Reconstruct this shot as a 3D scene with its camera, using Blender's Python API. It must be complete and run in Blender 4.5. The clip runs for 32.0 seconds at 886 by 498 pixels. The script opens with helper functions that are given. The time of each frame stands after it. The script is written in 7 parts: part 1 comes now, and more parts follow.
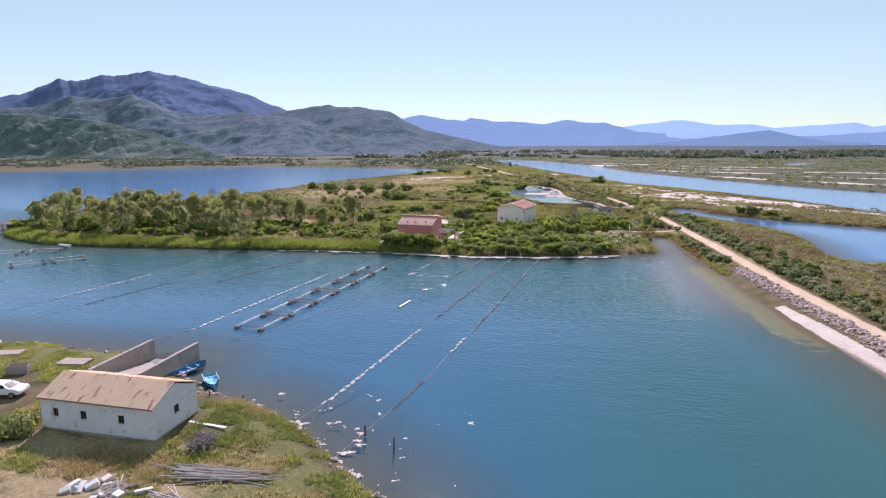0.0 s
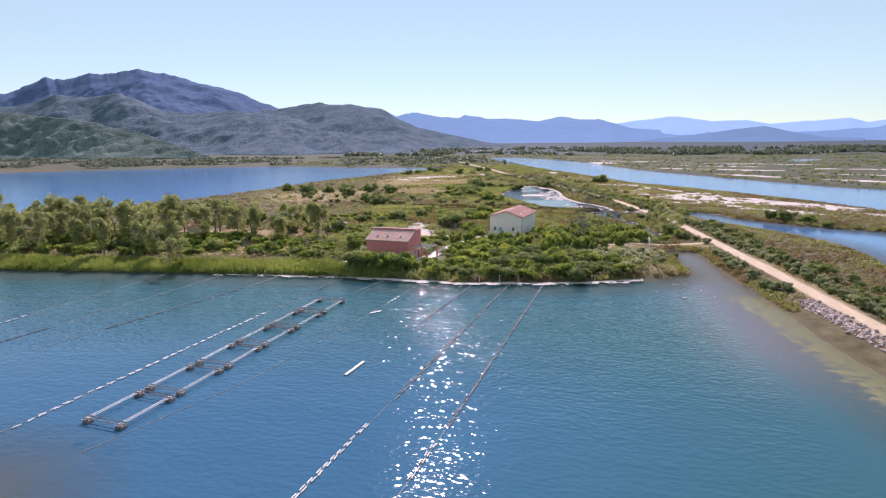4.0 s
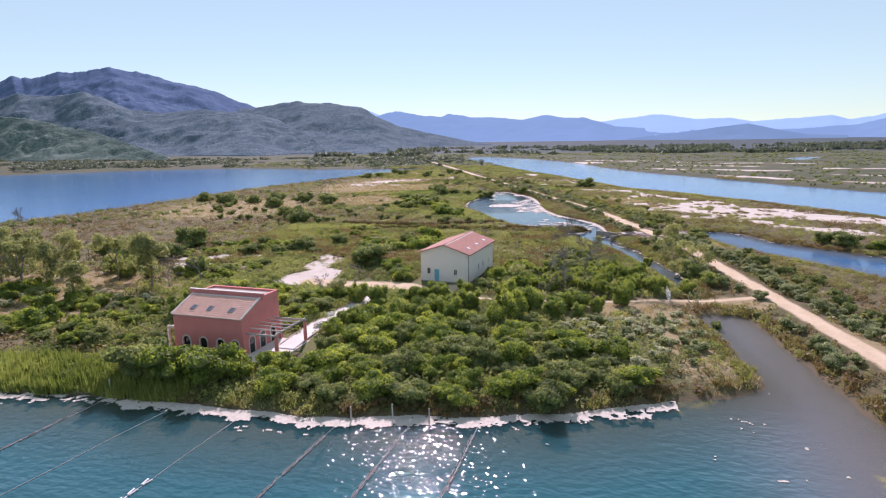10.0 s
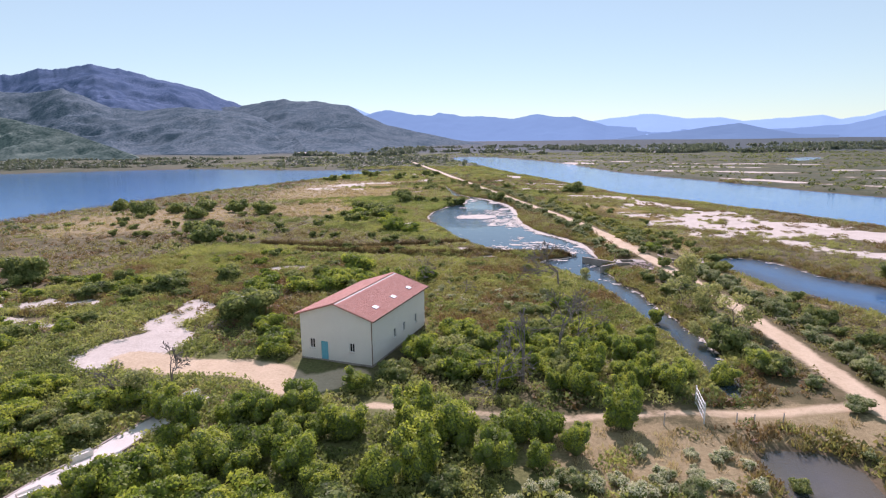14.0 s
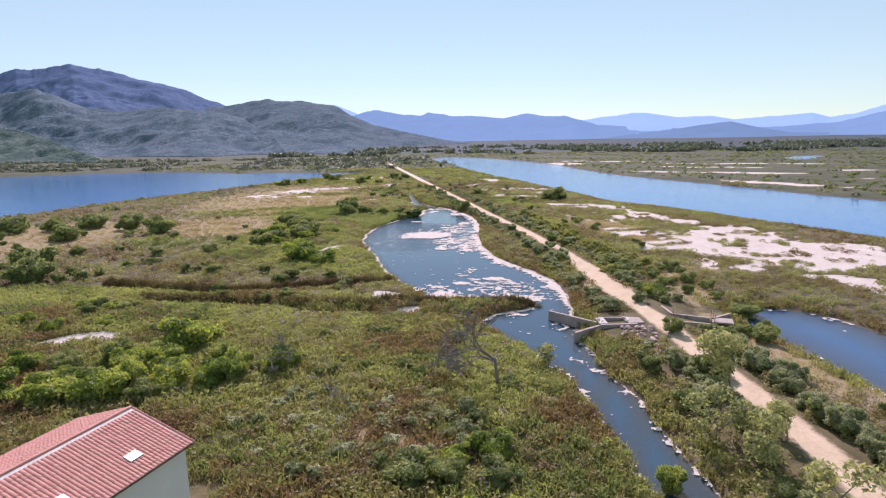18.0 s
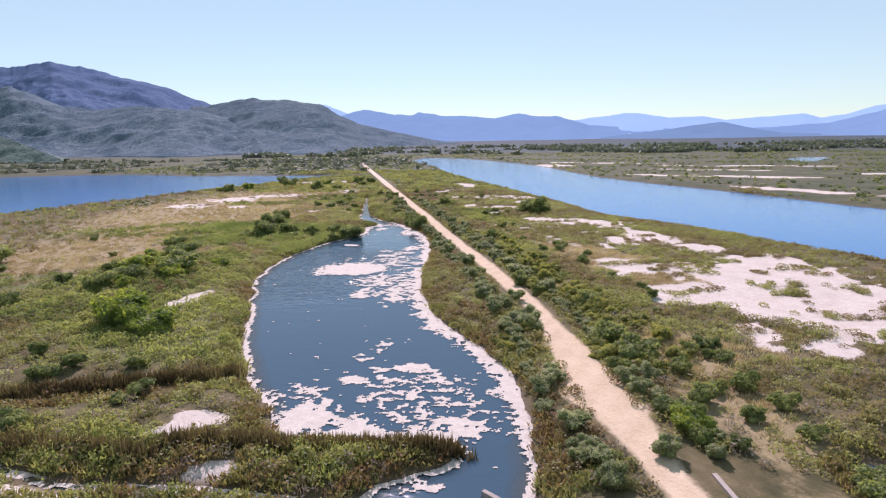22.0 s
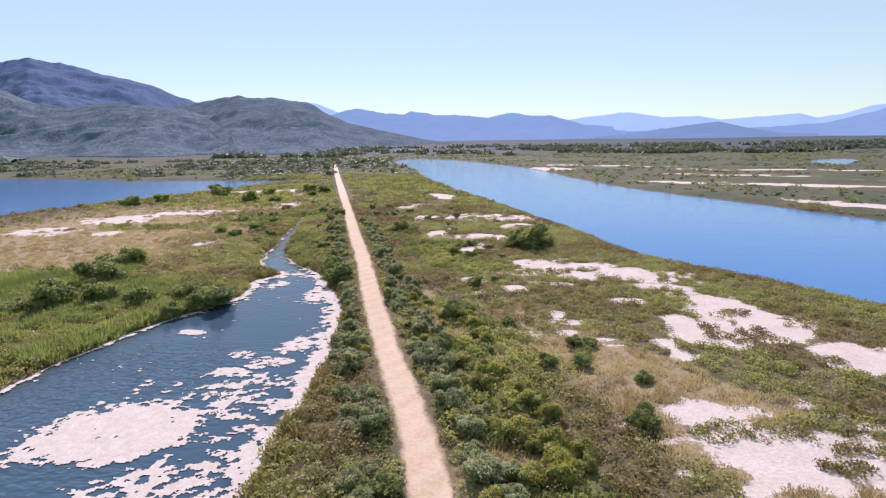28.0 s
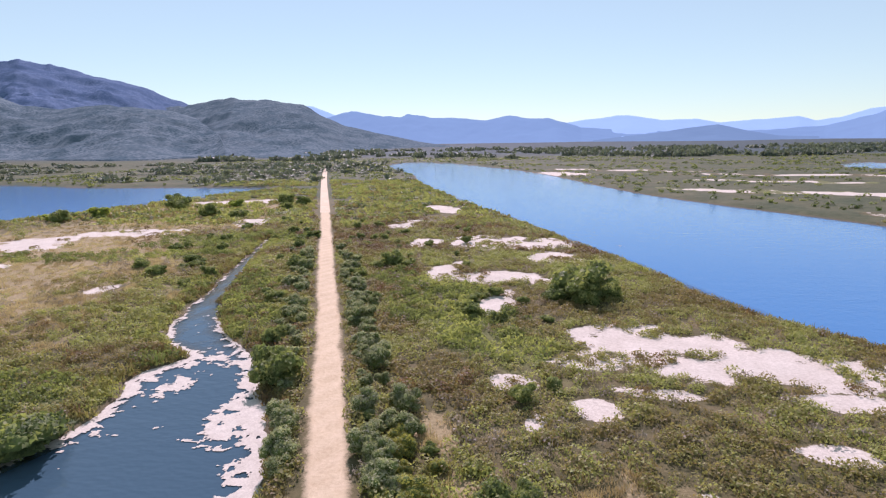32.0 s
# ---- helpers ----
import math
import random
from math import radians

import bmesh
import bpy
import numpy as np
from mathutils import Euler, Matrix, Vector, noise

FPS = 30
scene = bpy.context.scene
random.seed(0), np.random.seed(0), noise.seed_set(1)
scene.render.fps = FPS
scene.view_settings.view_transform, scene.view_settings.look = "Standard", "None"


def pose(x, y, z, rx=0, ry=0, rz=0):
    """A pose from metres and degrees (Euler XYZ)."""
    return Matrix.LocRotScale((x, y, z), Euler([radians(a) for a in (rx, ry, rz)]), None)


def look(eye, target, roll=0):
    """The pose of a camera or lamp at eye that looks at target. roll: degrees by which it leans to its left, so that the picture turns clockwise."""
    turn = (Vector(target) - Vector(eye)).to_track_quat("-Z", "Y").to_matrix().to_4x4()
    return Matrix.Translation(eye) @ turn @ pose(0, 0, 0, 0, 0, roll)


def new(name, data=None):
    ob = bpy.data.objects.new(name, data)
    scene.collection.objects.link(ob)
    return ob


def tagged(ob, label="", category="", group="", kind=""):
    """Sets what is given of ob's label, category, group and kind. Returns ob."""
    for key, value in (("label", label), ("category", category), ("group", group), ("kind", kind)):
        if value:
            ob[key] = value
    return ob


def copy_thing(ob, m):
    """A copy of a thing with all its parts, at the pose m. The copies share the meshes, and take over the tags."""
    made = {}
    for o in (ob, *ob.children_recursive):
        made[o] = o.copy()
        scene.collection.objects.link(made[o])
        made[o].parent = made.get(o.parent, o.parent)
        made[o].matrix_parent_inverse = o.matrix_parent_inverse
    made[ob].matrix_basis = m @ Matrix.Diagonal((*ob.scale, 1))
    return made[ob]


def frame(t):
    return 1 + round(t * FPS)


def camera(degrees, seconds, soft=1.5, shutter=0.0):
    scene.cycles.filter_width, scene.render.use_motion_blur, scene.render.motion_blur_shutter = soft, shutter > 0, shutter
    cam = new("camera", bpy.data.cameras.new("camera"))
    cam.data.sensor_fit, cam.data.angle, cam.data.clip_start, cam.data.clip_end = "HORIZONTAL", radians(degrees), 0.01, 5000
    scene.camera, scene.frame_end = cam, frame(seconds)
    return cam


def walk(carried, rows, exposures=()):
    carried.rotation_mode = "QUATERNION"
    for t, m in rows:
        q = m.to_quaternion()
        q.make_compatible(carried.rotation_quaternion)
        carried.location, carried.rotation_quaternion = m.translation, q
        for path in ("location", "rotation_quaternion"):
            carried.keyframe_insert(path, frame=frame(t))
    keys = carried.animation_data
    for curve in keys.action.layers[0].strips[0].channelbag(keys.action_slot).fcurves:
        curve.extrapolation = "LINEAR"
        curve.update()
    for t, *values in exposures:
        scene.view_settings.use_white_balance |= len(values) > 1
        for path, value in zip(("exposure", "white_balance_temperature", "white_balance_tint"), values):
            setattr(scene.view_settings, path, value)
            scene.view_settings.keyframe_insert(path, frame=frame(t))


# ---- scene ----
cam = camera(74.9, 32.0, 1.2)
PATH = [
    (0, (4.435, 10.278, 26.788), (3.98, 12.191, 26.427), -0.2),
    (1, (3.448, 16.688, 26.751), (2.991, 18.601, 26.388), -0.1),
    (2, (2.472, 23.417, 26.646), (2.021, 25.331, 26.281), -0.3),
    (2.5, (2.002, 27.151, 26.571), (1.551, 29.065, 26.205), -0.3),
    (4.5, (0.637, 44.763, 26.217), (0.205, 46.681, 25.846), -0.5),
    (5, (0.516, 49.141, 26.185), (0.09, 51.059, 25.812), -0.4),
    (6, (0.392, 58.235, 26.134), (-0.027, 60.155, 25.762), -0.6),
    (7, (0.792, 68.034, 25.969), (0.381, 69.955, 25.596), -0.6),
    (8, (1.35, 78.025, 25.79), (0.945, 79.948, 25.418), -0.8),
    (9, (1.898, 87.505, 25.604), (1.499, 89.429, 25.233), -0.8),
    (10, (2.476, 97.173, 25.493), (2.084, 99.099, 25.121), -0.8),
    (11, (3.119, 106.796, 25.377), (2.733, 108.723, 25.006), -0.8),
    (12, (3.875, 116.553, 25.244), (3.496, 118.481, 24.872), -0.8),
    (13, (4.799, 126.721, 25.021), (4.428, 128.651, 24.648), -0.9),
    (14, (5.788, 136.836, 24.864), (5.423, 138.767, 24.489), -0.7),
    (15, (7.067, 146.947, 24.778), (6.708, 148.878, 24.401), -0.8),
    (15.5, (7.796, 152.074, 24.708), (7.44, 154.006, 24.332), -1.1),
    (17.5, (10.594, 172.977, 24.108), (10.25, 174.911, 23.733), -1.1),
    (18, (11.165, 178.232, 24.03), (10.827, 180.167, 23.655), -1.0),
    (19, (12.353, 188.78, 23.866), (12.023, 190.716, 23.49), -1.0),
    (20, (13.578, 199.375, 23.66), (13.252, 201.312, 23.283), -1.0),
    (21, (14.489, 210.073, 23.414), (14.172, 212.012, 23.039), -1.0),
    (22, (15.239, 220.462, 23.3), (14.927, 222.402, 22.925), -0.9),
    (23, (15.615, 230.987, 23.254), (15.308, 232.927, 22.879), -0.9),
    (24, (15.748, 241.571, 23.186), (15.446, 243.512, 22.809), -0.8),
    (24.5, (15.887, 246.713, 23.171), (15.586, 248.653, 22.792), -0.9),
    (26.5, (16.206, 266.618, 23.003), (15.916, 268.56, 22.626), -0.8),
    (27, (16.035, 271.622, 22.967), (15.745, 273.566, 22.593), -1.0),
    (28, (14.859, 281.676, 22.86), (14.568, 283.619, 22.483), -0.8),
    (29, (12.992, 291.747, 22.639), (12.702, 293.691, 22.265), -1.0),
    (30, (10.843, 301.312, 22.394), (10.554, 303.256, 22.02), -0.9),
    (31, (8.886, 310.974, 22.214), (8.601, 312.918, 21.84), -0.9),
    (32, (7.268, 320.884, 22.059), (6.987, 322.83, 21.692), -0.8),
]
walk(cam, [(t, look(eye, target, roll)) for t, eye, target, roll in PATH],
     [(0, 0.40, 6150, 46), (32, 0.40, 6150, 46)])

# ---------------------------------------------------------------- light
SUN_AZ, SUN_EL = radians(-14.8), radians(38.0)
world = bpy.data.worlds.new("sky")
scene.world = world
world.use_nodes = True
wn = world.node_tree
sky = wn.nodes.new("ShaderNodeTexSky")
sky.sky_type = "NISHITA"
sky.sun_disc = False
sky.sun_elevation = SUN_EL
sky.sun_rotation = SUN_AZ
sky.altitude = 0.0
sky.air_density, sky.dust_density, sky.ozone_density = 1.0, 0.0, 0.8
wn.nodes["Background"].inputs[1].default_value = 0.076
tint = wn.nodes.new("ShaderNodeMixRGB")
tint.blend_type = "MULTIPLY"
tint.inputs[0].default_value = 1.0
tint.inputs[2].default_value = (0.90, 1.16, 0.98, 1)
wn.links.new(sky.outputs[0], tint.inputs[1])
veil = wn.nodes.new("ShaderNodeMixRGB")  # thin summer haze over the clear sky
veil.inputs[0].default_value = 0.5
veil.inputs[2].default_value = (5.6, 8.1, 7.3, 1)
wn.links.new(tint.outputs[0], veil.inputs[1])
wn.links.new(veil.outputs[0], wn.nodes["Background"].inputs[0])
sun = new("sun", bpy.data.lights.new("sun", "SUN"))
sun.data.energy = 4.7
sun.data.angle = radians(0.53)
sun.data.color = (1.0, 0.95, 0.87)
sun_dir = Vector((math.sin(SUN_AZ) * math.cos(SUN_EL), math.cos(SUN_AZ) * math.cos(SUN_EL), math.sin(SUN_EL)))
sun.matrix_world = look(sun_dir * 100, (0, 0, 0))

# ---------------------------------------------------------------- small tools
rng = np.random.default_rng(7)


def vnoise(x, y, seed=0):
    """Smooth value noise in 0..1 on arrays."""
    xi, yi = np.floor(x).astype(np.int64), np.floor(y).astype(np.int64)
    fx, fy = x - xi, y - yi
    fx, fy = fx * fx * (3 - 2 * fx), fy * fy * (3 - 2 * fy)

    def h(a, b):
        n = (a * 374761393 + b * 668265263 + seed * 1442695041) & 0x7FFFFFFF
        n = ((n ^ (n >> 13)) * 1274126177) & 0x7FFFFFFF
        return ((n ^ (n >> 16)) & 0xFFFF) / 65535.0
    return (h(xi, yi) * (1 - fx) + h(xi + 1, yi) * fx) * (1 - fy) + (h(xi, yi + 1) * (1 - fx) + h(xi + 1, yi + 1) * fx) * fy


def fbm(x, y, seed=0, octaves=4, gain=0.5):
    total, amp, norm = 0.0, 1.0, 0.0
    for k in range(octaves):
        total = total + amp * vnoise(x * 2 ** k + 17.3 * k, y * 2 ** k - 9.1 * k, seed + k)
        norm += amp
        amp *= gain
    return total / norm


def smooth(a, b, v):
    k = np.clip((v - a) / (b - a), 0, 1)
    return k * k * (3 - 2 * k)


def chaikin(pts, rounds=1, closed=True):
    p = np.array(pts, float)
    for _ in range(rounds):
        q = np.roll(p, -1, 0) if closed else p[1:]
        a = p if closed else p[:-1]
        r = np.empty((2 * len(a), 2))
        r[0::2], r[1::2] = a * 0.75 + q * 0.25, a * 0.25 + q * 0.75
        p = r if closed else np.vstack([p[:1], r, p[-1:]])
    return p


def line_distance(x, y, pts, closed=False):
    p = np.array(pts, float)
    d = np.full(x.shape, 1e9)
    for i in range(len(p) if closed else len(p) - 1):
        a, b = p[i], p[(i + 1) % len(p)]
        ab = b - a
        t = np.clip(((x - a[0]) * ab[0] + (y - a[1]) * ab[1]) / (ab @ ab + 1e-9), 0, 1)
        d = np.minimum(d, (x - a[0] - t * ab[0]) ** 2 + (y - a[1] - t * ab[1]) ** 2)
    return np.sqrt(d)


def inside(x, y, pts):
    p = np.array(pts, float)
    flag = np.zeros(x.shape, bool)
    for i in range(len(p)):
        (ax, ay), (bx, by) = p[i], p[(i + 1) % len(p)]
        if ay != by:
            hit = (ay > y) != (by > y)
            flag ^= hit & (x < (bx - ax) * (y - ay) / (by - ay) + ax)
    return flag


# ---------------------------------------------------------------- materials
def material(name):
    m = bpy.data.materials.new(name)
    m.use_nodes = True
    return m, m.node_tree, m.node_tree.nodes["Principled BSDF"]


def node(nt, kind, **values):
    n = nt.nodes.new(kind)
    for key, value in values.items():
        n.inputs[key].default_value = value
    return n


def noise_node(nt, scale, detail=4.0, rough=0.55, coords="Object"):
    c = nt.nodes.new("ShaderNodeTexCoord")
    n = node(nt, "ShaderNodeTexNoise", Scale=scale, Detail=detail, Roughness=rough)
    nt.links.new(c.outputs[coords], n.inputs["Vector"])
    return n


def ramp(nt, source, stops):
    r = nt.nodes.new("ShaderNodeValToRGB")
    e = r.color_ramp.elements
    while len(e) < len(stops):
        e.new(0.5)
    for k, (pos, col) in enumerate(stops):
        e[k].position, e[k].color = pos, (*col, 1)
    nt.links.new(source, r.inputs[0])
    return r.outputs[0]


def mix(nt, fac, a, b, mode="MIX"):
    m = nt.nodes.new("ShaderNodeMix")
    m.data_type, m.blend_type = "RGBA", mode
    for socket, value in ((m.inputs[0], fac), (m.inputs[6], a), (m.inputs[7], b)):
        if isinstance(value, (int, float)):
            socket.default_value = value
        elif isinstance(value, tuple):
            socket.default_value = (*value, 1)
        else:
            nt.links.new(value, socket)
    return m.outputs[2]


def calc(nt, op, a, b=0.0, clamp=False):
    m = nt.nodes.new("ShaderNodeMath")
    m.operation, m.use_clamp = op, clamp
    for socket, value in ((m.inputs[0], a), (m.inputs[1], b)):
        if isinstance(value, (int, float)):
            socket.default_value = value
        else:
            nt.links.new(value, socket)
    return m.outputs[0]


def attribute(nt, name):
    a = nt.nodes.new("ShaderNodeAttribute")
    a.attribute_name = name
    return a.outputs["Fac"]


def bump(nt, bsdf, height, strength=0.3, distance=0.05):
    b = node(nt, "ShaderNodeBump", Strength=strength, Distance=distance)
    nt.links.new(height, b.inputs["Height"])
    nt.links.new(b.outputs[0], bsdf.inputs["Normal"])


def surface(name, colour, other, scale=3.0, roughness=0.85, bumpiness=0.25, fine=40.0, metal=0.0, vary=0.0, stain=None):
    """A plain weathered surface: two colours at a coarse scale, finer grain, bump, and a tone per object."""
    m, nt, b = material(name)
    coarse, grain = noise_node(nt, scale), noise_node(nt, fine, 3.0)
    col = ramp(nt, coarse.outputs[0], [(0.3, colour), (0.7, other)])
    col = mix(nt, 0.35, col, ramp(nt, grain.outputs[0], [(0.3, tuple(c * 0.6 for c in colour)), (0.7, tuple(min(1, c * 1.25) for c in other))]))
    if stain:
        spots = noise_node(nt, scale * 2.3, 6.0, 0.7)
        col = mix(nt, ramp(nt, spots.outputs[0], [(0.56, (0, 0, 0)), (0.66, (1, 1, 1))]), col, stain)
    if vary:
        info = nt.nodes.new("ShaderNodeObjectInfo")
        h = node(nt, "ShaderNodeHueSaturation")
        nt.links.new(calc(nt, "ADD", calc(nt, "MULTIPLY", info.outputs["Random"], vary), 1 - vary / 2), h.inputs["Value"])
        nt.links.new(col, h.inputs["Color"])
        col = h.outputs[0]
    nt.links.new(col, b.inputs["Base Color"])
    b.inputs["Roughness"].default_value, b.inputs["Metallic"].default_value = roughness, metal
    bump(nt, b, grain.outputs[0], bumpiness, 0.03)
    return m


def leaf_material(name, dark, light, glow=0.35, roughness=0.6, middle=None):
    """Foliage: tone by plant and by leaf, and light that shines through."""
    m, nt, b = material(name)
    info, geo = nt.nodes.new("ShaderNodeObjectInfo"), nt.nodes.new("ShaderNodeNewGeometry")
    tone = calc(nt, "ADD", calc(nt, "MULTIPLY", geo.outputs["Random Per Island"], 0.38), calc(nt, "MULTIPLY", info.outputs["Random"], 0.6))
    plant = attribute(nt, "tone")
    tone = calc(nt, "ADD", calc(nt, "MULTIPLY", tone, 0.55), calc(nt, "MULTIPLY", plant, 0.65), clamp=True)
    col = ramp(nt, tone, [(0.05, dark), (0.5, middle), (0.95, light)] if middle else [(0.05, dark), (0.95, light)])
    nt.links.new(col, b.inputs["Base Color"])
    b.inputs["Roughness"].default_value = roughness
    b.inputs["Specular IOR Level"].default_value = 0.25
    tr = nt.nodes.new("ShaderNodeBsdfTranslucent")
    nt.links.new(mix(nt, 1.0, col, (1.15, 1.2, 0.75), "MULTIPLY"), tr.inputs[0])
    ms = nt.nodes.new("ShaderNodeMixShader")
    ms.inputs[0].default_value = glow
    nt.links.new(b.outputs[0], ms.inputs[1])
    nt.links.new(tr.outputs[0], ms.inputs[2])
    nt.links.new(ms.outputs[0], nt.nodes["Material Output"].inputs[0])
    return m


plaster_white = surface("plaster_white", (0.76, 0.71, 0.64), (0.82, 0.78, 0.71), 0.6, 0.9, 0.15, 25)
plaster_old = surface("plaster_old", (0.60, 0.60, 0.60), (0.74, 0.73, 0.72), 0.5, 0.9, 0.25, 18, stain=(0.42, 0.40, 0.38))
plaster_red = surface("plaster_red", (0.60, 0.19, 0.17), (0.68, 0.24, 0.21), 0.8, 0.9, 0.15, 25)
concrete = surface("concrete", (0.29, 0.245, 0.21), (0.40, 0.345, 0.30), 0.7, 0.9, 0.3, 22, stain=(0.20, 0.165, 0.14))
concrete_pale = surface("concrete_pale", (0.55, 0.51, 0.46), (0.66, 0.62, 0.56), 0.6, 0.9, 0.3, 22)
tile_clay = surface("tile_clay", (0.46, 0.19, 0.145), (0.60, 0.30, 0.235), 2.0, 0.85, 0.2, 30, vary=0.3)
tile_pale = surface("tile_pale", (0.54, 0.30, 0.225), (0.68, 0.44, 0.34), 2.0, 0.85, 0.2, 30)
fibre_roof, nt, b = material("fibre_roof")
coarse, streak, grain = noise_node(nt, 0.6), noise_node(nt, 1.0, 6.0, 0.65), noise_node(nt, 14.0, 3.0)
stretch = nt.nodes.new("ShaderNodeMapping")
stretch.inputs["Scale"].default_value = (1.5, 0.45, 1.0)
nt.links.new(nt.nodes.new("ShaderNodeTexCoord").outputs["Object"], stretch.inputs["Vector"])
nt.links.new(stretch.outputs[0], streak.inputs["Vector"])
col = ramp(nt, coarse.outputs[0], [(0.3, (0.86, 0.68, 0.48)), (0.7, (0.90, 0.76, 0.58))])
col = mix(nt, 0.25, col, ramp(nt, grain.outputs[0], [(0.3, (0.55, 0.38, 0.24)), (0.7, (0.90, 0.74, 0.55))]))
col = mix(nt, ramp(nt, streak.outputs[0], [(0.56, (0, 0, 0)), (0.62, (1, 1, 1))]), col, (0.44, 0.22, 0.12))
nt.links.new(col, b.inputs["Base Color"])
b.inputs["Roughness"].default_value = 0.7
wood_grey = surface("wood_grey", (0.36, 0.32, 0.29), (0.56, 0.51, 0.47), 2.5, 0.85, 0.35, 30, vary=0.4)
wood_dark = surface("wood_dark", (0.09, 0.06, 0.045), (0.16, 0.11, 0.08), 2.5, 0.85, 0.35, 30)
bark = surface("bark", (0.16, 0.12, 0.09), (0.28, 0.23, 0.19), 3.0, 0.95, 0.5, 14)
bark_grey = surface("bark_grey", (0.14, 0.12, 0.105), (0.26, 0.23, 0.205), 3.0, 0.95, 0.4, 14)
metal_grey = surface("metal_grey", (0.32, 0.32, 0.33), (0.45, 0.45, 0.46), 3.0, 0.45, 0.1, 40, metal=0.7)
metal_rust = surface("metal_rust", (0.16, 0.09, 0.06), (0.28, 0.18, 0.12), 4.0, 0.75, 0.2, 40, metal=0.4)
paint_white = surface("paint_white", (0.72, 0.72, 0.71), (0.80, 0.80, 0.79), 1.0, 0.5, 0.05, 30)
paint_blue = surface("paint_blue", (0.03, 0.17, 0.34), (0.05, 0.24, 0.44), 2.0, 0.5, 0.1, 30)
paint_cyan = surface("paint_cyan", (0.10, 0.42, 0.55), (0.14, 0.50, 0.62), 2.0, 0.6, 0.1, 30)
rope_pale = surface("rope_pale", (0.40, 0.38, 0.35), (0.55, 0.53, 0.50), 4.0, 0.8, 0.2, 30)
rope_dark = surface("rope_dark", (0.10, 0.10, 0.10), (0.22, 0.22, 0.215), 3.0, 0.95, 0.2, 30)
float_pale = surface("float_pale", (0.48, 0.47, 0.45), (0.66, 0.65, 0.62), 2.0, 0.6, 0.2, 30, vary=0.3)
stone = surface("stone", (0.38, 0.275, 0.24), (0.56, 0.44, 0.39), 1.5, 0.9, 0.4, 14, vary=0.6)
rubber = surface("rubber", (0.02, 0.02, 0.02), (0.035, 0.035, 0.035), 4.0, 0.7, 0.1, 40)
scum = surface("scum", (0.42, 0.375, 0.315), (0.57, 0.525, 0.455), 1.2, 0.95, 0.4, 9)
algae = surface("algae", (0.26, 0.24, 0.11), (0.38, 0.36, 0.20), 1.2, 0.95, 0.4, 9)
car_white, nt, b = material("car_white")
b.inputs["Base Color"].default_value, b.inputs["Roughness"].default_value, b.inputs["Coat Weight"].default_value = (0.75, 0.75, 0.75, 1), 0.3, 0.6
dark_glass, nt, b = material("dark_glass")
b.inputs["Base Color"].default_value, b.inputs["Roughness"].default_value = (0.015, 0.018, 0.02, 1), 0.08
pane_glass, nt, b = material("pane_glass")
b.inputs["Base Color"].default_value, b.inputs["Roughness"].default_value = (0.10, 0.11, 0.12, 1), 0.06

leaf_green = leaf_material("leaf_green", (0.055, 0.09, 0.02), (0.42, 0.45, 0.08), 0.5, 0.6, (0.175, 0.245, 0.04))
leaf_olive = leaf_material("leaf_olive", (0.085, 0.12, 0.05), (0.33, 0.345, 0.13), 0.5, 0.6, (0.175, 0.215, 0.08))
leaf_silver = leaf_material("leaf_silver", (0.13, 0.155, 0.085), (0.40, 0.41, 0.25), 0.45)
leaf_gum = leaf_material("leaf_gum", (0.16, 0.19, 0.095), (0.46, 0.44, 0.21), 0.5, 0.6, (0.29, 0.315, 0.145))
leaf_scrub = leaf_material("leaf_scrub", (0.19, 0.10, 0.065), (0.33, 0.345, 0.12), 0.45, 0.6, (0.25, 0.215, 0.09))
leaf_dead = leaf_material("leaf_dead", (0.16, 0.125, 0.11), (0.34, 0.285, 0.24), 0.3)
leaf_rush = leaf_material("leaf_rush", (0.07, 0.05, 0.032), (0.20, 0.155, 0.08), 0.3)
leaf_meadow = leaf_material("leaf_meadow", (0.12, 0.14, 0.055), (0.36, 0.37, 0.13), 0.5, 0.6, (0.215, 0.25, 0.085))
leaf_reed = leaf_material("leaf_reed", (0.15, 0.20, 0.045), (0.38, 0.41, 0.12), 0.4)
leaf_lush = leaf_material("leaf_lush", (0.13, 0.185, 0.06), (0.33, 0.37, 0.14), 0.4)
leaf_dry = leaf_material("leaf_dry", (0.34, 0.25, 0.14), (0.58, 0.48, 0.30), 0.3)
# leaf greens of the far trees, greyed by distance haze put into the colour
leaf_far_haze = leaf_material("leaf_far_haze", (0.095, 0.12, 0.10), (0.215, 0.24, 0.17), 0.3)
# filler inside the crowns, a darker green that paints in their inner shade
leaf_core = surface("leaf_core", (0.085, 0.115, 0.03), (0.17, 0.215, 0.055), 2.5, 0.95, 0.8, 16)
leaf_pale = leaf_material("leaf_pale", (0.36, 0.36, 0.25), (0.66, 0.64, 0.50), 0.4)

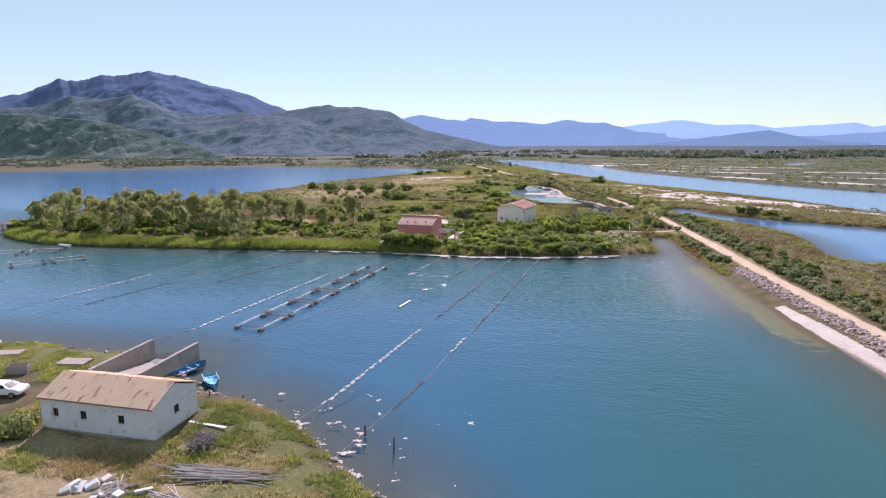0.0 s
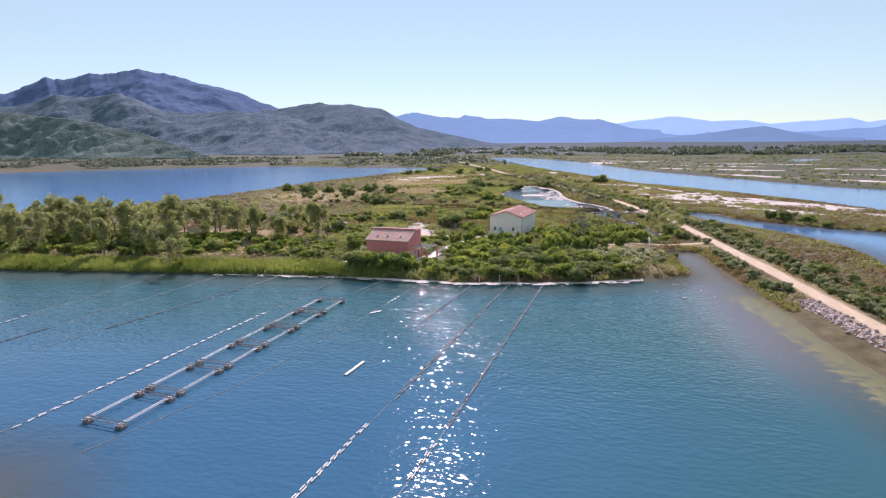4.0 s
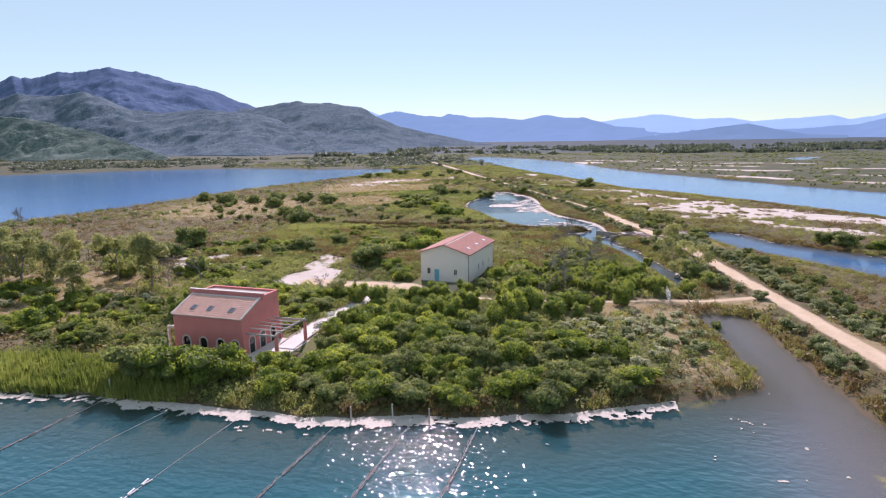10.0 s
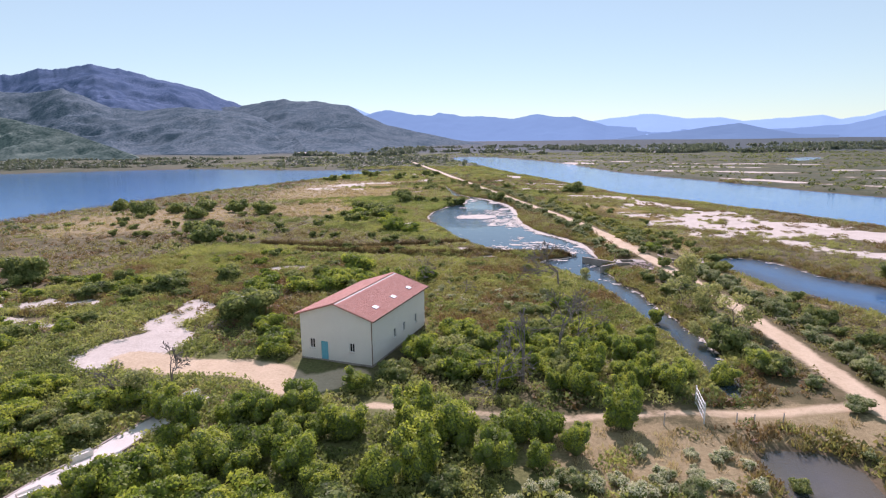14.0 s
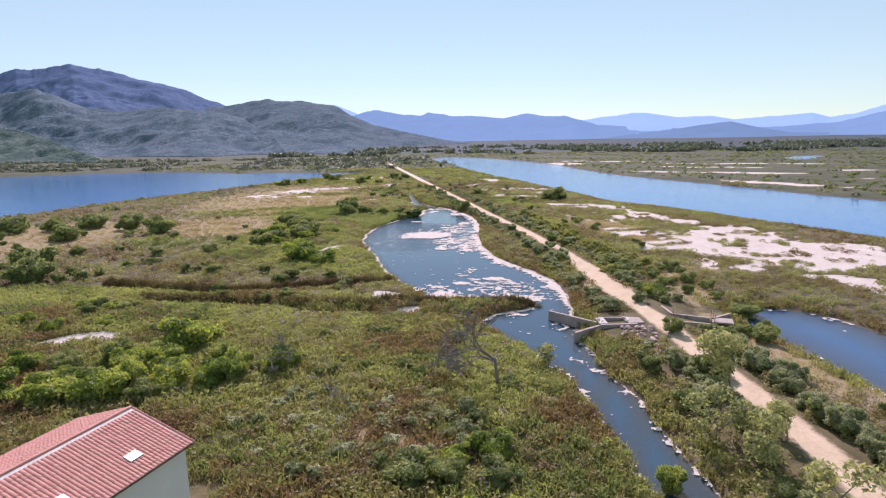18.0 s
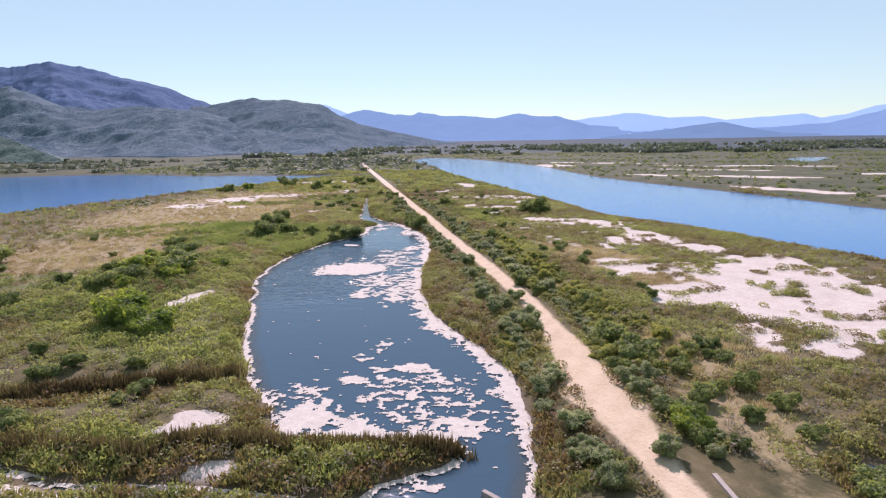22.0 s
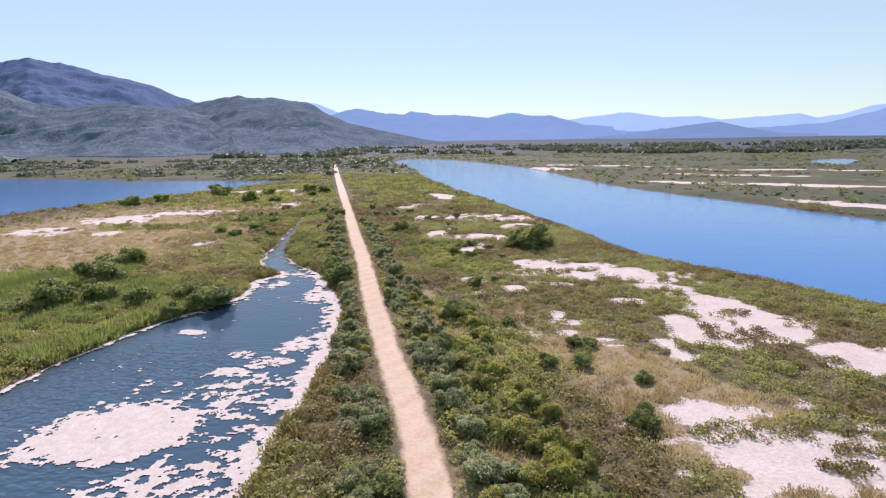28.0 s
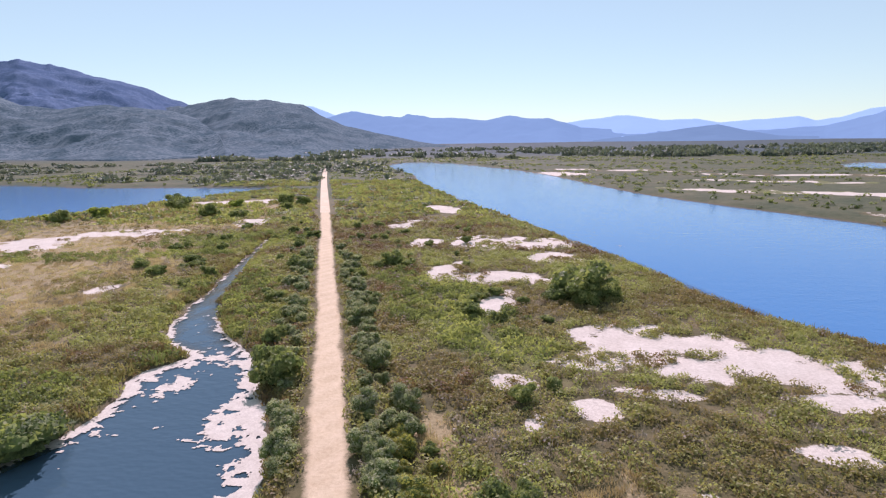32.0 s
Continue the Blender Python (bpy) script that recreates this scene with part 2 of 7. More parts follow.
# ---------------------------------------------------------------- plan of water and land
SHORE_BANK = [(-1600, 60), (-400, 74), (-73, 70.5), (-56, 70), (-49, 71), (-42, 71), (-41, 66), (-36.5, 63.5), (-34, 62), (-28, 61), (-22, 58),
              (-18, 55), (-14, 51.5), (-9, 48), (-6, 42), (-4, 30), (-2, -260), (70, -260)]
SHORE_CAUSEWAY = [(46, 40), (40.5, 76), (38.2, 90), (36.3, 99), (34.8, 110), (33.9, 121), (32.8, 138), (31.5, 149), (30.3, 157), (29.9, 165), (29.3, 174), (29.8, 183.6), (21.6, 183.4)]
SHORE_ISLAND = [(22.5, 176), (23, 167), (24.2, 159), (22.4, 156.3), (14.5, 153.8), (6, 149.5), (-4, 147), (-17, 144.4), (-30, 144.3), (-42, 145), (-64, 143), (-82, 141),
                (-113, 137), (-133, 136), (-145, 138), (-158, 143), (-169, 152), (-180, 164), (-187, 178)]
SHORE_LAKE = [(-190, 205), (-186, 230), (-170, 275), (-166, 330), (-164, 380), (-152, 437), (-138, 485), (-128, 530), (-118, 562), (-109, 598), (-170, 604), (-225, 600),
              (-317, 632), (-373, 608), (-453, 545), (-547, 463), (-640, 425), (-900, 390), (-1600, 330)]
RIVER = [(330, 40), (210, 150), (150, 215), (118, 260), (103, 285), (86, 320), (69, 348), (54, 374), (40, 388), (33, 402), (28, 420), (16, 450), (2, 489),
         (-22, 548), (-55, 648), (-66, 703), (-98, 780), (-128, 880), (-118, 935), (-96, 928), (-50, 870), (15, 728), (48, 577), (68, 527), (95, 476), (125, 405),
         (165, 352), (230, 300), (330, 245), (470, 160), (470, 40)]
CELL = [(37.5, 262.5), (45, 262), (50.5, 256.5), (52.5, 248), (57.4, 242), (63, 236.8), (66, 233), (75, 228.5), (86, 222), (98, 215), (125, 190), (175, 140), (190, 110), (165, 95), (110, 125), (70, 151), (60, 156.5),
        (63.5, 172), (64.5, 192), (60, 208), (53, 219), (46, 229), (42, 235), (40, 244), (36.5, 255)]
POND = [(9, 261.2), (2, 260.4), (-5, 259.6), (-8, 265), (-13, 271), (-20, 284), (-25, 295), (-31, 308), (-33.5, 317), (-34.5, 329), (-33, 345), (-28.5, 355), (-28, 363),
        (-31, 369), (-27.4, 373), (-27.6, 375.4), (-33, 377)]
POND += [(-36, 384), (-41, 402), (-52.6, 447), (-51.4, 447.5), (-39, 404), (-31.5, 386), (-21, 375), (-13.5, 363), (-8.5, 350), (-5.5, 335), (-4, 312),
        (2, 293), (9, 283.5), (13, 276), (15, 267), (15.8, 256), (15.5, 247), (17, 240.5), (20, 231), (22, 222), (23.5, 215), (25.2, 206), (25.2, 198), (24, 191.5),
        (22, 191.5), (22.4, 199), (21.4, 206), (19.5, 212), (17.6, 220), (15.5, 229), (12, 238), (7.5, 244.5), (2.5, 251), (6, 256.5), (10, 258.4)]
FAR_POOL = [(222, 735), (250, 748), (305, 850), (285, 862), (240, 800)]
DITCH = [(2, 252.5), (-7, 253), (-17, 252), (-26, 254), (-48, 254)]
WATERS = [chaikin(SHORE_BANK + SHORE_CAUSEWAY + SHORE_ISLAND + SHORE_LAKE), chaikin(RIVER), chaikin(CELL), chaikin(POND), chaikin(FAR_POOL)]
ROAD = [(48, 20), (46.5, 70), (44.5, 96), (42, 116), (40.3, 133), (37.6, 163), (35, 188), (33.2, 205), (31, 225), (28, 240), (25.2, 254), (21.2, 269), (19.3, 279), (16.8, 290), (13.9, 300), (10, 311),
        (6.1, 323), (1.6, 334.5), (-2.4, 345.6), (-7.3, 359.3), (-15.4, 383.6), (-22.6, 403), (-35.8, 440.5), (-43, 461), (-110, 648), (-196, 900)]
TRACK = [(35, 190), (30, 190.2), (26, 188.5), (19, 187.2), (13, 186), (6, 183.5), (-2, 183.5), (-10, 184)]
FOOTPATH = [(-29.5, 158), (-29.1, 167.5), (-28.6, 169.4), (-28.2, 172.0), (-27.9, 174.9), (-27.0, 178.9), (-26.1, 182.5)]
BEACH = [(42, 70), (40, 88), (38.6, 97), (37.2, 106), (36.6, 111)]
YARD = [(-40.5, 191), (-33, 190), (-27, 190.5), (-22.5, 189.5), (-18.5, 186.6), (-14.5, 190)]
ROAD_LINE, TRACK_LINE = chaikin(ROAD, 2, False), chaikin(TRACK, 2, False)
# bare sand and salt flats: centre, half sizes, turn in degrees
FLATS = [(66, 300, 22, 15, -45), (85, 285, 22, 10, -45), (70, 264, 16, 6, -40), (105, 250, 18, 6, -40), (37, 322.5, 15, 7.5, -9), (46, 315.5, 14, 14, -9), (44, 304, 13, 12, -9), (48, 299, 11, 12, -9), (40, 288.5, 4.5, 4, -9),
         (40, 283.5, 2.6, 2.7, -9), (33.5, 304.5, 3.2, 3.7, -9), (57, 321, 13, 15, -9), (40, 352, 9, 7, -30), (48, 341, 5, 4.5, -30), (52.6, 292.8, 6, 5, -20), (57.7, 286.4, 6, 5, -20), (58.4, 276.5, 6, 4, -20), (50, 290, 7, 6, -20), (46.5, 284, 4.5, 4, 0), (33, 323, 10, 9, 0), (29, 327, 5, 5, 20)]
FLATS += [(39.5, 361.5, 6.5, 5.5, -9), (33.3, 351.3, 2.8, 4.5, -9), (34, 346.3, 4, 3.2, -9), (29.6, 342.4, 2.2, 2.7, -9), (30.2, 339.5, 2.6, 1.6, -9), (36, 344.7, 2.6, 3.1, -9), (28.7, 359.5, 3.8, 1.6, -9),
          (18.5, 352.7, 1.4, 1.9, -9), (19.5, 349.8, 2.4, 1.1, -9), (14.8, 345.1, 2.2, 1.3, -9), (19.7, 345.6, 1.6, 1.2, -9), (22.7, 344.1, 2.9, 1.1, -9), (24.9, 341.8, 2.4, 0.9, -9)]
FLATS += [(13.4, 375.8, 4.4, 3.0, -9), (6.2, 369.4, 2.7, 1.9, -9), (13.2, 364.8, 2.7, 2.2, -9), (22, 381, 10, 6.8, -20), (22.8, 374.5, 6, 5, -9), (29.4, 375.6, 8.5, 5.4, -20), (36.5, 373.5, 7, 5, -20), (31.1, 368.6, 6, 1.9, -9),
          (36, 367.9, 5, 2, -9), (8.3, 362.1, 0.9, 2, -9), (19.1, 368.3, 5.2, 1.4, -9), (0.3, 440.8, 10.5, 9, -9), (10.8, 441.5, 9, 9, -30), (3, 410.1, 10, 5.6, -9), (-5.6, 413.4, 3, 8, -9), (3.8, 394.1, 2.2, 8, -9)]
FLATS += [(13, 427, 5.4, 6.5, -9), (-13.4, 440, 4.8, 6.5, -9), (-24.6, 466.3, 4.8, 9, -9), (-54.9, 396.2, 2.1, 3.1, -9), (-102, 432, 14, 13, 10), (-88, 449, 15, 7, 10), (-88, 409, 6, 4, -9), (-64.8, 467.7, 7, 9, 40), (-18, 500, 14, 5, -65),
          (-107, 410, 10, 9, -9), (-34.5, 294.5, 1.8, 7, -9), (-95, 520, 26, 8, 20)]
FLATS += [(-50, 145.6, 12, 1.4, 2), (-43, 194, 6, 7, -35), (-44.5, 207, 4, 12, 5), (-70, 208, 12, 3.5, 14), (-70, 200, 8, 2.5, 10), (-61, 199.6, 5, 2, 0), (-43.5, 237, 6, 2.4, 25),
          (9.5, 243, 4, 2, -30), (-2, 249.5, 6, 1.2, 10), (-18, 251, 6, 1.2, 10), (-12.2, 261.2, 3, 1.6, 20), (-13.5, 258.7, 3, 1, 20), (-7.9, 254.6, 3, 1.4, 10), (-33.2, 295, 1.8, 3.5, -20)]
FLATS += [(20, 700, 40, 16, -40), (70, 730, 60, 9, -25), (85, 565, 26, 7, -35), (130, 550, 44, 9, -20), (160, 665, 70, 9, -15), (118, 470, 30, 8, -55), (170, 420, 50, 8, -40), (240, 560, 70, 9, -15), (120, 620, 50, 6, -20), (200, 480, 40, 6, -25)]
DRY = [(-88, 400, 42, 75, 10), (-75, 330, 26, 30, 0), (-100, 500, 40, 60, 10), (-72, 326, 30, 14, 10), (30, 325, 7, 40, 30), (38, 240, 5, 20, 20), (-85, 180, 40, 14, 0),
       (-110, 165, 30, 12, 10), (-34, 46, 14, 6, 0), (40, 150, 3, 40, 0), (-20, 340, 6, 20, 0), (-120, 300, 30, 40, 0), (0.4, 360, 2, 4, 20)]
DRY += [(15, 179, 12, 7, 0), (19, 168, 6, 12, 0), (27, 187, 8, 4, 0), (-27, 181, 7, 6, 0), (-76, 162, 24, 7, 0), (-4, 218, 8, 5, 0), (3.6, 350, 3, 6, 20), (8, 343, 3, 6, 20), (14, 339, 6, 5, 0), (24, 336, 10, 4, -30), (16, 310, 4, 14, 20), (31, 282, 5, 9, 20), (33, 268, 5, 10, 10)]
LUSH = [(-46, 350, 15, 19, 10), (-30, 345, 5, 14, 0), (-42, 356, 20, 14, 0), (-95, 350, 20, 10, 0), (-70, 365, 24, 8, 10), (-75, 420, 26, 9, 12), (-60, 440, 22, 10, 20), (-8, 168, 34, 20, 0), (-60, 146, 60, 6, 2), (-105, 143, 40, 6, 3), (-40, 180, 40, 22, 0), (-45, 310, 16, 26, 0), (-3, 392, 8, 26, 30), (10, 338, 7, 14, 25), (-8, 232, 14, 6, 0), (3, 248, 4, 3, 0), (-12, 245, 10, 4, 0)]
LUSH += [(-40, 288, 22, 12, 0), (-72, 300, 22, 8, 0), (-28, 278, 12, 8, 0), (-42, 240, 34, 12, 0), (-60, 345, 24, 14, 0), (-24, 56, 8, 6, -30), (-58, 66, 14, 4, 0), (-18, 47, 8, 5, 0), (120, 600, 120, 60, 0), (12, 330, 5, 26, 20), (-35, 395, 10, 30, 20)]


def spots(x, y, table):
    v = np.zeros(x.shape)
    for cx, cy, rx, ry, turn in table:
        c, s = math.cos(radians(turn)), math.sin(radians(turn))
        u, w = ((x - cx) * c + (y - cy) * s) / rx, (-(x - cx) * s + (y - cy) * c) / ry
        v = np.maximum(v, 1.25 - np.sqrt(u * u + w * w))
    return np.clip(v, 0, 1)


def sandiness(x, y):
    """How bare the ground is: sand where it is above about 0.42, with ragged islands of scrub."""
    v = spots(x, y, FLATS)
    v = v + ((fbm(x / 5.5, y / 5.5, 5, 5, 0.6) - 0.5) * 1.7 + (fbm(x / 1.8, y / 1.8, 6, 3) - 0.5) * 0.9) * np.minimum(1, v * 3)
    return np.maximum(v, 1.3 - line_distance(x, y, BEACH) / np.interp(y, [100, 114], [1.5, 0.7]))


def shore_distance(x, y):
    """Metres from the water's edge: above zero on land."""
    d, wet = np.full(x.shape, 1e9), np.zeros(x.shape, bool)
    for p in WATERS:
        d = np.minimum(d, line_distance(x, y, p, True))
        wet |= inside(x, y, p)
    ditch = line_distance(x, y, DITCH) - 0.45
    second = line_distance(x, y, [(-14, 270), (-22, 266.5), (-40, 259.5), (-60, 262)]) - 0.3
    sd = np.where(wet, -d, d)
    sd = sd + (fbm(x / 3.5, y / 3.5, 31, 3) - 0.5) * 1.5
    return np.minimum(np.minimum(sd, ditch), second)


def ground_from(x, y, sd):
    land = 0.95 * (1 - np.exp(-np.maximum(sd, 0) / 2.2)) + 0.5 * (fbm(x / 9, y / 9, 3) - 0.5) * smooth(0, 3, sd) + 0.35 * (fbm(x / 45, y / 45, 9) - 0.4) * smooth(0, 12, sd)
    bed = -1.9 * (1 - np.exp(np.minimum(sd, 0) / 9.0))
    road = line_distance(x, y, ROAD_LINE)
    land = land + (1.25 - land) * (1 - smooth(1.2, 5.0, road)) * (sd > 0.5)
    ramp_z = np.interp(y, [59.8, 70.6], [0.95, -0.7])
    land = np.where((np.abs(x + 44.6) < 3.4) & (y > 59.6) & (y < 71.5), np.minimum(land, ramp_z), land)
    far = np.hypot(x, y - 170)
    land = land + smooth(700, 2500, far) * 6
    return np.where(sd > 0, land, bed)


def ground_z(x, y):
    x, y = np.atleast_1d(np.array(x, float)), np.atleast_1d(np.array(y, float))
    return ground_from(x, y, shore_distance(x, y))


def graded(lo, a, b, hi, step, growth=1.09):
    mid = list(np.arange(a, b + step / 2, step))
    out, s, v = [], step, a
    while v > lo:
        s *= growth
        v -= s
        out.append(v)
    left = out[::-1]
    out, s, v = [], step, b
    while v < hi:
        s *= growth
        v += s
        out.append(v)
    return np.array(left + mid + out)


def mesh_from(name, verts, faces_flat, sides):
    """A mesh from arrays: vertices, and faces that all have the same number of sides."""
    me = bpy.data.meshes.new(name)
    verts = np.asarray(verts, np.float32)
    faces_flat = np.asarray(faces_flat, np.int32).ravel()
    n = len(faces_flat) // sides
    me.vertices.add(len(verts))
    me.vertices.foreach_set("co", verts.ravel())
    me.loops.add(len(faces_flat))
    me.loops.foreach_set("vertex_index", faces_flat)
    me.polygons.add(n)
    me.polygons.foreach_set("loop_start", np.arange(0, n * sides, sides, dtype=np.int32))
    me.update(calc_edges=True)
    me.validate()
    return me


def float_attribute(me, name, values):
    a = me.attributes.new(name, "FLOAT", "POINT")
    a.data.foreach_set("value", np.asarray(values, np.float32).ravel())


def grid_faces(nx, ny):
    i = np.arange(nx * ny).reshape(ny, nx)
    return np.stack([i[:-1, :-1], i[:-1, 1:], i[1:, 1:], i[1:, :-1]], -1).reshape(-1, 4)


# ---------------------------------------------------------------- ground
gx, gy = graded(-4900, -100, 100, 4900, 1.0), graded(-900, 36, 480, 4950, 1.0, 1.07)
X, Y = np.meshgrid(gx, gy)
SD = shore_distance(X, Y)
Z = ground_from(X, Y, SD)
me = mesh_from("ground", np.stack([X, Y, Z], -1).reshape(-1, 3), grid_faces(len(gx), len(gy)), 4)
me.polygons.foreach_set("use_smooth", np.ones(len(me.polygons), bool))
ROADD = np.minimum(line_distance(X, Y, ROAD_LINE), line_distance(X, Y, TRACK_LINE) + 0.75)
ROADD = ROADD - 2.6 * np.exp(-((Y - 273) / 8) ** 2) - 0.5 * (fbm(X / 6, Y / 6, 83, 3) - 0.5)
ROADD = np.minimum(ROADD, line_distance(X, Y, YARD) - 1.0)
RUT = np.exp(-((line_distance(X, Y, ROAD_LINE) - 0.75) / 0.3) ** 2)
SANDM = np.maximum(sandiness(X, Y), 1.3 - line_distance(X, Y, FOOTPATH) / 1.7)
float_attribute(me, "sand", SANDM)
float_attribute(me, "dry", spots(X, Y, DRY))
float_attribute(me, "lush", spots(X, Y, LUSH))
float_attribute(me, "shore", SD)
float_attribute(me, "meadow", np.maximum(smooth(480, 580, Y), smooth(45, 70, X) * smooth(330, 380, Y)) * (SANDM < 0.2))
float_attribute(me, "way", ROADD)
float_attribute(me, "rut", RUT)
float_attribute(me, "hazy_wood", smooth(980, 1250, Y + 0.1 * np.abs(X)))
ground = tagged(new("ground", me), "salt-marsh ground of scrub soil, sand flats and dry grass", "ground", kind="structure")
m, nt, b = material("marsh_soil")
big, mid, fine = noise_node(nt, 0.05, 5.0), noise_node(nt, 0.35, 6.0, 0.65), noise_node(nt, 3.0, 6.0, 0.7)
col = ramp(nt, mid.outputs[0], [(0.3, (0.06, 0.058, 0.028)), (0.5, (0.11, 0.095, 0.045)), (0.72, (0.18, 0.14, 0.08))])
wob = calc(nt, "SUBTRACT", mid.outputs[0], 0.5)
wob2 = calc(nt, "SUBTRACT", fine.outputs[0], 0.5)


def edge(name, lo, hi, k1, k2):
    v = calc(nt, "ADD", calc(nt, "ADD", attribute(nt, name), calc(nt, "MULTIPLY", wob, k1)), calc(nt, "MULTIPLY", wob2, k2))
    mr = node(nt, "ShaderNodeMapRange")
    mr.interpolation_type = "SMOOTHSTEP"
    mr.inputs[1].default_value, mr.inputs[2].default_value = lo, hi
    nt.links.new(v, mr.inputs[0])
    return mr.outputs[0]


col = mix(nt, edge("lush", 0.2, 0.6, 1.2, 0.4), col, ramp(nt, fine.outputs[0], [(0.3, (0.075, 0.085, 0.03)), (0.7, (0.18, 0.185, 0.07))]))
col = mix(nt, edge("dry", 0.2, 0.6, 1.2, 0.5), col, ramp(nt, fine.outputs[0], [(0.3, (0.20, 0.155, 0.08)), (0.7, (0.34, 0.275, 0.155))]))
col = mix(nt, edge("sand", 0.41, 0.52, 0.45, 0.6), col, mix(nt, 0.4, ramp(nt, mid.outputs[0], [(0.3, (0.44, 0.385, 0.32)), (0.7, (0.60, 0.545, 0.475))]), ramp(nt, fine.outputs[0], [(0.35, (0.34, 0.29, 0.235)), (0.6, (0.62, 0.565, 0.50))])))
way = calc(nt, "SUBTRACT", 1.0, edge("way", 1.0, 1.7, 1.5, 1.1))
field = mix(nt, 0.5, ramp(nt, big.outputs[0], [(0.38, (0.042, 0.062, 0.03)), (0.62, (0.115, 0.105, 0.058))]), ramp(nt, mid.outputs[0], [(0.35, (0.04, 0.058, 0.028)), (0.65, (0.105, 0.108, 0.06))]))
col = mix(nt, edge("meadow", 0.3, 0.7, 0.8, 0.2), col, field)
# dark woods across the far plain, blue distance haze tinted into their colour
col = mix(nt, attribute(nt, "hazy_wood"), col, ramp(nt, mid.outputs[0], [(0.3, (0.03, 0.05, 0.058)), (0.7, (0.06, 0.085, 0.09))]))
sandy = mix(nt, 0.45, ramp(nt, mid.outputs[0], [(0.3, (0.43, 0.33, 0.21)), (0.7, (0.60, 0.475, 0.32))]), ramp(nt, fine.outputs[0], [(0.3, (0.36, 0.265, 0.165)), (0.7, (0.66, 0.54, 0.38))]))
sandy = mix(nt, calc(nt, "MULTIPLY", attribute(nt, "rut"), 0.3), sandy, (0.68, 0.56, 0.41))
col = mix(nt, way, col, sandy)
wet = calc(nt, "SUBTRACT", 1.0, edge("shore", 0.1, 0.9, 0.6, 0.3))
col = mix(nt, calc(nt, "MULTIPLY", wet, 0.85), col, (0.12, 0.095, 0.06))
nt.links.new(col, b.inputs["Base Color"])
b.inputs["Roughness"].default_value = 0.95
b.inputs["Specular IOR Level"].default_value = 0.15
bump(nt, b, calc(nt, "ADD", fine.outputs[0], mid.outputs[0]), 0.6, 0.15)
me.materials.append(m)

# ---------------------------------------------------------------- water
wx, wy = gx[::2], gy[::2]
XW, YW = X[::2, ::2], Y[::2, ::2]
ROADX = np.interp(YW, [p[1] for p in ROAD], [p[0] for p in ROAD])
DEPTH = np.maximum(-SD[::2, ::2], 0) * np.where((YW > 186) & (YW < 470) & (XW < ROADX) & (XW > -60), 6, np.where((YW > 270) & (XW > ROADX), 5, 1))
me = mesh_from("water", np.stack([XW, YW, np.zeros_like(XW)], -1).reshape(-1, 3), grid_faces(len(wx), len(wy)), 4)
float_attribute(me, "depth", DEPTH)
GREEN = np.clip(smooth(-20, 30, XW) * (YW < 150) * smooth(150, 60, YW) + 0.75 * smooth(88, 125, YW) * (YW < 165) * (XW < 40), 0, 1)
float_attribute(me, "silt", GREEN)
float_attribute(me, "murk", smooth(12, 30, XW) * smooth(95, 125, YW) * (YW < 192) * (XW < 60))
float_attribute(me, "pool", ((YW > 190) & (YW < 470) & (XW < ROADX) & (XW > -65)).astype(float))
EDGE_OFF = np.interp(YW, [60, 90, 100, 122, 140, 152], [42.5, 39.5, 38, 35.8, 33.5, 30]) - XW
float_attribute(me, "weed", (1 - smooth(2.5, 13, EDGE_OFF)) * smooth(78, 100, YW) * (1 - smooth(140, 150, YW)) * (XW < 50) + spots(XW, YW, [(15, 153, 6, 2.5, 20), (55, 218, 12, 3.5, -50), (64, 206, 8, 2.5, -50)]) * 0.9)
BREEZE = YW + (fbm(XW / 14, YW / 14, 55, 3) - 0.5) * 24
WIND = (0.38 * smooth(56, 80, BREEZE) + 0.47 * smooth(84, 112, BREEZE)) * (1 - smooth(20, 26, XW) * (YW < 185))
POOL = (YW > 186) & (YW < 470) & (XW < ROADX) & (XW > -60)
WIND = np.where(POOL, 0.06 + 0.9 * smooth(290, 306, YW) * (1 - smooth(334, 345, YW)) * (1 - smooth(-16, -6, XW)) + 0.14 * smooth(340, 352, YW), WIND)
WIND = np.where((YW > 150) & (YW < 270) & (XW > 30) & (XW < 110), 0.25, WIND)
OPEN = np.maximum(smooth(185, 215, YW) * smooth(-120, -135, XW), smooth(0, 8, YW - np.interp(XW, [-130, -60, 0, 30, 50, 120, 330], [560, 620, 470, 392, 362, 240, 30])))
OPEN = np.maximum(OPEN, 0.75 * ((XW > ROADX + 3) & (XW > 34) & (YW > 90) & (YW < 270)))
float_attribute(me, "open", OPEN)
float_attribute(me, "wind", WIND * (1 - 0.75 * OPEN))
water = tagged(new("water", me), "rippled blue lagoon water with sun glitter", "water", kind="structure")
m, nt, b = material("lagoon_water")
big = noise_node(nt, 0.02, 3.0)
col = mix(nt, ramp(nt, big.outputs[0], [(0.35, (0, 0, 0)), (0.65, (1, 1, 1))]), (0.028, 0.106, 0.18), (0.036, 0.128, 0.207))
# open lake and river: blue of the reflected sky put into the base colour
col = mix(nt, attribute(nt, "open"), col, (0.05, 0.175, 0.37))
col = mix(nt, attribute(nt, "silt"), col, (0.022, 0.10, 0.10))
col = mix(nt, attribute(nt, "murk"), col, (0.165, 0.165, 0.18))
col = mix(nt, attribute(nt, "pool"), col, (0.043, 0.086, 0.12))
fleck = noise_node(nt, 0.7, 5.0, 0.65)
weed = node(nt, "ShaderNodeMapRange")
weed.inputs[1].default_value, weed.inputs[2].default_value = 0.86, 1.06
nt.links.new(calc(nt, "ADD", calc(nt, "MULTIPLY", attribute(nt, "weed"), 0.6), fleck.outputs[0]), weed.inputs[0])
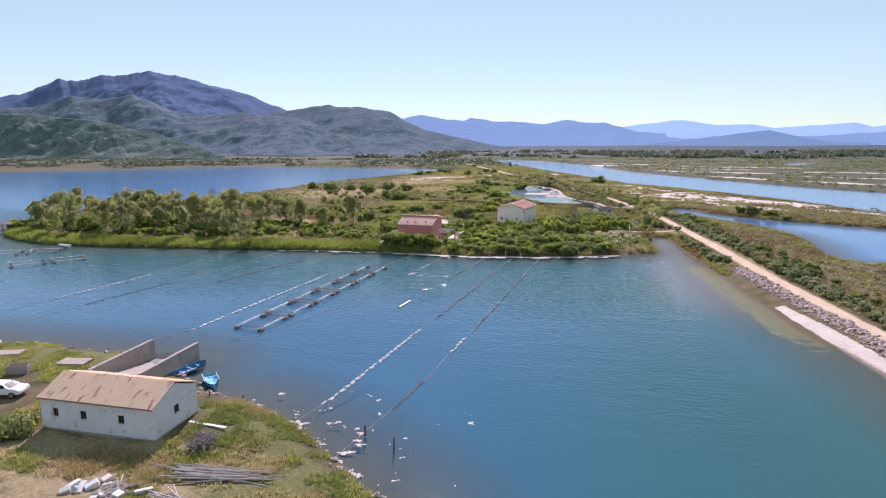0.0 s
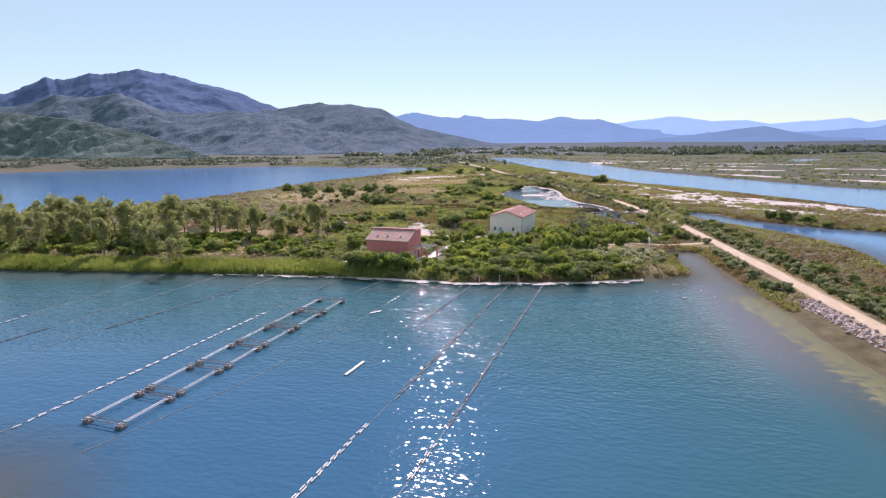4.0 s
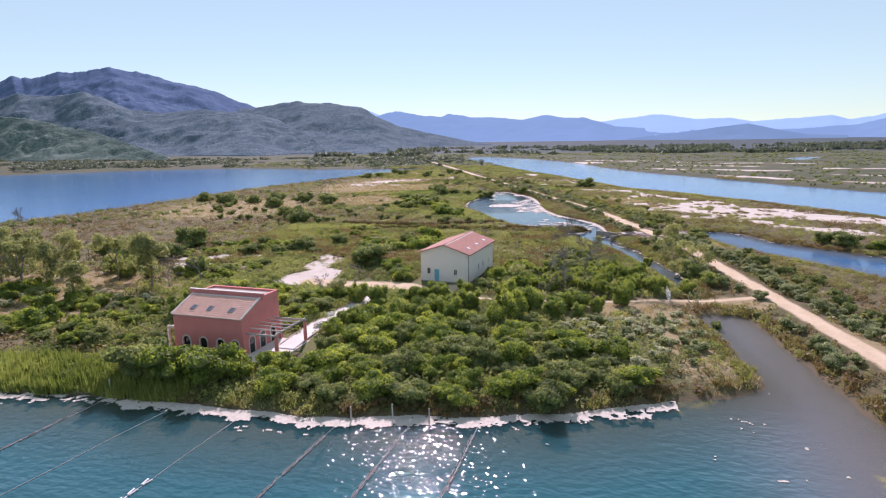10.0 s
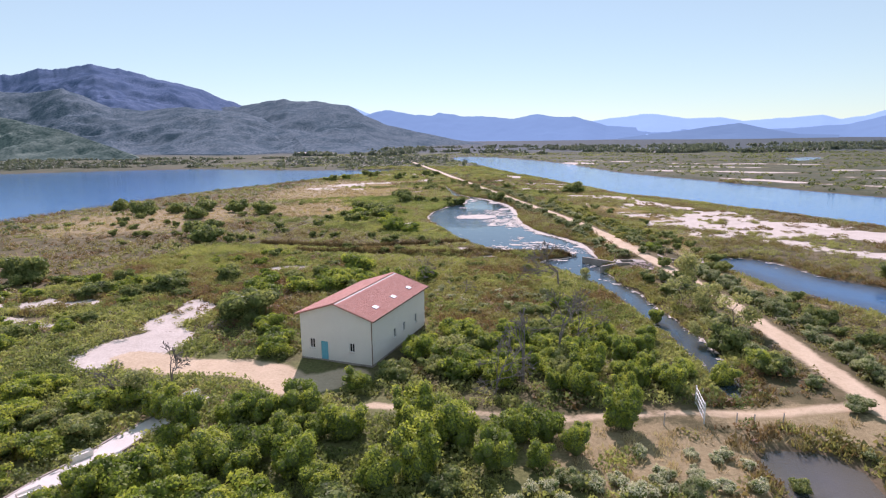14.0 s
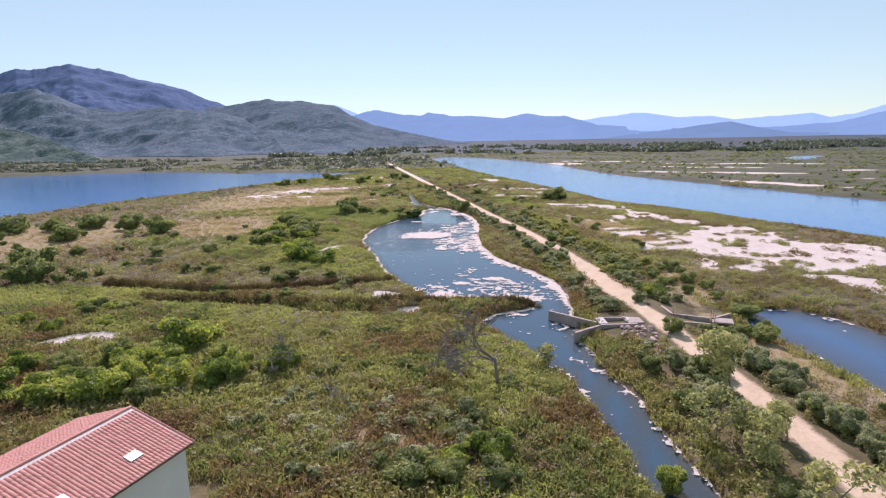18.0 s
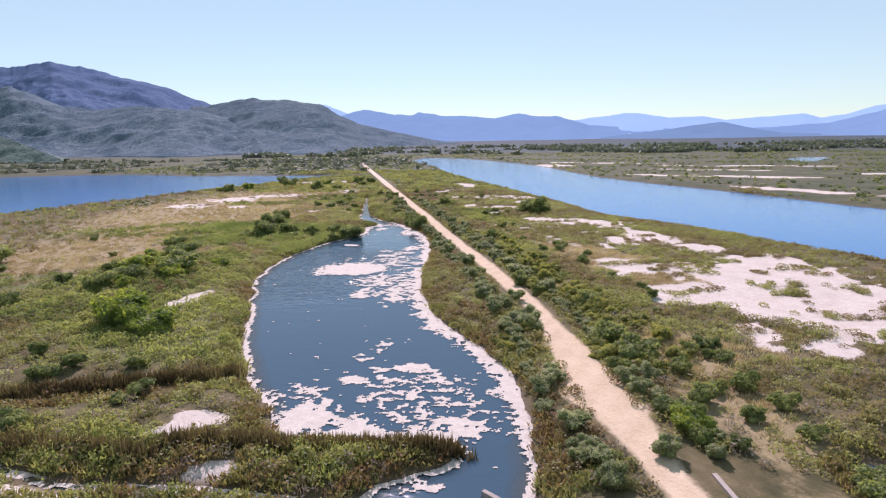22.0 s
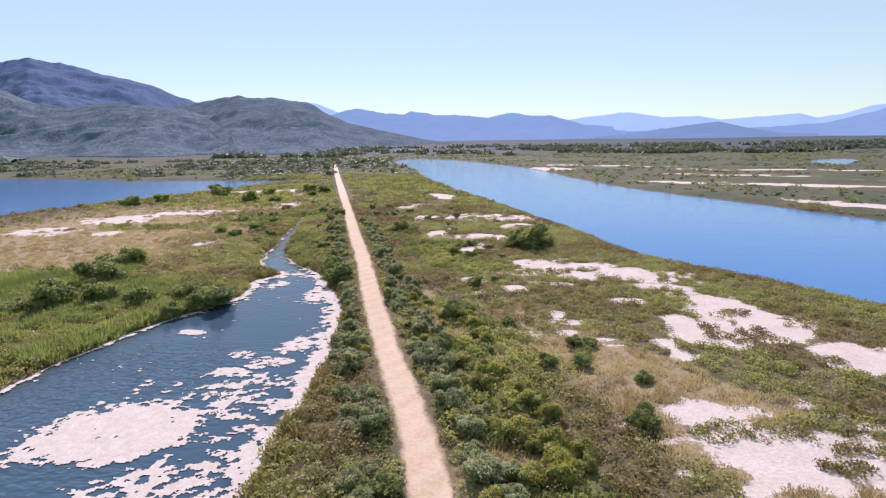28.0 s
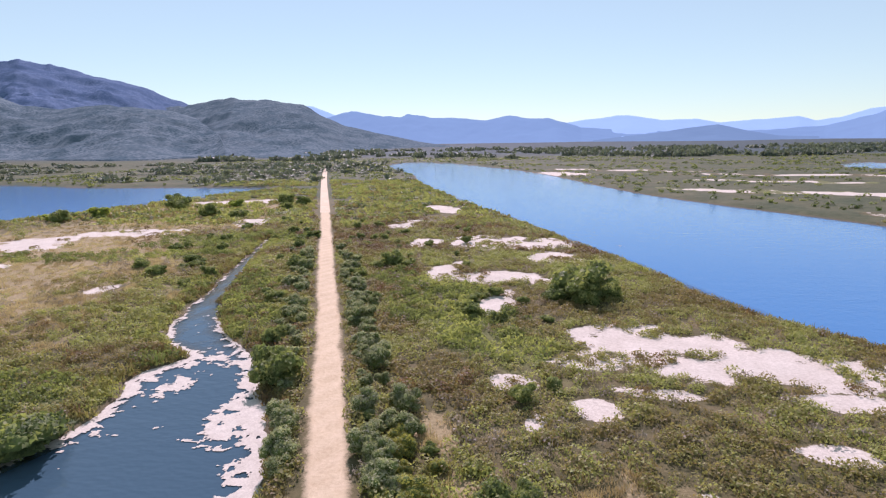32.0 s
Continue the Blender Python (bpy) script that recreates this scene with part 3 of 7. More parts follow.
col = mix(nt, calc(nt, "MULTIPLY", weed.outputs[0], 0.85), col, (0.38, 0.37, 0.15))
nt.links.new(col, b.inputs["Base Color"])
b.inputs["Roughness"].default_value = 0.05
b.inputs["IOR"].default_value = 1.33
nt.links.new(calc(nt, "SUBTRACT", 0.3, calc(nt, "MULTIPLY", attribute(nt, "open"), 0.17)), b.inputs["Specular IOR Level"])
chop, swell = noise_node(nt, 1.0, 1.0, 0.5), noise_node(nt, 1.0, 2.0, 0.5)
for waves, size in ((chop, (1.05, 1.65, 1.0)), (swell, (0.16, 0.4, 1.0))):  # crests lie across the wind
    lay = nt.nodes.new("ShaderNodeMapping")
    lay.inputs["Scale"].default_value, lay.inputs["Rotation"].default_value = size, (0, 0, radians(8))
    nt.links.new(nt.nodes.new("ShaderNodeTexCoord").outputs["Object"], lay.inputs["Vector"])
    nt.links.new(lay.outputs[0], waves.inputs["Vector"])
wave = node(nt, "ShaderNodeBump", Distance=0.4)
nt.links.new(calc(nt, "ADD", chop.outputs[0], calc(nt, "MULTIPLY", swell.outputs[0], 1.0)), wave.inputs["Height"])
nt.links.new(calc(nt, "ADD", calc(nt, "MULTIPLY", attribute(nt, "wind"), 0.45), 0.02), wave.inputs["Strength"])
nt.links.new(wave.outputs[0], b.inputs["Normal"])
tp = nt.nodes.new("ShaderNodeBsdfTransparent")
tp.inputs[0].default_value = (0.75, 0.88, 0.85, 1)
ms = nt.nodes.new("ShaderNodeMixShader")
mr = node(nt, "ShaderNodeMapRange")
mr.inputs[1].default_value, mr.inputs[2].default_value, mr.inputs[3].default_value = 0.0, 12.0, 0.22
nt.links.new(attribute(nt, "depth"), mr.inputs[0])
nt.links.new(mr.outputs[0], ms.inputs[0])
nt.links.new(tp.outputs[0], ms.inputs[1])
nt.links.new(b.outputs[0], ms.inputs[2])
nt.links.new(ms.outputs[0], nt.nodes["Material Output"].inputs[0])
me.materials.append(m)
water.visible_shadow = False

# ---------------------------------------------------------------- mountains
def mountain(name, crest, front, back, mat, label, seed, columns=260, rows=60, rough=1.0, jagged=1.0):
    """A range: the crest as (x, y, z), its slope falling towards the plain in front and behind."""
    c = np.array(crest, float)
    s = np.concatenate([[0], np.cumsum(np.hypot(*np.diff(c[:, :2], axis=0).T))])
    u = np.linspace(0, s[-1], columns)
    cx, cy, cz = (np.interp(u, s, c[:, k]) for k in range(3))
    size = s[-1] / columns
    jag = cz * rough * 0.07 * jagged * (fbm(u / (size * 9), u * 0, seed, 4) - 0.5)
    v = np.concatenate([-np.linspace(1, 0, max(6, rows // 4))[:-1], np.linspace(0, 1, rows)])
    r = np.hypot(cx - 8, cy - 170)
    dx, dy = (cx - 8) / r, (cy - 170) / r
    V, CX = np.meshgrid(v, cx, indexing="ij")
    reach = np.where(V < 0, -V * back, -V * front * np.clip(cz / (0.6 * cz.max()), 0.12, 1)[None, :])
    PX, PY = CX + dx * reach, cy[None, :] + dy * reach
    a = np.abs(V)
    fall = np.where(V < 0, (1 - a) ** 1.2, (1 - a) ** 1.35)
    spur = fbm(PX / (front * 0.16), PY / (front * 0.30), seed + 5, 5, 0.55) - 0.5
    ridge = 1 - 2 * np.abs(fbm(PX / (front * 0.24), PY / (front * 0.24), seed + 9, 4) - 0.5)
    H = cz[None, :] * (fall + rough * (0.62 * spur + 0.28 * (ridge - 0.7)) * np.sin(np.pi * np.clip(a * 1.02, 0, 1)) ** 0.8 * 0.75)
    knolls = fbm(PX / (front * 0.055), PY / (front * 0.075), seed + 13, 4, 0.55) - 0.5
    H = H + cz.max() * 0.06 * min(rough, 1) * knolls * np.sin(np.pi * np.clip(a, 0, 1)) ** 0.6
    H = H + jag[None, :] * np.maximum(0, 1 - a * 9)
    H = np.where(a > 0.985, -6, np.maximum(H, -6)) + 2
    me = mesh_from(name, np.stack([PX, PY, H], -1).reshape(-1, 3), grid_faces(len(cx), len(v))[:, ::-1], 4)
    me.polygons.foreach_set("use_smooth", np.ones(len(me.polygons), bool))
    me.materials.append(mat)
    return tagged(new(name, me), label, "mountain", kind="structure")


def polar(points, radius):
    return [(8 + radius * math.sin(radians(az)), 170 + radius * math.cos(radians(az)), 25 + radius * math.tan(radians(el))) for az, el in points]


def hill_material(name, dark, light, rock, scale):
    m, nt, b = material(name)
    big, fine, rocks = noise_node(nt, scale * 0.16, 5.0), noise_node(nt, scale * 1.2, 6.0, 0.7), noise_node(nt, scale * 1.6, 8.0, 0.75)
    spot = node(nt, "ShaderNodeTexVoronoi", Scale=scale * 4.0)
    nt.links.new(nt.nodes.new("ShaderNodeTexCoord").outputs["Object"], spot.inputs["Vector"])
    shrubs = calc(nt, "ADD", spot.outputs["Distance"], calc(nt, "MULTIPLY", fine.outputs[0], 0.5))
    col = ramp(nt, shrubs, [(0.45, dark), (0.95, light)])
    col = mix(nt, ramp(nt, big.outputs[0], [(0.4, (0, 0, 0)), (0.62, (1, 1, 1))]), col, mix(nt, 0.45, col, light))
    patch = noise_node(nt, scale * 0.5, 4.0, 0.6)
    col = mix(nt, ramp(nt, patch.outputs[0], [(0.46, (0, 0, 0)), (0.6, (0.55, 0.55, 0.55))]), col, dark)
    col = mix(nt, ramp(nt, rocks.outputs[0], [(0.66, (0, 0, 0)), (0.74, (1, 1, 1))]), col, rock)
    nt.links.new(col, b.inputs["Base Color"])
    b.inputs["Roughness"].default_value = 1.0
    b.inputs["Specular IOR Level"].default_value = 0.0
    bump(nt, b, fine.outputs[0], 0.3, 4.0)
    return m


def far_haze_material(name, colour, glow):
    """Distance behind everything: the blue air's haze is painted in as colour and emission."""
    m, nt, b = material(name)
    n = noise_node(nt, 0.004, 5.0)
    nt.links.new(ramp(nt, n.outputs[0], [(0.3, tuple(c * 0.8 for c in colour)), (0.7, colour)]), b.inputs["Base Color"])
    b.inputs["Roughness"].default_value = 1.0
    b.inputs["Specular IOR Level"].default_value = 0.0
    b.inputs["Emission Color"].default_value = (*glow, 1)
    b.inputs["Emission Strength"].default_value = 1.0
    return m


# scrub and rock colours with blue distance haze mixed in, strongest farthest off
maquis_far_haze = hill_material("maquis_far_haze", (0.07, 0.115, 0.20), (0.13, 0.18, 0.28), (0.16, 0.205, 0.29), 0.035)
maquis = hill_material("maquis_hill_haze", (0.05, 0.088, 0.112), (0.16, 0.20, 0.228), (0.20, 0.215, 0.225), 0.045)
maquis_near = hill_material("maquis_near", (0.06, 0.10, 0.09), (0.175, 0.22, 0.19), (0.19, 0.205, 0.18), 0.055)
blue_near = far_haze_material("blue_near", (0.05, 0.085, 0.12), (0.13, 0.228, 0.36))
blue_far = far_haze_material("blue_far", (0.06, 0.10, 0.14), (0.23, 0.385, 0.58))
blue_low = far_haze_material("blue_low", (0.05, 0.08, 0.11), (0.10, 0.178, 0.275))
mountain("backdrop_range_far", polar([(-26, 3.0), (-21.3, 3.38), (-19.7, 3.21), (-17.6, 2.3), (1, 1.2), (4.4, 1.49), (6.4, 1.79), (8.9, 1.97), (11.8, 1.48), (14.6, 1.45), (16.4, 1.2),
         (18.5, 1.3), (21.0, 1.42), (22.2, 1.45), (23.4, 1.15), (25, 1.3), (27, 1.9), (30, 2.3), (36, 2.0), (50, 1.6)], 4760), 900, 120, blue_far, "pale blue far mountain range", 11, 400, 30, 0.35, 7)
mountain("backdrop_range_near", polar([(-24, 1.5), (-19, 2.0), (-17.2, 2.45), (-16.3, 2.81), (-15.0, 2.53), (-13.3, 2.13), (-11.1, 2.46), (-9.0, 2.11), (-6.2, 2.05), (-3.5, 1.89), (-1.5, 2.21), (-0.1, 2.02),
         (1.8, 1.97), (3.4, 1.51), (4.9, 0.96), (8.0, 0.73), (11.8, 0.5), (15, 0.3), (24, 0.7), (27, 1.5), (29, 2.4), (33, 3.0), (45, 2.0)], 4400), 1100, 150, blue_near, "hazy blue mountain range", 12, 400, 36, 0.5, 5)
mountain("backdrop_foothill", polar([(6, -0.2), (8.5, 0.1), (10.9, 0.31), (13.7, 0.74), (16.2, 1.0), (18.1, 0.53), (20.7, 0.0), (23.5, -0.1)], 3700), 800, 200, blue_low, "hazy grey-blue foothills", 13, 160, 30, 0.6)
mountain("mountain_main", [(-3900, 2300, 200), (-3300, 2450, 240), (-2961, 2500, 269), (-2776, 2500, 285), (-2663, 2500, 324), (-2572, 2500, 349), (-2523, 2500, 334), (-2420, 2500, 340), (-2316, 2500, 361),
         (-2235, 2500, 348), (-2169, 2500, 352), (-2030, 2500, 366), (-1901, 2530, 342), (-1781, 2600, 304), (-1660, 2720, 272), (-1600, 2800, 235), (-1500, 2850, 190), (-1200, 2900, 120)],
         1500, 500, maquis_far_haze, "broad scrub-covered granite mountain", 21, 420, 120)
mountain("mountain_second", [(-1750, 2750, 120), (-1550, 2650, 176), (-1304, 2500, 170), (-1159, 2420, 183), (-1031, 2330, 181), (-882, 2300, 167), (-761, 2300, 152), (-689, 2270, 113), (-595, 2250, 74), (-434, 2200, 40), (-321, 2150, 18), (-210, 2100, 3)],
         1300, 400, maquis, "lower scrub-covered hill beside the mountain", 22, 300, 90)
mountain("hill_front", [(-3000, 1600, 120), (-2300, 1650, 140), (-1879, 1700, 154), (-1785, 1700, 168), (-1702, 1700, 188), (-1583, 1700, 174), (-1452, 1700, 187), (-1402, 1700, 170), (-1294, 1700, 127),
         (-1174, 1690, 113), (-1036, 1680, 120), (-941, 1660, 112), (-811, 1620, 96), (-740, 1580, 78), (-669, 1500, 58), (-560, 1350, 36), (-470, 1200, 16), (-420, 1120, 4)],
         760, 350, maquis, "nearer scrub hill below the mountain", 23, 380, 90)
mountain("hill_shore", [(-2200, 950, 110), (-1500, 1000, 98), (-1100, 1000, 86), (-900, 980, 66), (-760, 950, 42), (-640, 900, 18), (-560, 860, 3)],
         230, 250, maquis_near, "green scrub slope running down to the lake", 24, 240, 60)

# ---------------------------------------------------------------- mesh helpers
def box(bm, size, at=(0, 0, 0), turn=(0, 0, 0), bevel=0.0):
    """Adds a box of that size, centred at a place, to bm."""
    made = bmesh.ops.create_cube(bm, size=1.0)
    m = pose(*at, *turn) @ Matrix.Diagonal((*size, 1))
    bmesh.ops.transform(bm, matrix=m, verts=made["verts"])
    if bevel:
        edges = list({e for v in made["verts"] for e in v.link_edges})
        bmesh.ops.bevel(bm, geom=edges, offset=bevel, segments=1, affect="EDGES")
    return bm


def tube(bm, a, b, r1, r2=None, sides=8):
    """Adds a tapered round bar from a to b to bm."""
    a, b = Vector(a), Vector(b)
    d = b - a
    m = Matrix.Translation((a + b) / 2) @ d.to_track_quat("Z", "Y").to_matrix().to_4x4()
    bmesh.ops.create_cone(bm, cap_ends=True, segments=sides, radius1=r1, radius2=r1 if r2 is None else r2, depth=d.length, matrix=m)
    return bm


def ring(bm, outline, z0, z1, shift=(0, 0)):
    """Adds a prism over a plan outline to bm."""
    lo = [bm.verts.new((x + shift[0], y + shift[1], z0)) for x, y in outline]
    hi = [bm.verts.new((x + shift[0], y + shift[1], z1)) for x, y in outline]
    n = len(outline)
    for i in range(n):
        bm.faces.new((lo[i], lo[(i + 1) % n], hi[(i + 1) % n], hi[i]))
    bm.faces.new(hi)
    bm.faces.new(lo[::-1])
    return bm


def finish(name, bm, mat, smooth_shade=False):
    me = bpy.data.meshes.new(name)
    bmesh.ops.recalc_face_normals(bm, faces=bm.faces)
    bm.to_mesh(me)
    bm.free()
    me.materials.append(mat)
    if smooth_shade:
        me.polygons.foreach_set("use_smooth", np.ones(len(me.polygons), bool))
    return me


def part(name, bm, mat, parent, label="", smooth_shade=False):
    ob = new(name, finish(name, bm, mat, smooth_shade))
    ob.parent = parent
    if label:
        ob["label"] = label
    return ob


def thing(name, m, label, category, group="", kind=""):
    ob = new(name)
    ob.empty_display_size = 0.3
    ob.matrix_world = m
    return tagged(ob, label, category, group, kind)


def B():
    return bmesh.new()


def gz(x, y):
    return float(ground_z(x, y)[0])


def wall_with_openings(w, h, thick, holes, gable=0.0, steps=1):
    """A wall in the xz plane, standing on z = 0, centred on x, its outer face at y = 0, with rectangular holes (x0, x1, z0, z1) through it."""
    bm = B()
    xs = sorted({-w / 2, w / 2, *[v for q in holes for v in q[:2]]})
    zs = sorted({0.0, h, *[v for q in holes for v in q[2:]]})
    for i in range(len(xs) - 1):
        for k in range(len(zs) - 1):
            mx, mz = (xs[i] + xs[i + 1]) / 2, (zs[k] + zs[k + 1]) / 2
            if not any(q[0] < mx < q[1] and q[2] < mz < q[3] for q in holes):
                box(bm, (xs[i + 1] - xs[i], thick, zs[k + 1] - zs[k]), (mx, thick / 2, mz))
    if gable:
        vs = [[bm.verts.new((x, y, z)) for x, z in ((-w / 2, h), (w / 2, h), (0, h + gable))] for y in (0, thick)]
        bm.faces.new(vs[0]), bm.faces.new(vs[1][::-1])
        for i in range(3):
            bm.faces.new((vs[0][i], vs[0][(i + 1) % 3], vs[1][(i + 1) % 3], vs[1][i]))
    bmesh.ops.remove_doubles(bm, verts=bm.verts, dist=0.0005)
    return bm


def tiles(run, width, tile_w, tile_l, lift=0.05):
    """Curved roof tiles over a slope: x along the eave, y up the slope, as arrays."""
    verts, faces = [], []
    n, m = int(width / tile_w), int(run / tile_l)
    r = np.random.default_rng(3)
    prof = np.array([(0.0, 0.0), (0.22, 0.8), (0.5, 1.0), (0.78, 0.8), (1.0, 0.0)])
    k = 0
    for j in range(m):
        for i in range(n):
            jig = r.normal(0, 0.006, 3)
            for y, drop in ((j * tile_l, 0.035), ((j + 1.08) * tile_l, 0.0)):
                for px, pz in prof:
                    verts.append((i * tile_w + px * tile_w * 0.97 + jig[0], y + jig[1], pz * lift + drop + jig[2]))
            for q in range(4):
                faces.append((k + q, k + q + 1, k + 6 + q, k + 5 + q))
            k += 10
    return np.array(verts), np.array(faces)


def tile_part(name, run, width, mat, parent, m, tile_w=0.24, tile_l=0.36):
    v, f = tiles(run, width, tile_w, tile_l)
    me = mesh_from(name, v, f, 4)
    me.materials.append(mat)
    ob = new(name, me)
    ob.parent, ob.matrix_local = parent, m
    ob["kind"] = "stuff"
    return ob


def window_part(house, x, y, z, w, h, turn, glass=dark_glass, frame_mat=paint_white, name="window"):
    """A window in a wall's opening: frame with a middle bar, sill and panes, its outer face along local y = 0 towards -y."""
    m = pose(x, y, z, 0, 0, turn)
    bm = B()
    for sx in (-1, 1):
        box(bm, (0.06, 0.08, h), (sx * (w / 2 - 0.03), 0.12, h / 2))
    for z0 in (0.03, h - 0.03):
        box(bm, (w - 0.12, 0.08, 0.06), (0, 0.12, z0))
    box(bm, (0.05, 0.07, h - 0.12), (0, 0.12, h / 2))
    win = part(name, bm, frame_mat, house)
    win.matrix_local = m
    for sx in (-1, 1):
        part("pane", box(B(), (w / 2 - 0.085, 0.02, h - 0.12), (sx * (w / 4 - 0.0175), 0.13, h / 2)), glass, win)
    part("sill", box(B(), (w + 0.16, 0.2, 0.05), (0, 0.02, -0.028), bevel=0.01), concrete_pale, win)
    return win


# ---------------------------------------------------------------- white house
WH, WD, WE, WR = 8.8, 14.8, 5.0, 1.42
white_house = thing("house", pose(-16.95, 193.55, 1.12, 0, 0, -9.8), "cream plastered house with red tiled roof and pale blue door", "house")
front = [(-3.28, -2.62, 1.15, 2.25), (-1.87, -0.97, 0.0, 2.08), (1.70, 2.32, 1.2, 2.2)]
part("wall", wall_with_openings(WH, WE, 0.3, front, WR), plaster_white, white_house, "cream plastered gable wall")
back = part("wall", wall_with_openings(WH, WE, 0.3, [], WR), plaster_white, white_house)
back.matrix_local = pose(0, WD, 0, 0, 0, 180)
east = [(-1.9, -1.25, 1.2, 2.3), (0.7, 1.35, 1.2, 2.3), (4.2, 4.85, 1.2, 2.3)]
side = part("wall", wall_with_openings(WD - 0.6, WE, 0.3, east), plaster_white, white_house)
side.matrix_local = pose(WH / 2, WD / 2, 0, 0, 0, 90)
side = part("wall", wall_with_openings(WD - 0.6, WE, 0.3, []), plaster_white, white_house)
side.matrix_local = pose(-WH / 2, WD / 2, 0, 0, 0, -90)
for x0, x1, z0, z1 in (front[0], front[2]):
    window_part(white_house, (x0 + x1) / 2, 0, z0, x1 - x0, z1 - z0, 0)
for x0, x1, z0, z1 in east:
    window_part(white_house, WH / 2, WD / 2 + (x0 + x1) / 2, z0, x1 - x0, z1 - z0, 90)
door = part("door", box(B(), (0.88, 0.06, 2.06), (-1.42, 0.1, 1.03), bevel=0.01), paint_cyan, white_house, "pale blue painted door")
part("handle", box(B(), (0.03, 0.06, 0.14), (-1.1, 0.05, 1.05), bevel=0.008), metal_grey, door, "metal door handle")
part("plinth", box(B(), (WH + 0.08, WD + 0.08, 1.0), (0, WD / 2, -0.5)), concrete, white_house)
slope = math.hypot(WH / 2 + 0.35, WR)
pitch = math.degrees(math.atan2(WR, WH / 2))
for sx in (-1, 1):
    bm = B()
    box(bm, (WD + 0.7, slope + 0.12, 0.1), (0, (slope + 0.12) / 2, 0))
    base = pose(sx * (WH / 2 + 0.42), WD / 2, WE - 0.06, 0, 0, sx * 90) @ pose(0, 0, 0, pitch, 0, 0)
    deck = part("roof", bm, concrete_pale if sx > 0 else concrete_pale, white_house, "tiled roof slope")
    deck.matrix_local = base
    tile_part("roof_tiles", slope + 0.02, WD + 0.7, tile_clay, deck, pose(-(WD + 0.7) / 2, 0, 0.06))
    part("fascia", box(B(), (WD + 0.74, 0.03, 0.16), (0, -0.03, 0.02)), metal_rust, deck, "dark gutter board")
    if sx > 0:
        for along in (-4.4, 0.2, 4.6):
            light = part("skylight", box(B(), (0.85, 0.62, 0.08), (along, 1.5, 0.15), bevel=0.02), metal_grey, deck, "small roof light with a pale frame")
            part("pane", box(B(), (0.7, 0.46, 0.02), (along, 1.5, 0.196)), paint_white, light)
for y0 in (-0.36, WD + 0.36):
    for sx in (-1, 1):
        bm = tube(B(), (sx * (WH / 2 + 0.42), y0, WE - 0.02), (0, y0, WE + WR + 0.1), 0.09, 0.09, 6)
        part("verge", bm, tile_clay, white_house)
part("ridge", tube(B(), (0, -0.36, WE + WR + 0.12), (0, WD + 0.36, WE + WR + 0.12), 0.13, 0.13, 8), tile_clay, white_house, "row of clay ridge tiles")
part("drainpipe", tube(B(), (WH / 2 + 0.07, -0.06, 0), (WH / 2 + 0.07, -0.06, WE), 0.05, 0.05, 8), metal_rust, white_house, "dark drainpipe at the corner")

# ---------------------------------------------------------------- red house
red = thing("house", pose(-37.6, 155.2, 1.0, 0, 0, -6), "dark red plastered house with a tiled mono-pitch roof and pergola", "house")
RW, RF, RB, RE, RT = 9.6, 3.8, 3.7, 4.5, 6.0


def arch(bm, x, w, h, y=0.0, thick=0.2, seg=8):
    """Adds a pointed-round arch band standing on z = 0 to bm, in the xz plane."""
    outer, inner = [], []
    for k, (rad, store) in enumerate(((w / 2, outer), (w / 2 - 0.16, inner))):
        store.append((x - rad, 0.0))
        for i in range(seg + 1):
            a = math.pi - math.pi * i / seg
            store.append((x + rad * math.cos(a), h - w / 2 + rad * math.sin(a)))
        store.append((x + rad, 0.0))
    for i in range(len(outer) - 1):
        q = [outer[i], outer[i + 1], inner[i + 1], inner[i]]
        vs = [[bm.verts.new((px, yy, pz)) for px, pz in q] for yy in (y, y + thick)]
        bm.faces.new(vs[0]), bm.faces.new(vs[1][::-1])
        for j in range(4):
            bm.faces.new((vs[0][j], vs[0][(j + 1) % 4], vs[1][(j + 1) % 4], vs[1][j]))
    return bm


holes_front = [(-3.6, -2.6, 0.0, 1.9), (-1.2, -0.2, 0.0, 1.9), (1.2, 2.2, 0.0, 1.9), (3.2, 4.2, 0.0, 1.9)]
part("wall", wall_with_openings(RW, RE, 0.3, holes_front), plaster_red, red, "dark red plastered wall")
for sx in (-1, 1):
    bm = B()
    prof = [(0.3, 0), (RF + RB, 0), (RF + RB, RT + 0.25), (RF + 0.1, RT + 0.25), (RF, RT), (0.3, RE + 0.12)]
    a = [bm.verts.new((sx * RW / 2, y, z)) for y, z in prof]
    c = [bm.verts.new((sx * (RW / 2 - 0.3), y, z)) for y, z in prof]
    bm.faces.new(a), bm.faces.new(c[::-1])
    for i in range(len(prof)):
        bm.faces.new((a[i], a[(i + 1) % len(prof)], c[(i + 1) % len(prof)], c[i]))
    part("wall", bm, plaster_red, red, "dark red side wall with stepped top")
wall = part("wall", box(B(), (RW - 0.6, 0.3, RT + 0.25), (0, RF + RB - 0.15, (RT + 0.25) / 2)), plaster_red, red)
part("parapet", box(B(), (RW + 1.0, 0.28, 0.7), (-0.2, RF + 0.3, RT + 0.27), bevel=0.02), plaster_red, red, "red parapet wall with a pale coping")
part("coping", box(B(), (RW + 1.1, 0.36, 0.06), (-0.2, RF + 0.3, RT + 0.65), bevel=0.01), concrete_pale, red)
part("flat_roof", box(B(), (RW - 0.6, RB - 0.5, 0.15), (0, RF + RB / 2 + 0.2, RT - 0.05)), concrete, red)
rs, rp = math.hypot(RF + 0.2, RT - RE), math.degrees(math.atan2(RT - RE, RF))
deck = part("roof", box(B(), (RW + 0.1, rs, 0.1), (0, rs / 2, 0)), concrete_pale, red, "mono-pitch roof of pale clay tiles")
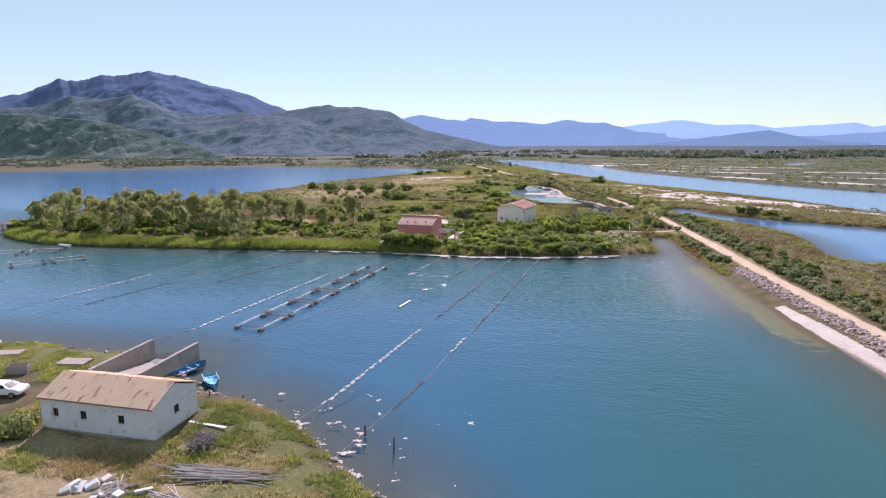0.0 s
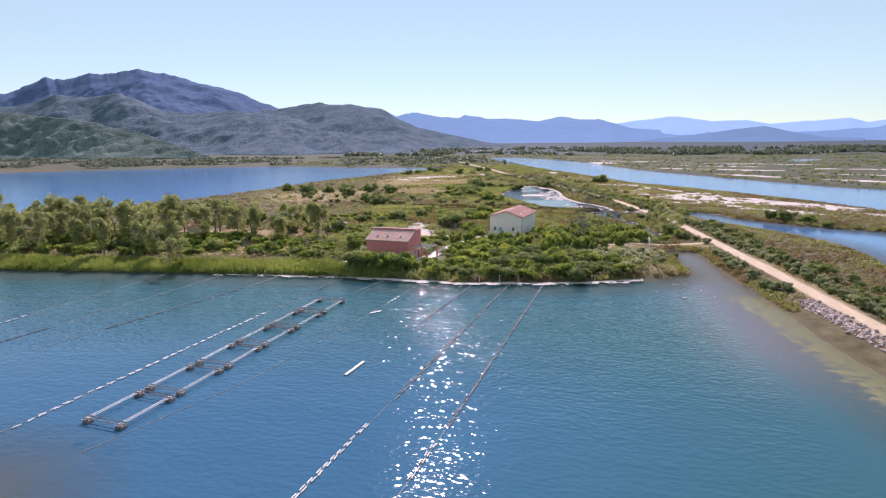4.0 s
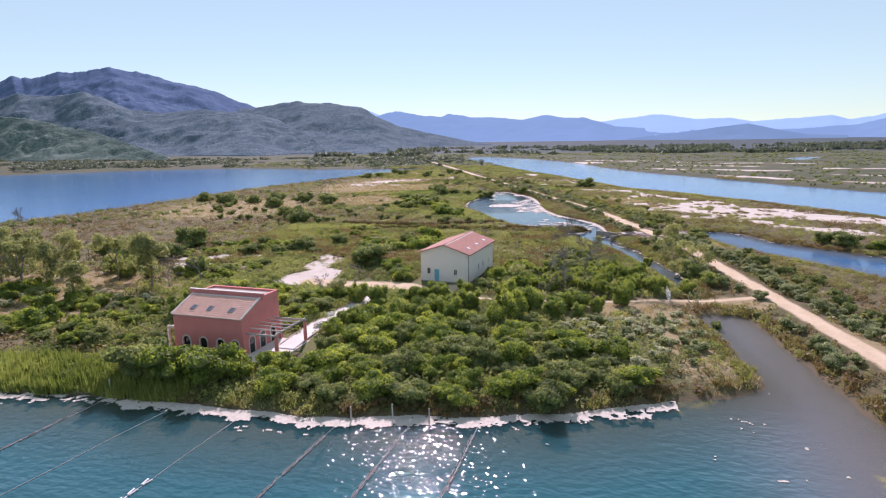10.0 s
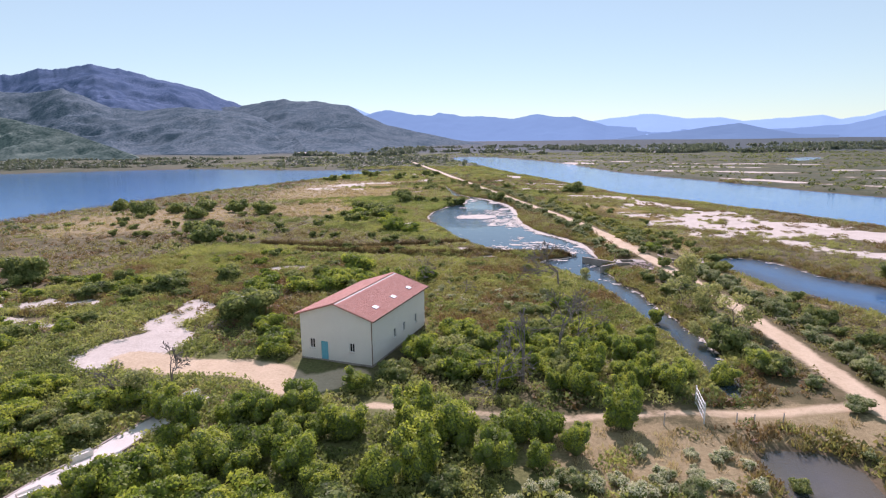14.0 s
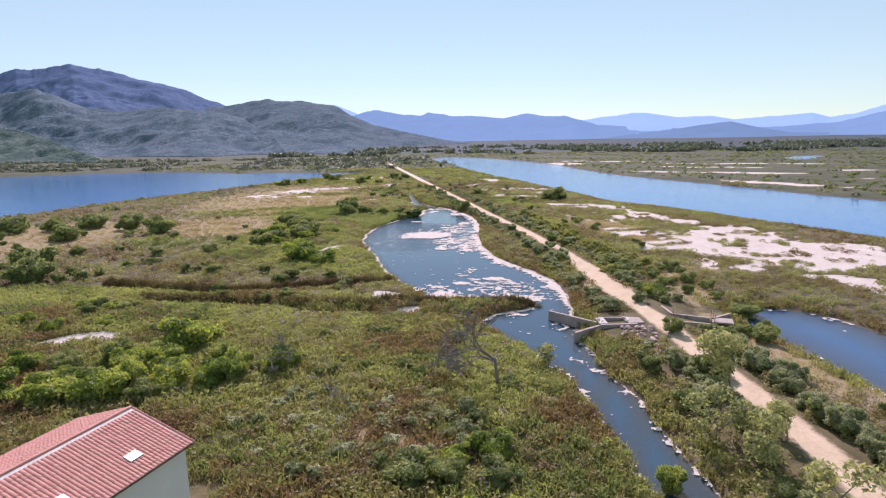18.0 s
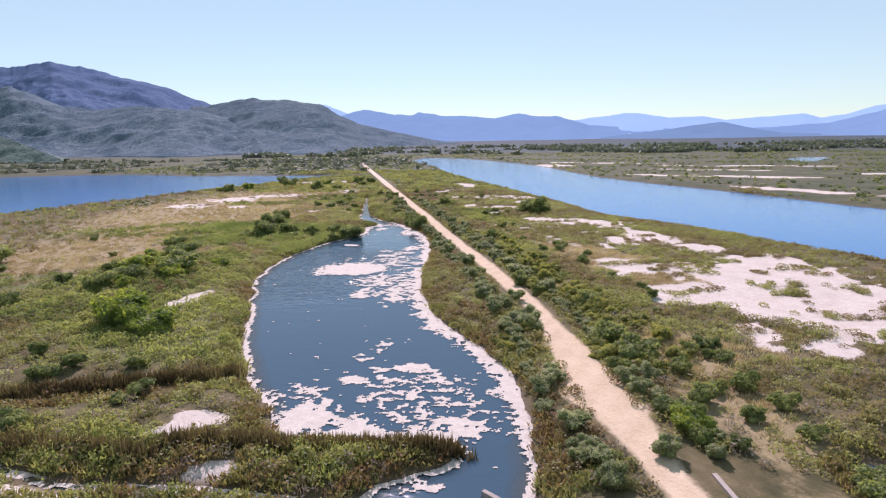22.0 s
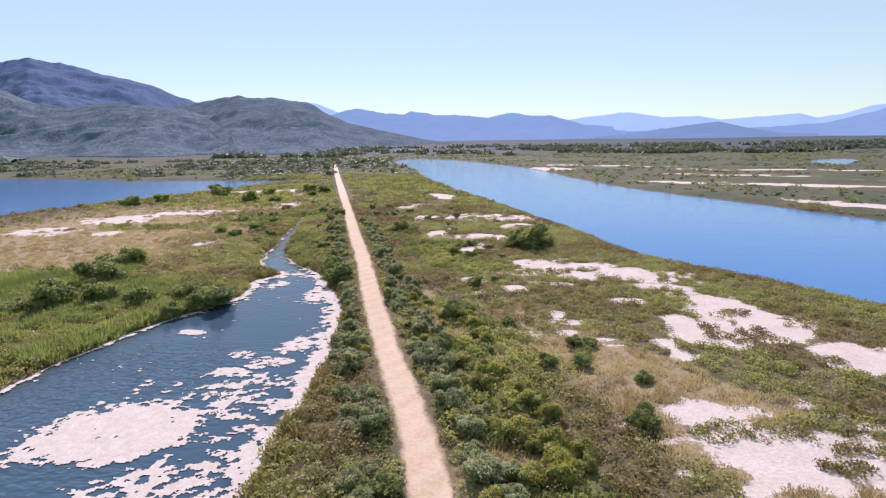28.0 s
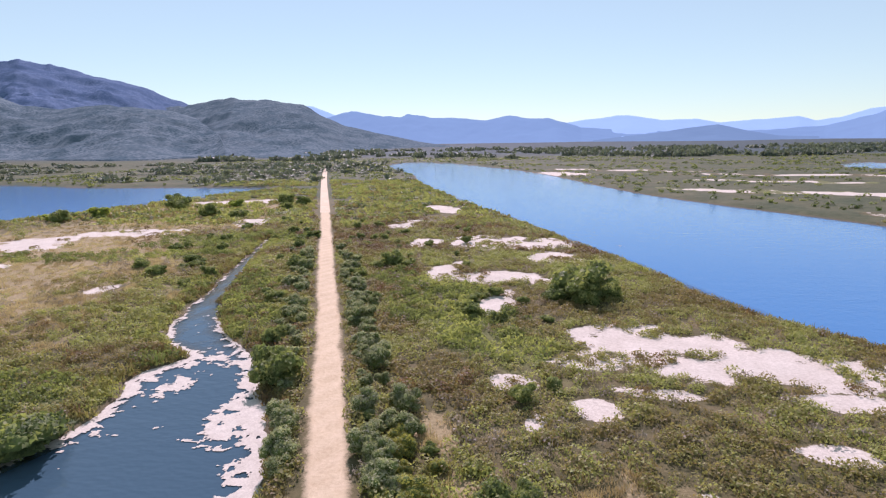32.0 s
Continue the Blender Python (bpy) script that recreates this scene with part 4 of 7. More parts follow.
deck.matrix_local = pose(0, -0.2, RE + 0.06, rp, 0, 0)
tile_part("roof_tiles", rs - 0.05, RW - 0.1, tile_pale, deck, pose(-(RW - 0.1) / 2, 0, 0.06))
for along in (-2.6, -0.3, 2.7):
    light = part("skylight", box(B(), (0.7, 0.9, 0.1), (along, 1.5, 0.15), bevel=0.02), metal_grey, deck, "roof window with a metal frame")
    part("pane", box(B(), (0.56, 0.74, 0.02), (along, 1.5, 0.206)), pane_glass, light)
for sx in (-1, 1):
    part("verge", box(B(), (0.18, rs + 0.02, 0.16), (sx * (RW / 2 + 0.02), rs / 2, 0.1), bevel=0.02), concrete_pale, deck, "pale verge board")
for x0, x1, z0, z1 in holes_front:
    win = part("arched_window", arch(B(), (x0 + x1) / 2, x1 - x0 + 0.3, z1 + 0.25, -0.06, 0.1), concrete_pale, red, "pale stone arch round a dark opening")
    part("pane", box(B(), (x1 - x0, 0.04, z1), ((x0 + x1) / 2, 0.2, z1 / 2)), dark_glass, win)
for along in (1.6, 3.7, 5.9):
    bm = arch(B(), 0, 1.3, 2.3, -0.07, 0.1)
    win = part("arched_window", bm, concrete_pale, red, "pale stone arch round a dark opening")
    win.matrix_local = pose(RW / 2, along, 0, 0, 0, 90)
    part("pane", box(B(), (0.98, 0.02, 1.9), (0, -0.012, 0.95)), dark_glass, win)
pergola = thing("pergola", red.matrix_world @ pose(RW / 2 + 0.1, 0.6, 0), "pale timber pergola with red pillars beside the house", "pergola")
for px, py in ((3.9, 0.0), (3.9, 6.2), (0.35, 6.2)):
    part("pillar", box(B(), (0.32, 0.32, 2.65), (px, py, 1.325), bevel=0.02), plaster_red, pergola, "red plastered pillar")
for py in (0.0, 6.2):
    part("beam", box(B(), (4.2, 0.14, 0.2), (2.0, py, 2.76), bevel=0.01), wood_grey, pergola)
part("beam", box(B(), (0.14, 6.6, 0.2), (3.9, 3.1, 2.97), bevel=0.01), wood_grey, pergola)
for py in np.linspace(0.8, 5.4, 5):
    part("rafter", box(B(), (4.3, 0.09, 0.14), (2.0, float(py), 3.15), bevel=0.01), wood_grey, pergola)
for px, py in ((-6.6, 1.0), (-6.6, 4.0)):
    bm = box(B(), (0.25, 0.25, 2.5), (0, 0, 1.25), bevel=0.02)
    box(bm, (1.9, 0.16, 0.2), (0.85, 0, 2.6))
    post = tagged(new("porch_post", finish("porch_post", bm, concrete_pale)), "pale concrete porch post with its beam", "post", "porch posts")
    post.matrix_world = red.matrix_world @ pose(px, py, 0)
for label, sx, sy, px, py in (("pale paved terrace under the pergola", 4.6, 8.0, -30.4, 157.5), ("pale paved terrace beside the red house", 3.4, 4.0, -45.0, 154.5)):
    ob = tagged(new("terrace", finish("terrace", box(B(), (sx, sy, 0.4), bevel=0.03), concrete_pale)), label, "terrace", kind="structure")
    ob.matrix_world = pose(px, py, 0.92, 0, 0, -6)


def strip(name, line, half, mat, label, lift, thick, parent=None):
    """A paved or beaten strip that follows the ground along a plan line."""
    p = np.array(line, float)
    d = np.gradient(p, axis=0)
    side = np.stack([d[:, 1], -d[:, 0]], -1) / np.hypot(d[:, 0], d[:, 1])[:, None]
    bm, z = B(), ground_z(p[:, 0], p[:, 1]) + lift * (1 if parent or name == "pavement" else smooth(p[0, 1], p[0, 1] + 70, p[:, 1]))
    rows = [[bm.verts.new((q[0] + k * half * n[0], q[1] + k * half * n[1], h - t)) for k, t in ((-1, thick), (-1, 0), (1, 0), (1, thick))] for q, n, h in zip(p, side, z)]
    for a, c in zip(rows[:-1], rows[1:]):
        for i in range(4):
            bm.faces.new((a[i], a[(i + 1) % 4], c[(i + 1) % 4], c[i]))
    bm.faces.new(rows[0]), bm.faces.new(rows[-1])
    me = finish(name, bm, mat)
    if parent:
        ob = new(name, me)
        ob.parent = parent
        return ob
    return tagged(new(name, me), label, name, kind="structure")


PATH_LINE = chaikin(FOOTPATH, 2, False)
pavement = strip("pavement", PATH_LINE, 1.15, concrete_pale, "pale paved footpath with low kerbs", 0.1, 0.5)
PATH_SIDE = np.gradient(PATH_LINE, axis=0)
PATH_SIDE = np.stack([PATH_SIDE[:, 1], -PATH_SIDE[:, 0]], -1) / np.hypot(PATH_SIDE[:, 0], PATH_SIDE[:, 1])[:, None]
for sx in (-1, 1):
    strip("kerb", PATH_LINE + PATH_SIDE * sx * 1.24, 0.085, concrete, "", 0.19, 0.5, pavement)
sand_road = surface("sand_road", (0.46, 0.36, 0.24), (0.60, 0.485, 0.335), 0.3, 0.95, 0.3, 3)
strip("road", [q for q in chaikin(ROAD, 3, False) if q[1] > 478], 1.5, sand_road, "straight sandy road running to the hills", 0.35, 1.2)

# ---------------------------------------------------------------- old warehouse on the bank
ware = thing("warehouse", pose(-37.2, 50.2, 1.05, 0, 0, 0.5), "old whitewashed warehouse with a rust-stained sheet roof", "warehouse")
LW, LD, LE, LR = 12.0, 6.0, 2.95, 1.25
holes = [(-4.7, -4.1, 1.2, 2.0), (-1.7, -1.05, 1.2, 2.0), (2.3, 2.95, 1.2, 2.0)]
part("wall", wall_with_openings(LW, LE, 0.3, holes), plaster_old, ware, "whitewashed wall with stains")
o = part("wall", wall_with_openings(LW, LE, 0.3, []), plaster_old, ware)
o.matrix_local = pose(0, LD, 0, 0, 0, 180)
gab = part("wall", wall_with_openings(LD - 0.6, LE, 0.3, [(-0.3, 0.4, 1.2, 2.0)], LR * 0.9), plaster_old, ware)
gab.matrix_local = pose(LW / 2, LD / 2, 0, 0, 0, 90)
gab = part("wall", wall_with_openings(LD - 0.6, LE, 0.3, [], LR * 0.9), plaster_old, ware)
gab.matrix_local = pose(-LW / 2, LD / 2, 0, 0, 0, -90)
for x0, x1, z0, z1 in holes:
    window_part(ware, (x0 + x1) / 2, 0, z0, x1 - x0, z1 - z0, 0, dark_glass, wood_dark)
window_part(ware, LW / 2, LD / 2 + 0.05, 1.2, 0.7, 0.8, 90, dark_glass, wood_dark)
sl, pt = math.hypot(LD / 2 + 0.2, LR), math.degrees(math.atan2(LR, LD / 2))
for sy in (-1, 1):
    roof = part("roof", box(B(), (LW + 0.2, sl - 0.04, 0.03), (0, sl / 2, -0.02)), fibre_roof, ware, "corrugated roof slope with rust stains")
    for k in range(12):
        bm, wide = B(), (LW + 0.3) / 12
        rows = [[bm.verts.new((-LW / 2 - 0.15 + k * wide + wide * i / 10 + 0.004, y, 0.03 + 0.016 * (i % 2) + 0.006 * (k % 2))) for y in (0, sl)] for i in range(11)]
        for a, c in zip(rows[:-1], rows[1:]):
            bm.faces.new((a[0], c[0], c[1], a[1]))
        bmesh.ops.solidify(bm, geom=bm.faces[:], thickness=0.012)
        part("roof_sheet", bm, fibre_roof, roof)
    roof.matrix_local = pose(0, LD / 2 + sy * (LD / 2 + 0.2), LE + 0.0, 0, 0, 0 if sy < 0 else 180) @ pose(0, 0, 0, pt, 0, 0)
    part("gutter", box(B(), (LW + 0.3, 0.08, 0.1), (0, -0.03, -0.02)), metal_rust, roof, "rusty gutter")
part("plinth", box(B(), (LW + 0.06, LD + 0.06, 0.8), (0, LD / 2, -0.42)), concrete, ware)

# slipway
slip = thing("slipway", pose(-44.6, 65.2, 0, 0, 0, 2), "concrete boat slipway between two low walls", "slipway", kind="structure")
for sx in (-1, 1):
    bm = B()
    prof = [(-5.2, 0.3), (5.2, -0.6), (5.2, 2.25), (4.9, 2.3), (-5.2, 2.35)]
    a = [bm.verts.new((sx * 3.15 - 0.2, y, z)) for y, z in prof]
    c = [bm.verts.new((sx * 3.15 + 0.2, y, z)) for y, z in prof]
    bm.faces.new(a), bm.faces.new(c[::-1])
    for i in range(5):
        bm.faces.new((a[i], a[(i + 1) % 5], c[(i + 1) % 5], c[i]))
    part("side_wall", bm, concrete, slip, "weathered concrete wall")
bm = B()
vs = [bm.verts.new(q) for q in ((-2.95, -5.2, 1.15), (2.95, -5.2, 1.15), (2.95, 5.2, -0.3), (-2.95, 5.2, -0.3), (-2.95, -5.2, 0.6), (2.95, -5.2, 0.6), (2.95, 5.2, -0.8), (-2.95, 5.2, -0.8))]
for f in ((0, 1, 2, 3), (7, 6, 5, 4), (0, 4, 5, 1), (1, 5, 6, 2), (2, 6, 7, 3), (3, 7, 4, 0)):
    bm.faces.new([vs[i] for i in f])
part("ramp", bm, concrete, slip)

# ---------------------------------------------------------------- plants
def leaves(lobes, count, leaf, r, upper=0.25, squash=1.0):
    """Leaf sprays over the skins of a few lobes: arrays of four corners a spray."""
    L = np.array(lobes, float)
    area = L[:, 3] * L[:, 5]
    pick = r.choice(len(L), count, p=area / area.sum())
    d = r.normal(size=(count, 3))
    d /= np.linalg.norm(d, axis=1)[:, None]
    low = d[:, 2] < -upper
    d[low, 2] *= -1
    pos = L[pick, :3] + d * L[pick, 3:6] * r.uniform(0.72, 1.06, (count, 1))
    nrm = d + r.normal(0, 0.55, (count, 3))
    nrm /= np.linalg.norm(nrm, axis=1)[:, None]
    side = np.cross(nrm, r.normal(size=(count, 3)))
    side /= np.linalg.norm(side, axis=1)[:, None] + 1e-9
    up = np.cross(nrm, side)
    s = leaf * r.uniform(0.6, 1.35, (count, 1))
    a, b2 = side * s, up * s * squash
    return np.stack([pos - a * 0.8, pos + a * 0.8, pos + b2 * 1.5], 1).reshape(-1, 3)


def spikes(seed, n, w=0.09, h=0.8, spread=0.75, lean=0.5):
    """A tussock: narrow blades that rise and lean outward, three corners each."""
    r = np.random.default_rng(seed)
    a, q = r.uniform(0, 6.28, n), np.sqrt(r.uniform(0, 1, n)) * spread
    base = np.stack([q * np.cos(a), q * np.sin(a), r.uniform(-0.05, 0.25, n)], -1)
    tip = base + np.stack([np.cos(a) * lean * r.uniform(0, 1, n), np.sin(a) * lean * r.uniform(0, 1, n), h * (1.1 - 0.6 * q / spread) * r.uniform(0.6, 1.1, n)], -1)
    t = r.uniform(0, 3.14, n)
    side = np.stack([np.cos(t), np.sin(t), r.normal(0, 0.3, n)], -1) * w
    return np.stack([base - side, base + side, tip], 1).reshape(-1, 3)


def blob(lobes, k=0.82, seed=0):
    """The shaded inside of a crown: lumpy shells in the lobes."""
    bm = B()
    for i, (x, y, z, a, b2, c) in enumerate(lobes):
        made = bmesh.ops.create_icosphere(bm, subdivisions=1, radius=1.0)
        for v in made["verts"]:
            n = 1 + 0.25 * (noise.noise(v.co * 1.7 + Vector((seed, i, 0))))
            v.co = Vector((x + v.co.x * a * k * n, y + v.co.y * b2 * k * n, z + v.co.z * c * k * n))
    vs = np.array([v.co[:] for v in bm.verts])
    fs = np.array([[v.index for v in f.verts] for f in bm.faces])
    bm.free()
    return vs, fs


def crown_mesh(name, lobes, count, leaf, mat, seed, core=True, upper=0.25, squash=1.0):
    r = np.random.default_rng(seed)
    v = leaves(lobes, count, leaf, r, upper, squash)
    tri = np.arange(count * 3).reshape(-1, 3)
    mats = np.zeros(len(tri), np.int32)
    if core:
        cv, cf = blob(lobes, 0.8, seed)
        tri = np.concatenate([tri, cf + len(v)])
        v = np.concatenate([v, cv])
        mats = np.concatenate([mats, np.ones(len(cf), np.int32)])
    me = mesh_from(name, v, tri, 3)
    clump = np.repeat(np.clip(fbm(v[:count * 3:3, 0] * 2.2 + 9, v[:count * 3:3, 1] * 2.2 + v[:count * 3:3, 2] * 1.3, seed, 3) * 2.2 - 0.6, 0, 1), 3)
    float_attribute(me, "tone", np.concatenate([clump, np.zeros(len(v) - len(clump))]))
    me.materials.append(mat)
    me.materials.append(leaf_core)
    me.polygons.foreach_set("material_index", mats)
    return me


def bush_lobes(seed, r0=1.0, n=8, flat=0.75):
    r = np.random.default_rng(seed)
    out = [(0, 0, 0.5 * r0 * flat, 0.7 * r0, 0.7 * r0, 0.62 * r0 * flat)]
    for i in range(n):
        a, q = r.uniform(0, 6.28), r.uniform(0.3, 0.75) * r0
        s = r.uniform(0.28, 0.5) * r0 * (8 / n) ** 0.35
        out.append((q * math.cos(a), q * math.sin(a), r.uniform(0.3, 1.05) * r0 * flat, s, s * r.uniform(0.8, 1.1), s * r.uniform(0.7, 1.0) * flat))
    return out


def stem_mesh(name, seed, h, spread, mat, r0=0.06, n=4):
    bm = B()
    r = np.random.default_rng(seed)
    for i in range(n):
        a = r.uniform(0, 6.28)
        tip = (spread * math.cos(a) * r.uniform(0.3, 1), spread * math.sin(a) * r.uniform(0.3, 1), h * r.uniform(0.7, 1))
        tube(bm, (0, 0, -0.25), tip, r0, r0 * 0.4, 5)
    return finish(name, bm, mat)


def grow(name, seeds, mat, leaf, count, label, category, group, flat=0.75, stem=bark, n=8):
    """A few plants of one kind, each with its own crown, to be copied."""
    kinds = []
    for s in seeds:
        e = thing(name, pose(0, 0, -50), label, category, group)
        c = new("crown", crown_mesh("crown", bush_lobes(s, 1.0, n, flat), count, leaf, mat, s))
        t = new("stems", stem_mesh("stems", s, 0.6 * flat, 0.5, stem))
        c.parent = t.parent = e
        kinds.append(e)
    return kinds


def plant(kinds, places, r, sink=True):
    """Stands plants at (x, y, size): the first of each kind is moved, the rest are copies."""
    xs = np.array(places, float)
    zs = ground_z(xs[:, 0], xs[:, 1])
    used = set()
    for (x, y, s), z in zip(places, zs):
        k = kinds[r.integers(len(kinds))]
        m = pose(x, y, z - 0.05 - (0.13 * s if sink and s > 1.6 else 0), 0, 0, r.uniform(0, 360))
        if id(k) not in used:
            used.add(id(k))
            ob = k
            ob.matrix_basis = m
        else:
            ob = copy_thing(k, m)
        ob.scale = (s, s * r.uniform(0.9, 1.1), s * r.uniform(0.85, 1.2))
    for k in kinds:
        if id(k) not in used:
            for o in (*k.children_recursive, k):
                bpy.data.objects.remove(o)


def allowed(x, y, gap=1.0):
    """Land that is clear of roads, houses and sand."""
    ok = shore_distance(x, y) > gap
    ok &= line_distance(x, y, ROAD_LINE) > 1.7 + gap * 0.6
    ok &= line_distance(x, y, YARD) > 2.5 + gap * 0.5
    ok &= line_distance(x, y, FOOTPATH) > 1.0 + gap * 0.7
    ok &= line_distance(x, y, TRACK_LINE) > 1.4 + gap * 0.5
    bank = np.interp(y, [60, 90, 100, 107, 122, 140], [44.6, 42.4, 41.8, 40.4, 38.6, 36.4]) - x
    ok &= ~((bank > -1.3) & (bank < 9) & (y > 70) & (y < 138))
    for cx, cy, hx, hy in ((-16, 201, 6.4, 10), (-37, 158.5, 6.2, 5), (-29.5, 158, 3.8, 5), (-45, 154, 3, 3.5), (-37, 53, 7.2, 4.2), (-44.5, 65, 4.2, 6.5), (20, 250, 8, 5), (30, 254, 5, 5), (-51.5, 54.5, 3, 4)):
        ok &= ~((np.abs(x - cx) < hx + gap * 0.4) & (np.abs(y - cy) < hy + gap * 0.4))
    return ok


def thin(cand, used, k=0.8):
    """Keeps those of the candidates that don't crowd one another."""
    out = []
    k *= 0.8
    for x, y, s in cand:
        if all((x - a) ** 2 + (y - b2) ** 2 > (k * (s + c)) ** 2 for a, b2, c in used):
            used.append((x, y, s))
            out.append((x, y, s))
    return out


def zone(r, cx, cy, rx, ry, n, lo, hi, turn=0):
    a, q = r.uniform(0, 6.283, n), np.sqrt(r.uniform(0, 1, n))
    u, v = q * np.cos(a) * rx, q * np.sin(a) * ry
    c, s = math.cos(radians(turn)), math.sin(radians(turn))
    x, y = cx + u * c - v * s, cy + u * s + v * c
    size = r.uniform(lo, hi, n)
    ok = allowed(x, y, 1.2) & (spots(x, y, FLATS) < 0.45) & (line_distance(x, y, FOOTPATH) > size * 0.9 + 1.3) & (line_distance(x, y, YARD) > size * 0.8 + 2)
    return [(float(p), float(q2), float(w)) for p, q2, w, k in zip(x, y, size, ok) if k]


r = np.random.default_rng(41)
crowd = []
green = [(66, 240.5, 3.4), (70.5, 236.5, 2.8), (62.5, 244, 2.4), (74, 231, 2.0), (-46.7, 271, 1.7), (-41, 316, 1.8), (38, 258.5, 2.4), (27.5, 264, 2.0), (26, 266.5, 1.5), (-90, 505, 3.2), (-118, 476, 3.4), (-128, 470, 3.0), (-70, 500, 2.6), (36, 246, 1.6),
         (-39.5, 220, 3.4), (-33.3, 220.7, 3.0), (-28.6, 221.5, 3.0), (-28.5, 236, 3.6), (-14.8, 231, 2.4), (-54.6, 219, 3.8), (-65.7, 214.8, 2.8), (-48.7, 226, 2.8), (-35, 283, 4.2), (-30.5, 281, 3.8),
         (-26, 197.5, 2.6), (-52.5, 322, 3.6), (-48, 312, 3.3), (-55, 312, 3.4), (-51, 305, 3.2), (-57, 320, 2.8), (-52, 299, 2.8), (-44, 306, 2.2), (-62, 334, 2.6), (-24.4, 194.6, 2.2), (-20.8, 179.6, 2.2), (-34.8, 207, 4.6), (-29, 202, 2.4), (-41.5, 149.4, 3.9), (-37.6, 148.9, 4.1), (-33.8, 149.2, 3.9), (-30.6, 150.2, 2.2), (-35.6, 151.6, 2.0), (-39.6, 151.8, 2.2), (-9.4, 190.5, 2.1), (-5.6, 192.5, 2.2)]
crowd += green
for args in ((-16, 158, 28, 11, 320, 1.5, 3.0), (-3, 164, 9, 9, 30, 1.2, 2.2), (-58, 164, 18, 9, 50, 1.0, 2.0), (-39, 178, 14, 8, 60, 1.5, 2.8), (-1, 198, 10, 9, 60, 1.3, 2.7), (-30, 226, 12, 6, 30, 1.5, 2.8), (7, 214, 6, 5, 16, 1.3, 2.4),
             (-72, 216, 24, 9, 30, 1.2, 2.2), (-50, 241, 20, 8, 22, 1.0, 1.8), (-60, 195, 10, 8, 22, 1.0, 1.8), (-55, 300, 7, 8, 10, 1.4, 2.2), (-100, 164, 36, 12, 90, 1.5, 3.0, 4), (16, 208, 6, 10, 18, 0.9, 1.6)):
    green += thin(zone(r, *args), crowd, 0.72)
kinds = grow("mastic_bush", (1, 2, 3, 4), leaf_green, 0.052, 2700, "rounded bright green mastic bush", "bush", "mastic bushes", n=15)
kinds += grow("mastic_bush", (5, 6), leaf_olive, 0.052, 2700, "dull olive-green mastic bush", "bush", "mastic bushes", n=15)
plant(kinds, green[:300], r)

tall = [(12, 183.6, 2.0), (-12.4, 186.8, 1.5), (-27.5, 179, 1.8), (-23.8, 176.5, 1.9), (23.5, 196.5, 1.7), (27.6, 199, 1.9), (19.5, 196, 1.5), (17, 205, 1.6), (20, 216, 1.2)]
crowd += tall
for args in ((5, 197, 11, 9, 60, 1.2, 2.2), (-4, 178, 16, 7, 40, 1.2, 2.2), (12, 196, 7, 9, 24, 1.1, 1.8), (-46, 172, 9, 6, 20, 1.3, 2.1), (-20, 170, 12, 6, 24, 1.3, 2.2), (-26, 228, 8, 6, 8, 1.2, 2.0), (-80, 200, 20, 12, 20, 1.3, 2.2)):
    tall += thin(zone(r, *args), crowd, 0.62)
kinds = grow("lentisk_tree", (81, 82, 83, 84), leaf_green, 0.05, 3000, "tall bright green lentisk with rounded crown", "tree", "lentisk trees", 1.3, n=17)
plant(kinds, tall[:160], r)
silver = [(12.85, 298.2, 1.35), (15.0, 286.6, 1.7), (32.5, 189.3, 1.3), (14.4, 290.8, 1.2), (24.5, 259.5, 1.2)]
crowd += silver
pale = thin(zone(r, 9, 168, 8, 9, 60, 0.6, 1.15), crowd, 0.75) + thin(zone(r, -78, 172, 22, 5, 40, 0.7, 1.4), crowd, 0.75) + thin(zone(r, -4, 219, 10, 6, 30, 0.5, 1.0), crowd, 0.75) + thin(zone(r, 17, 176, 5, 6, 20, 0.6, 1.0), crowd, 0.75)
plant(grow("everlasting_shrub", (7, 8, 9), leaf_pale, 0.07, 900, "pale silvery everlasting shrub", "bush", "everlasting shrubs", 0.8, n=12), pale, r)
xs = []
for k in range(330):
    t = r.uniform(0.06, 0.86) * (len(ROAD_LINE) - 1)
    i = int(t)
    a, c = ROAD_LINE[i], ROAD_LINE[min(i + 1, len(ROAD_LINE) - 1)]
    d = (c - a) / (np.hypot(*(c - a)) + 1e-9)
    off = r.choice([-1, 1]) * r.uniform(3.0, 5.6)
    p = a + (c - a) * (t - i) + np.array([d[1], -d[0]]) * off
    if p[1] < 470:
        xs.append((float(p[0]), float(p[1]), float(r.uniform(0.7, 1.5))))
ok = allowed(np.array([q[0] for q in xs]), np.array([q[1] for q in xs]), 0.6)
silver += thin([q for q, k in zip(xs, ok) if k], crowd, 0.75)
silver += thin(zone(r, 12, 168, 9, 9, 40, 0.6, 1.2), crowd, 0.8) + thin(zone(r, -75, 172, 26, 5, 26, 0.6, 1.2), crowd, 0.8) + thin(zone(r, -4, 220, 11, 8, 40, 0.5, 1.0), crowd, 0.8)
kinds = grow("saltbush", (11, 12, 13, 14), leaf_silver, 0.062, 1200, "rounded silvery grey-green saltbush", "bush", "saltbushes", 0.95, n=13)
plant(kinds, silver[:280], r)

hedge = []
for k in range(200):
    y = r.uniform(282, 432)
    side = 1 if r.random() < 0.68 else -1
    off = side * (2.9 + abs(r.normal(0, 1.6)))
    x = float(np.interp(y, [p[1] for p in ROAD], [p[0] for p in ROAD])) + off
    hedge.append((x, float(y), float(0.6 + 1.2 * r.random() ** 1.6)))
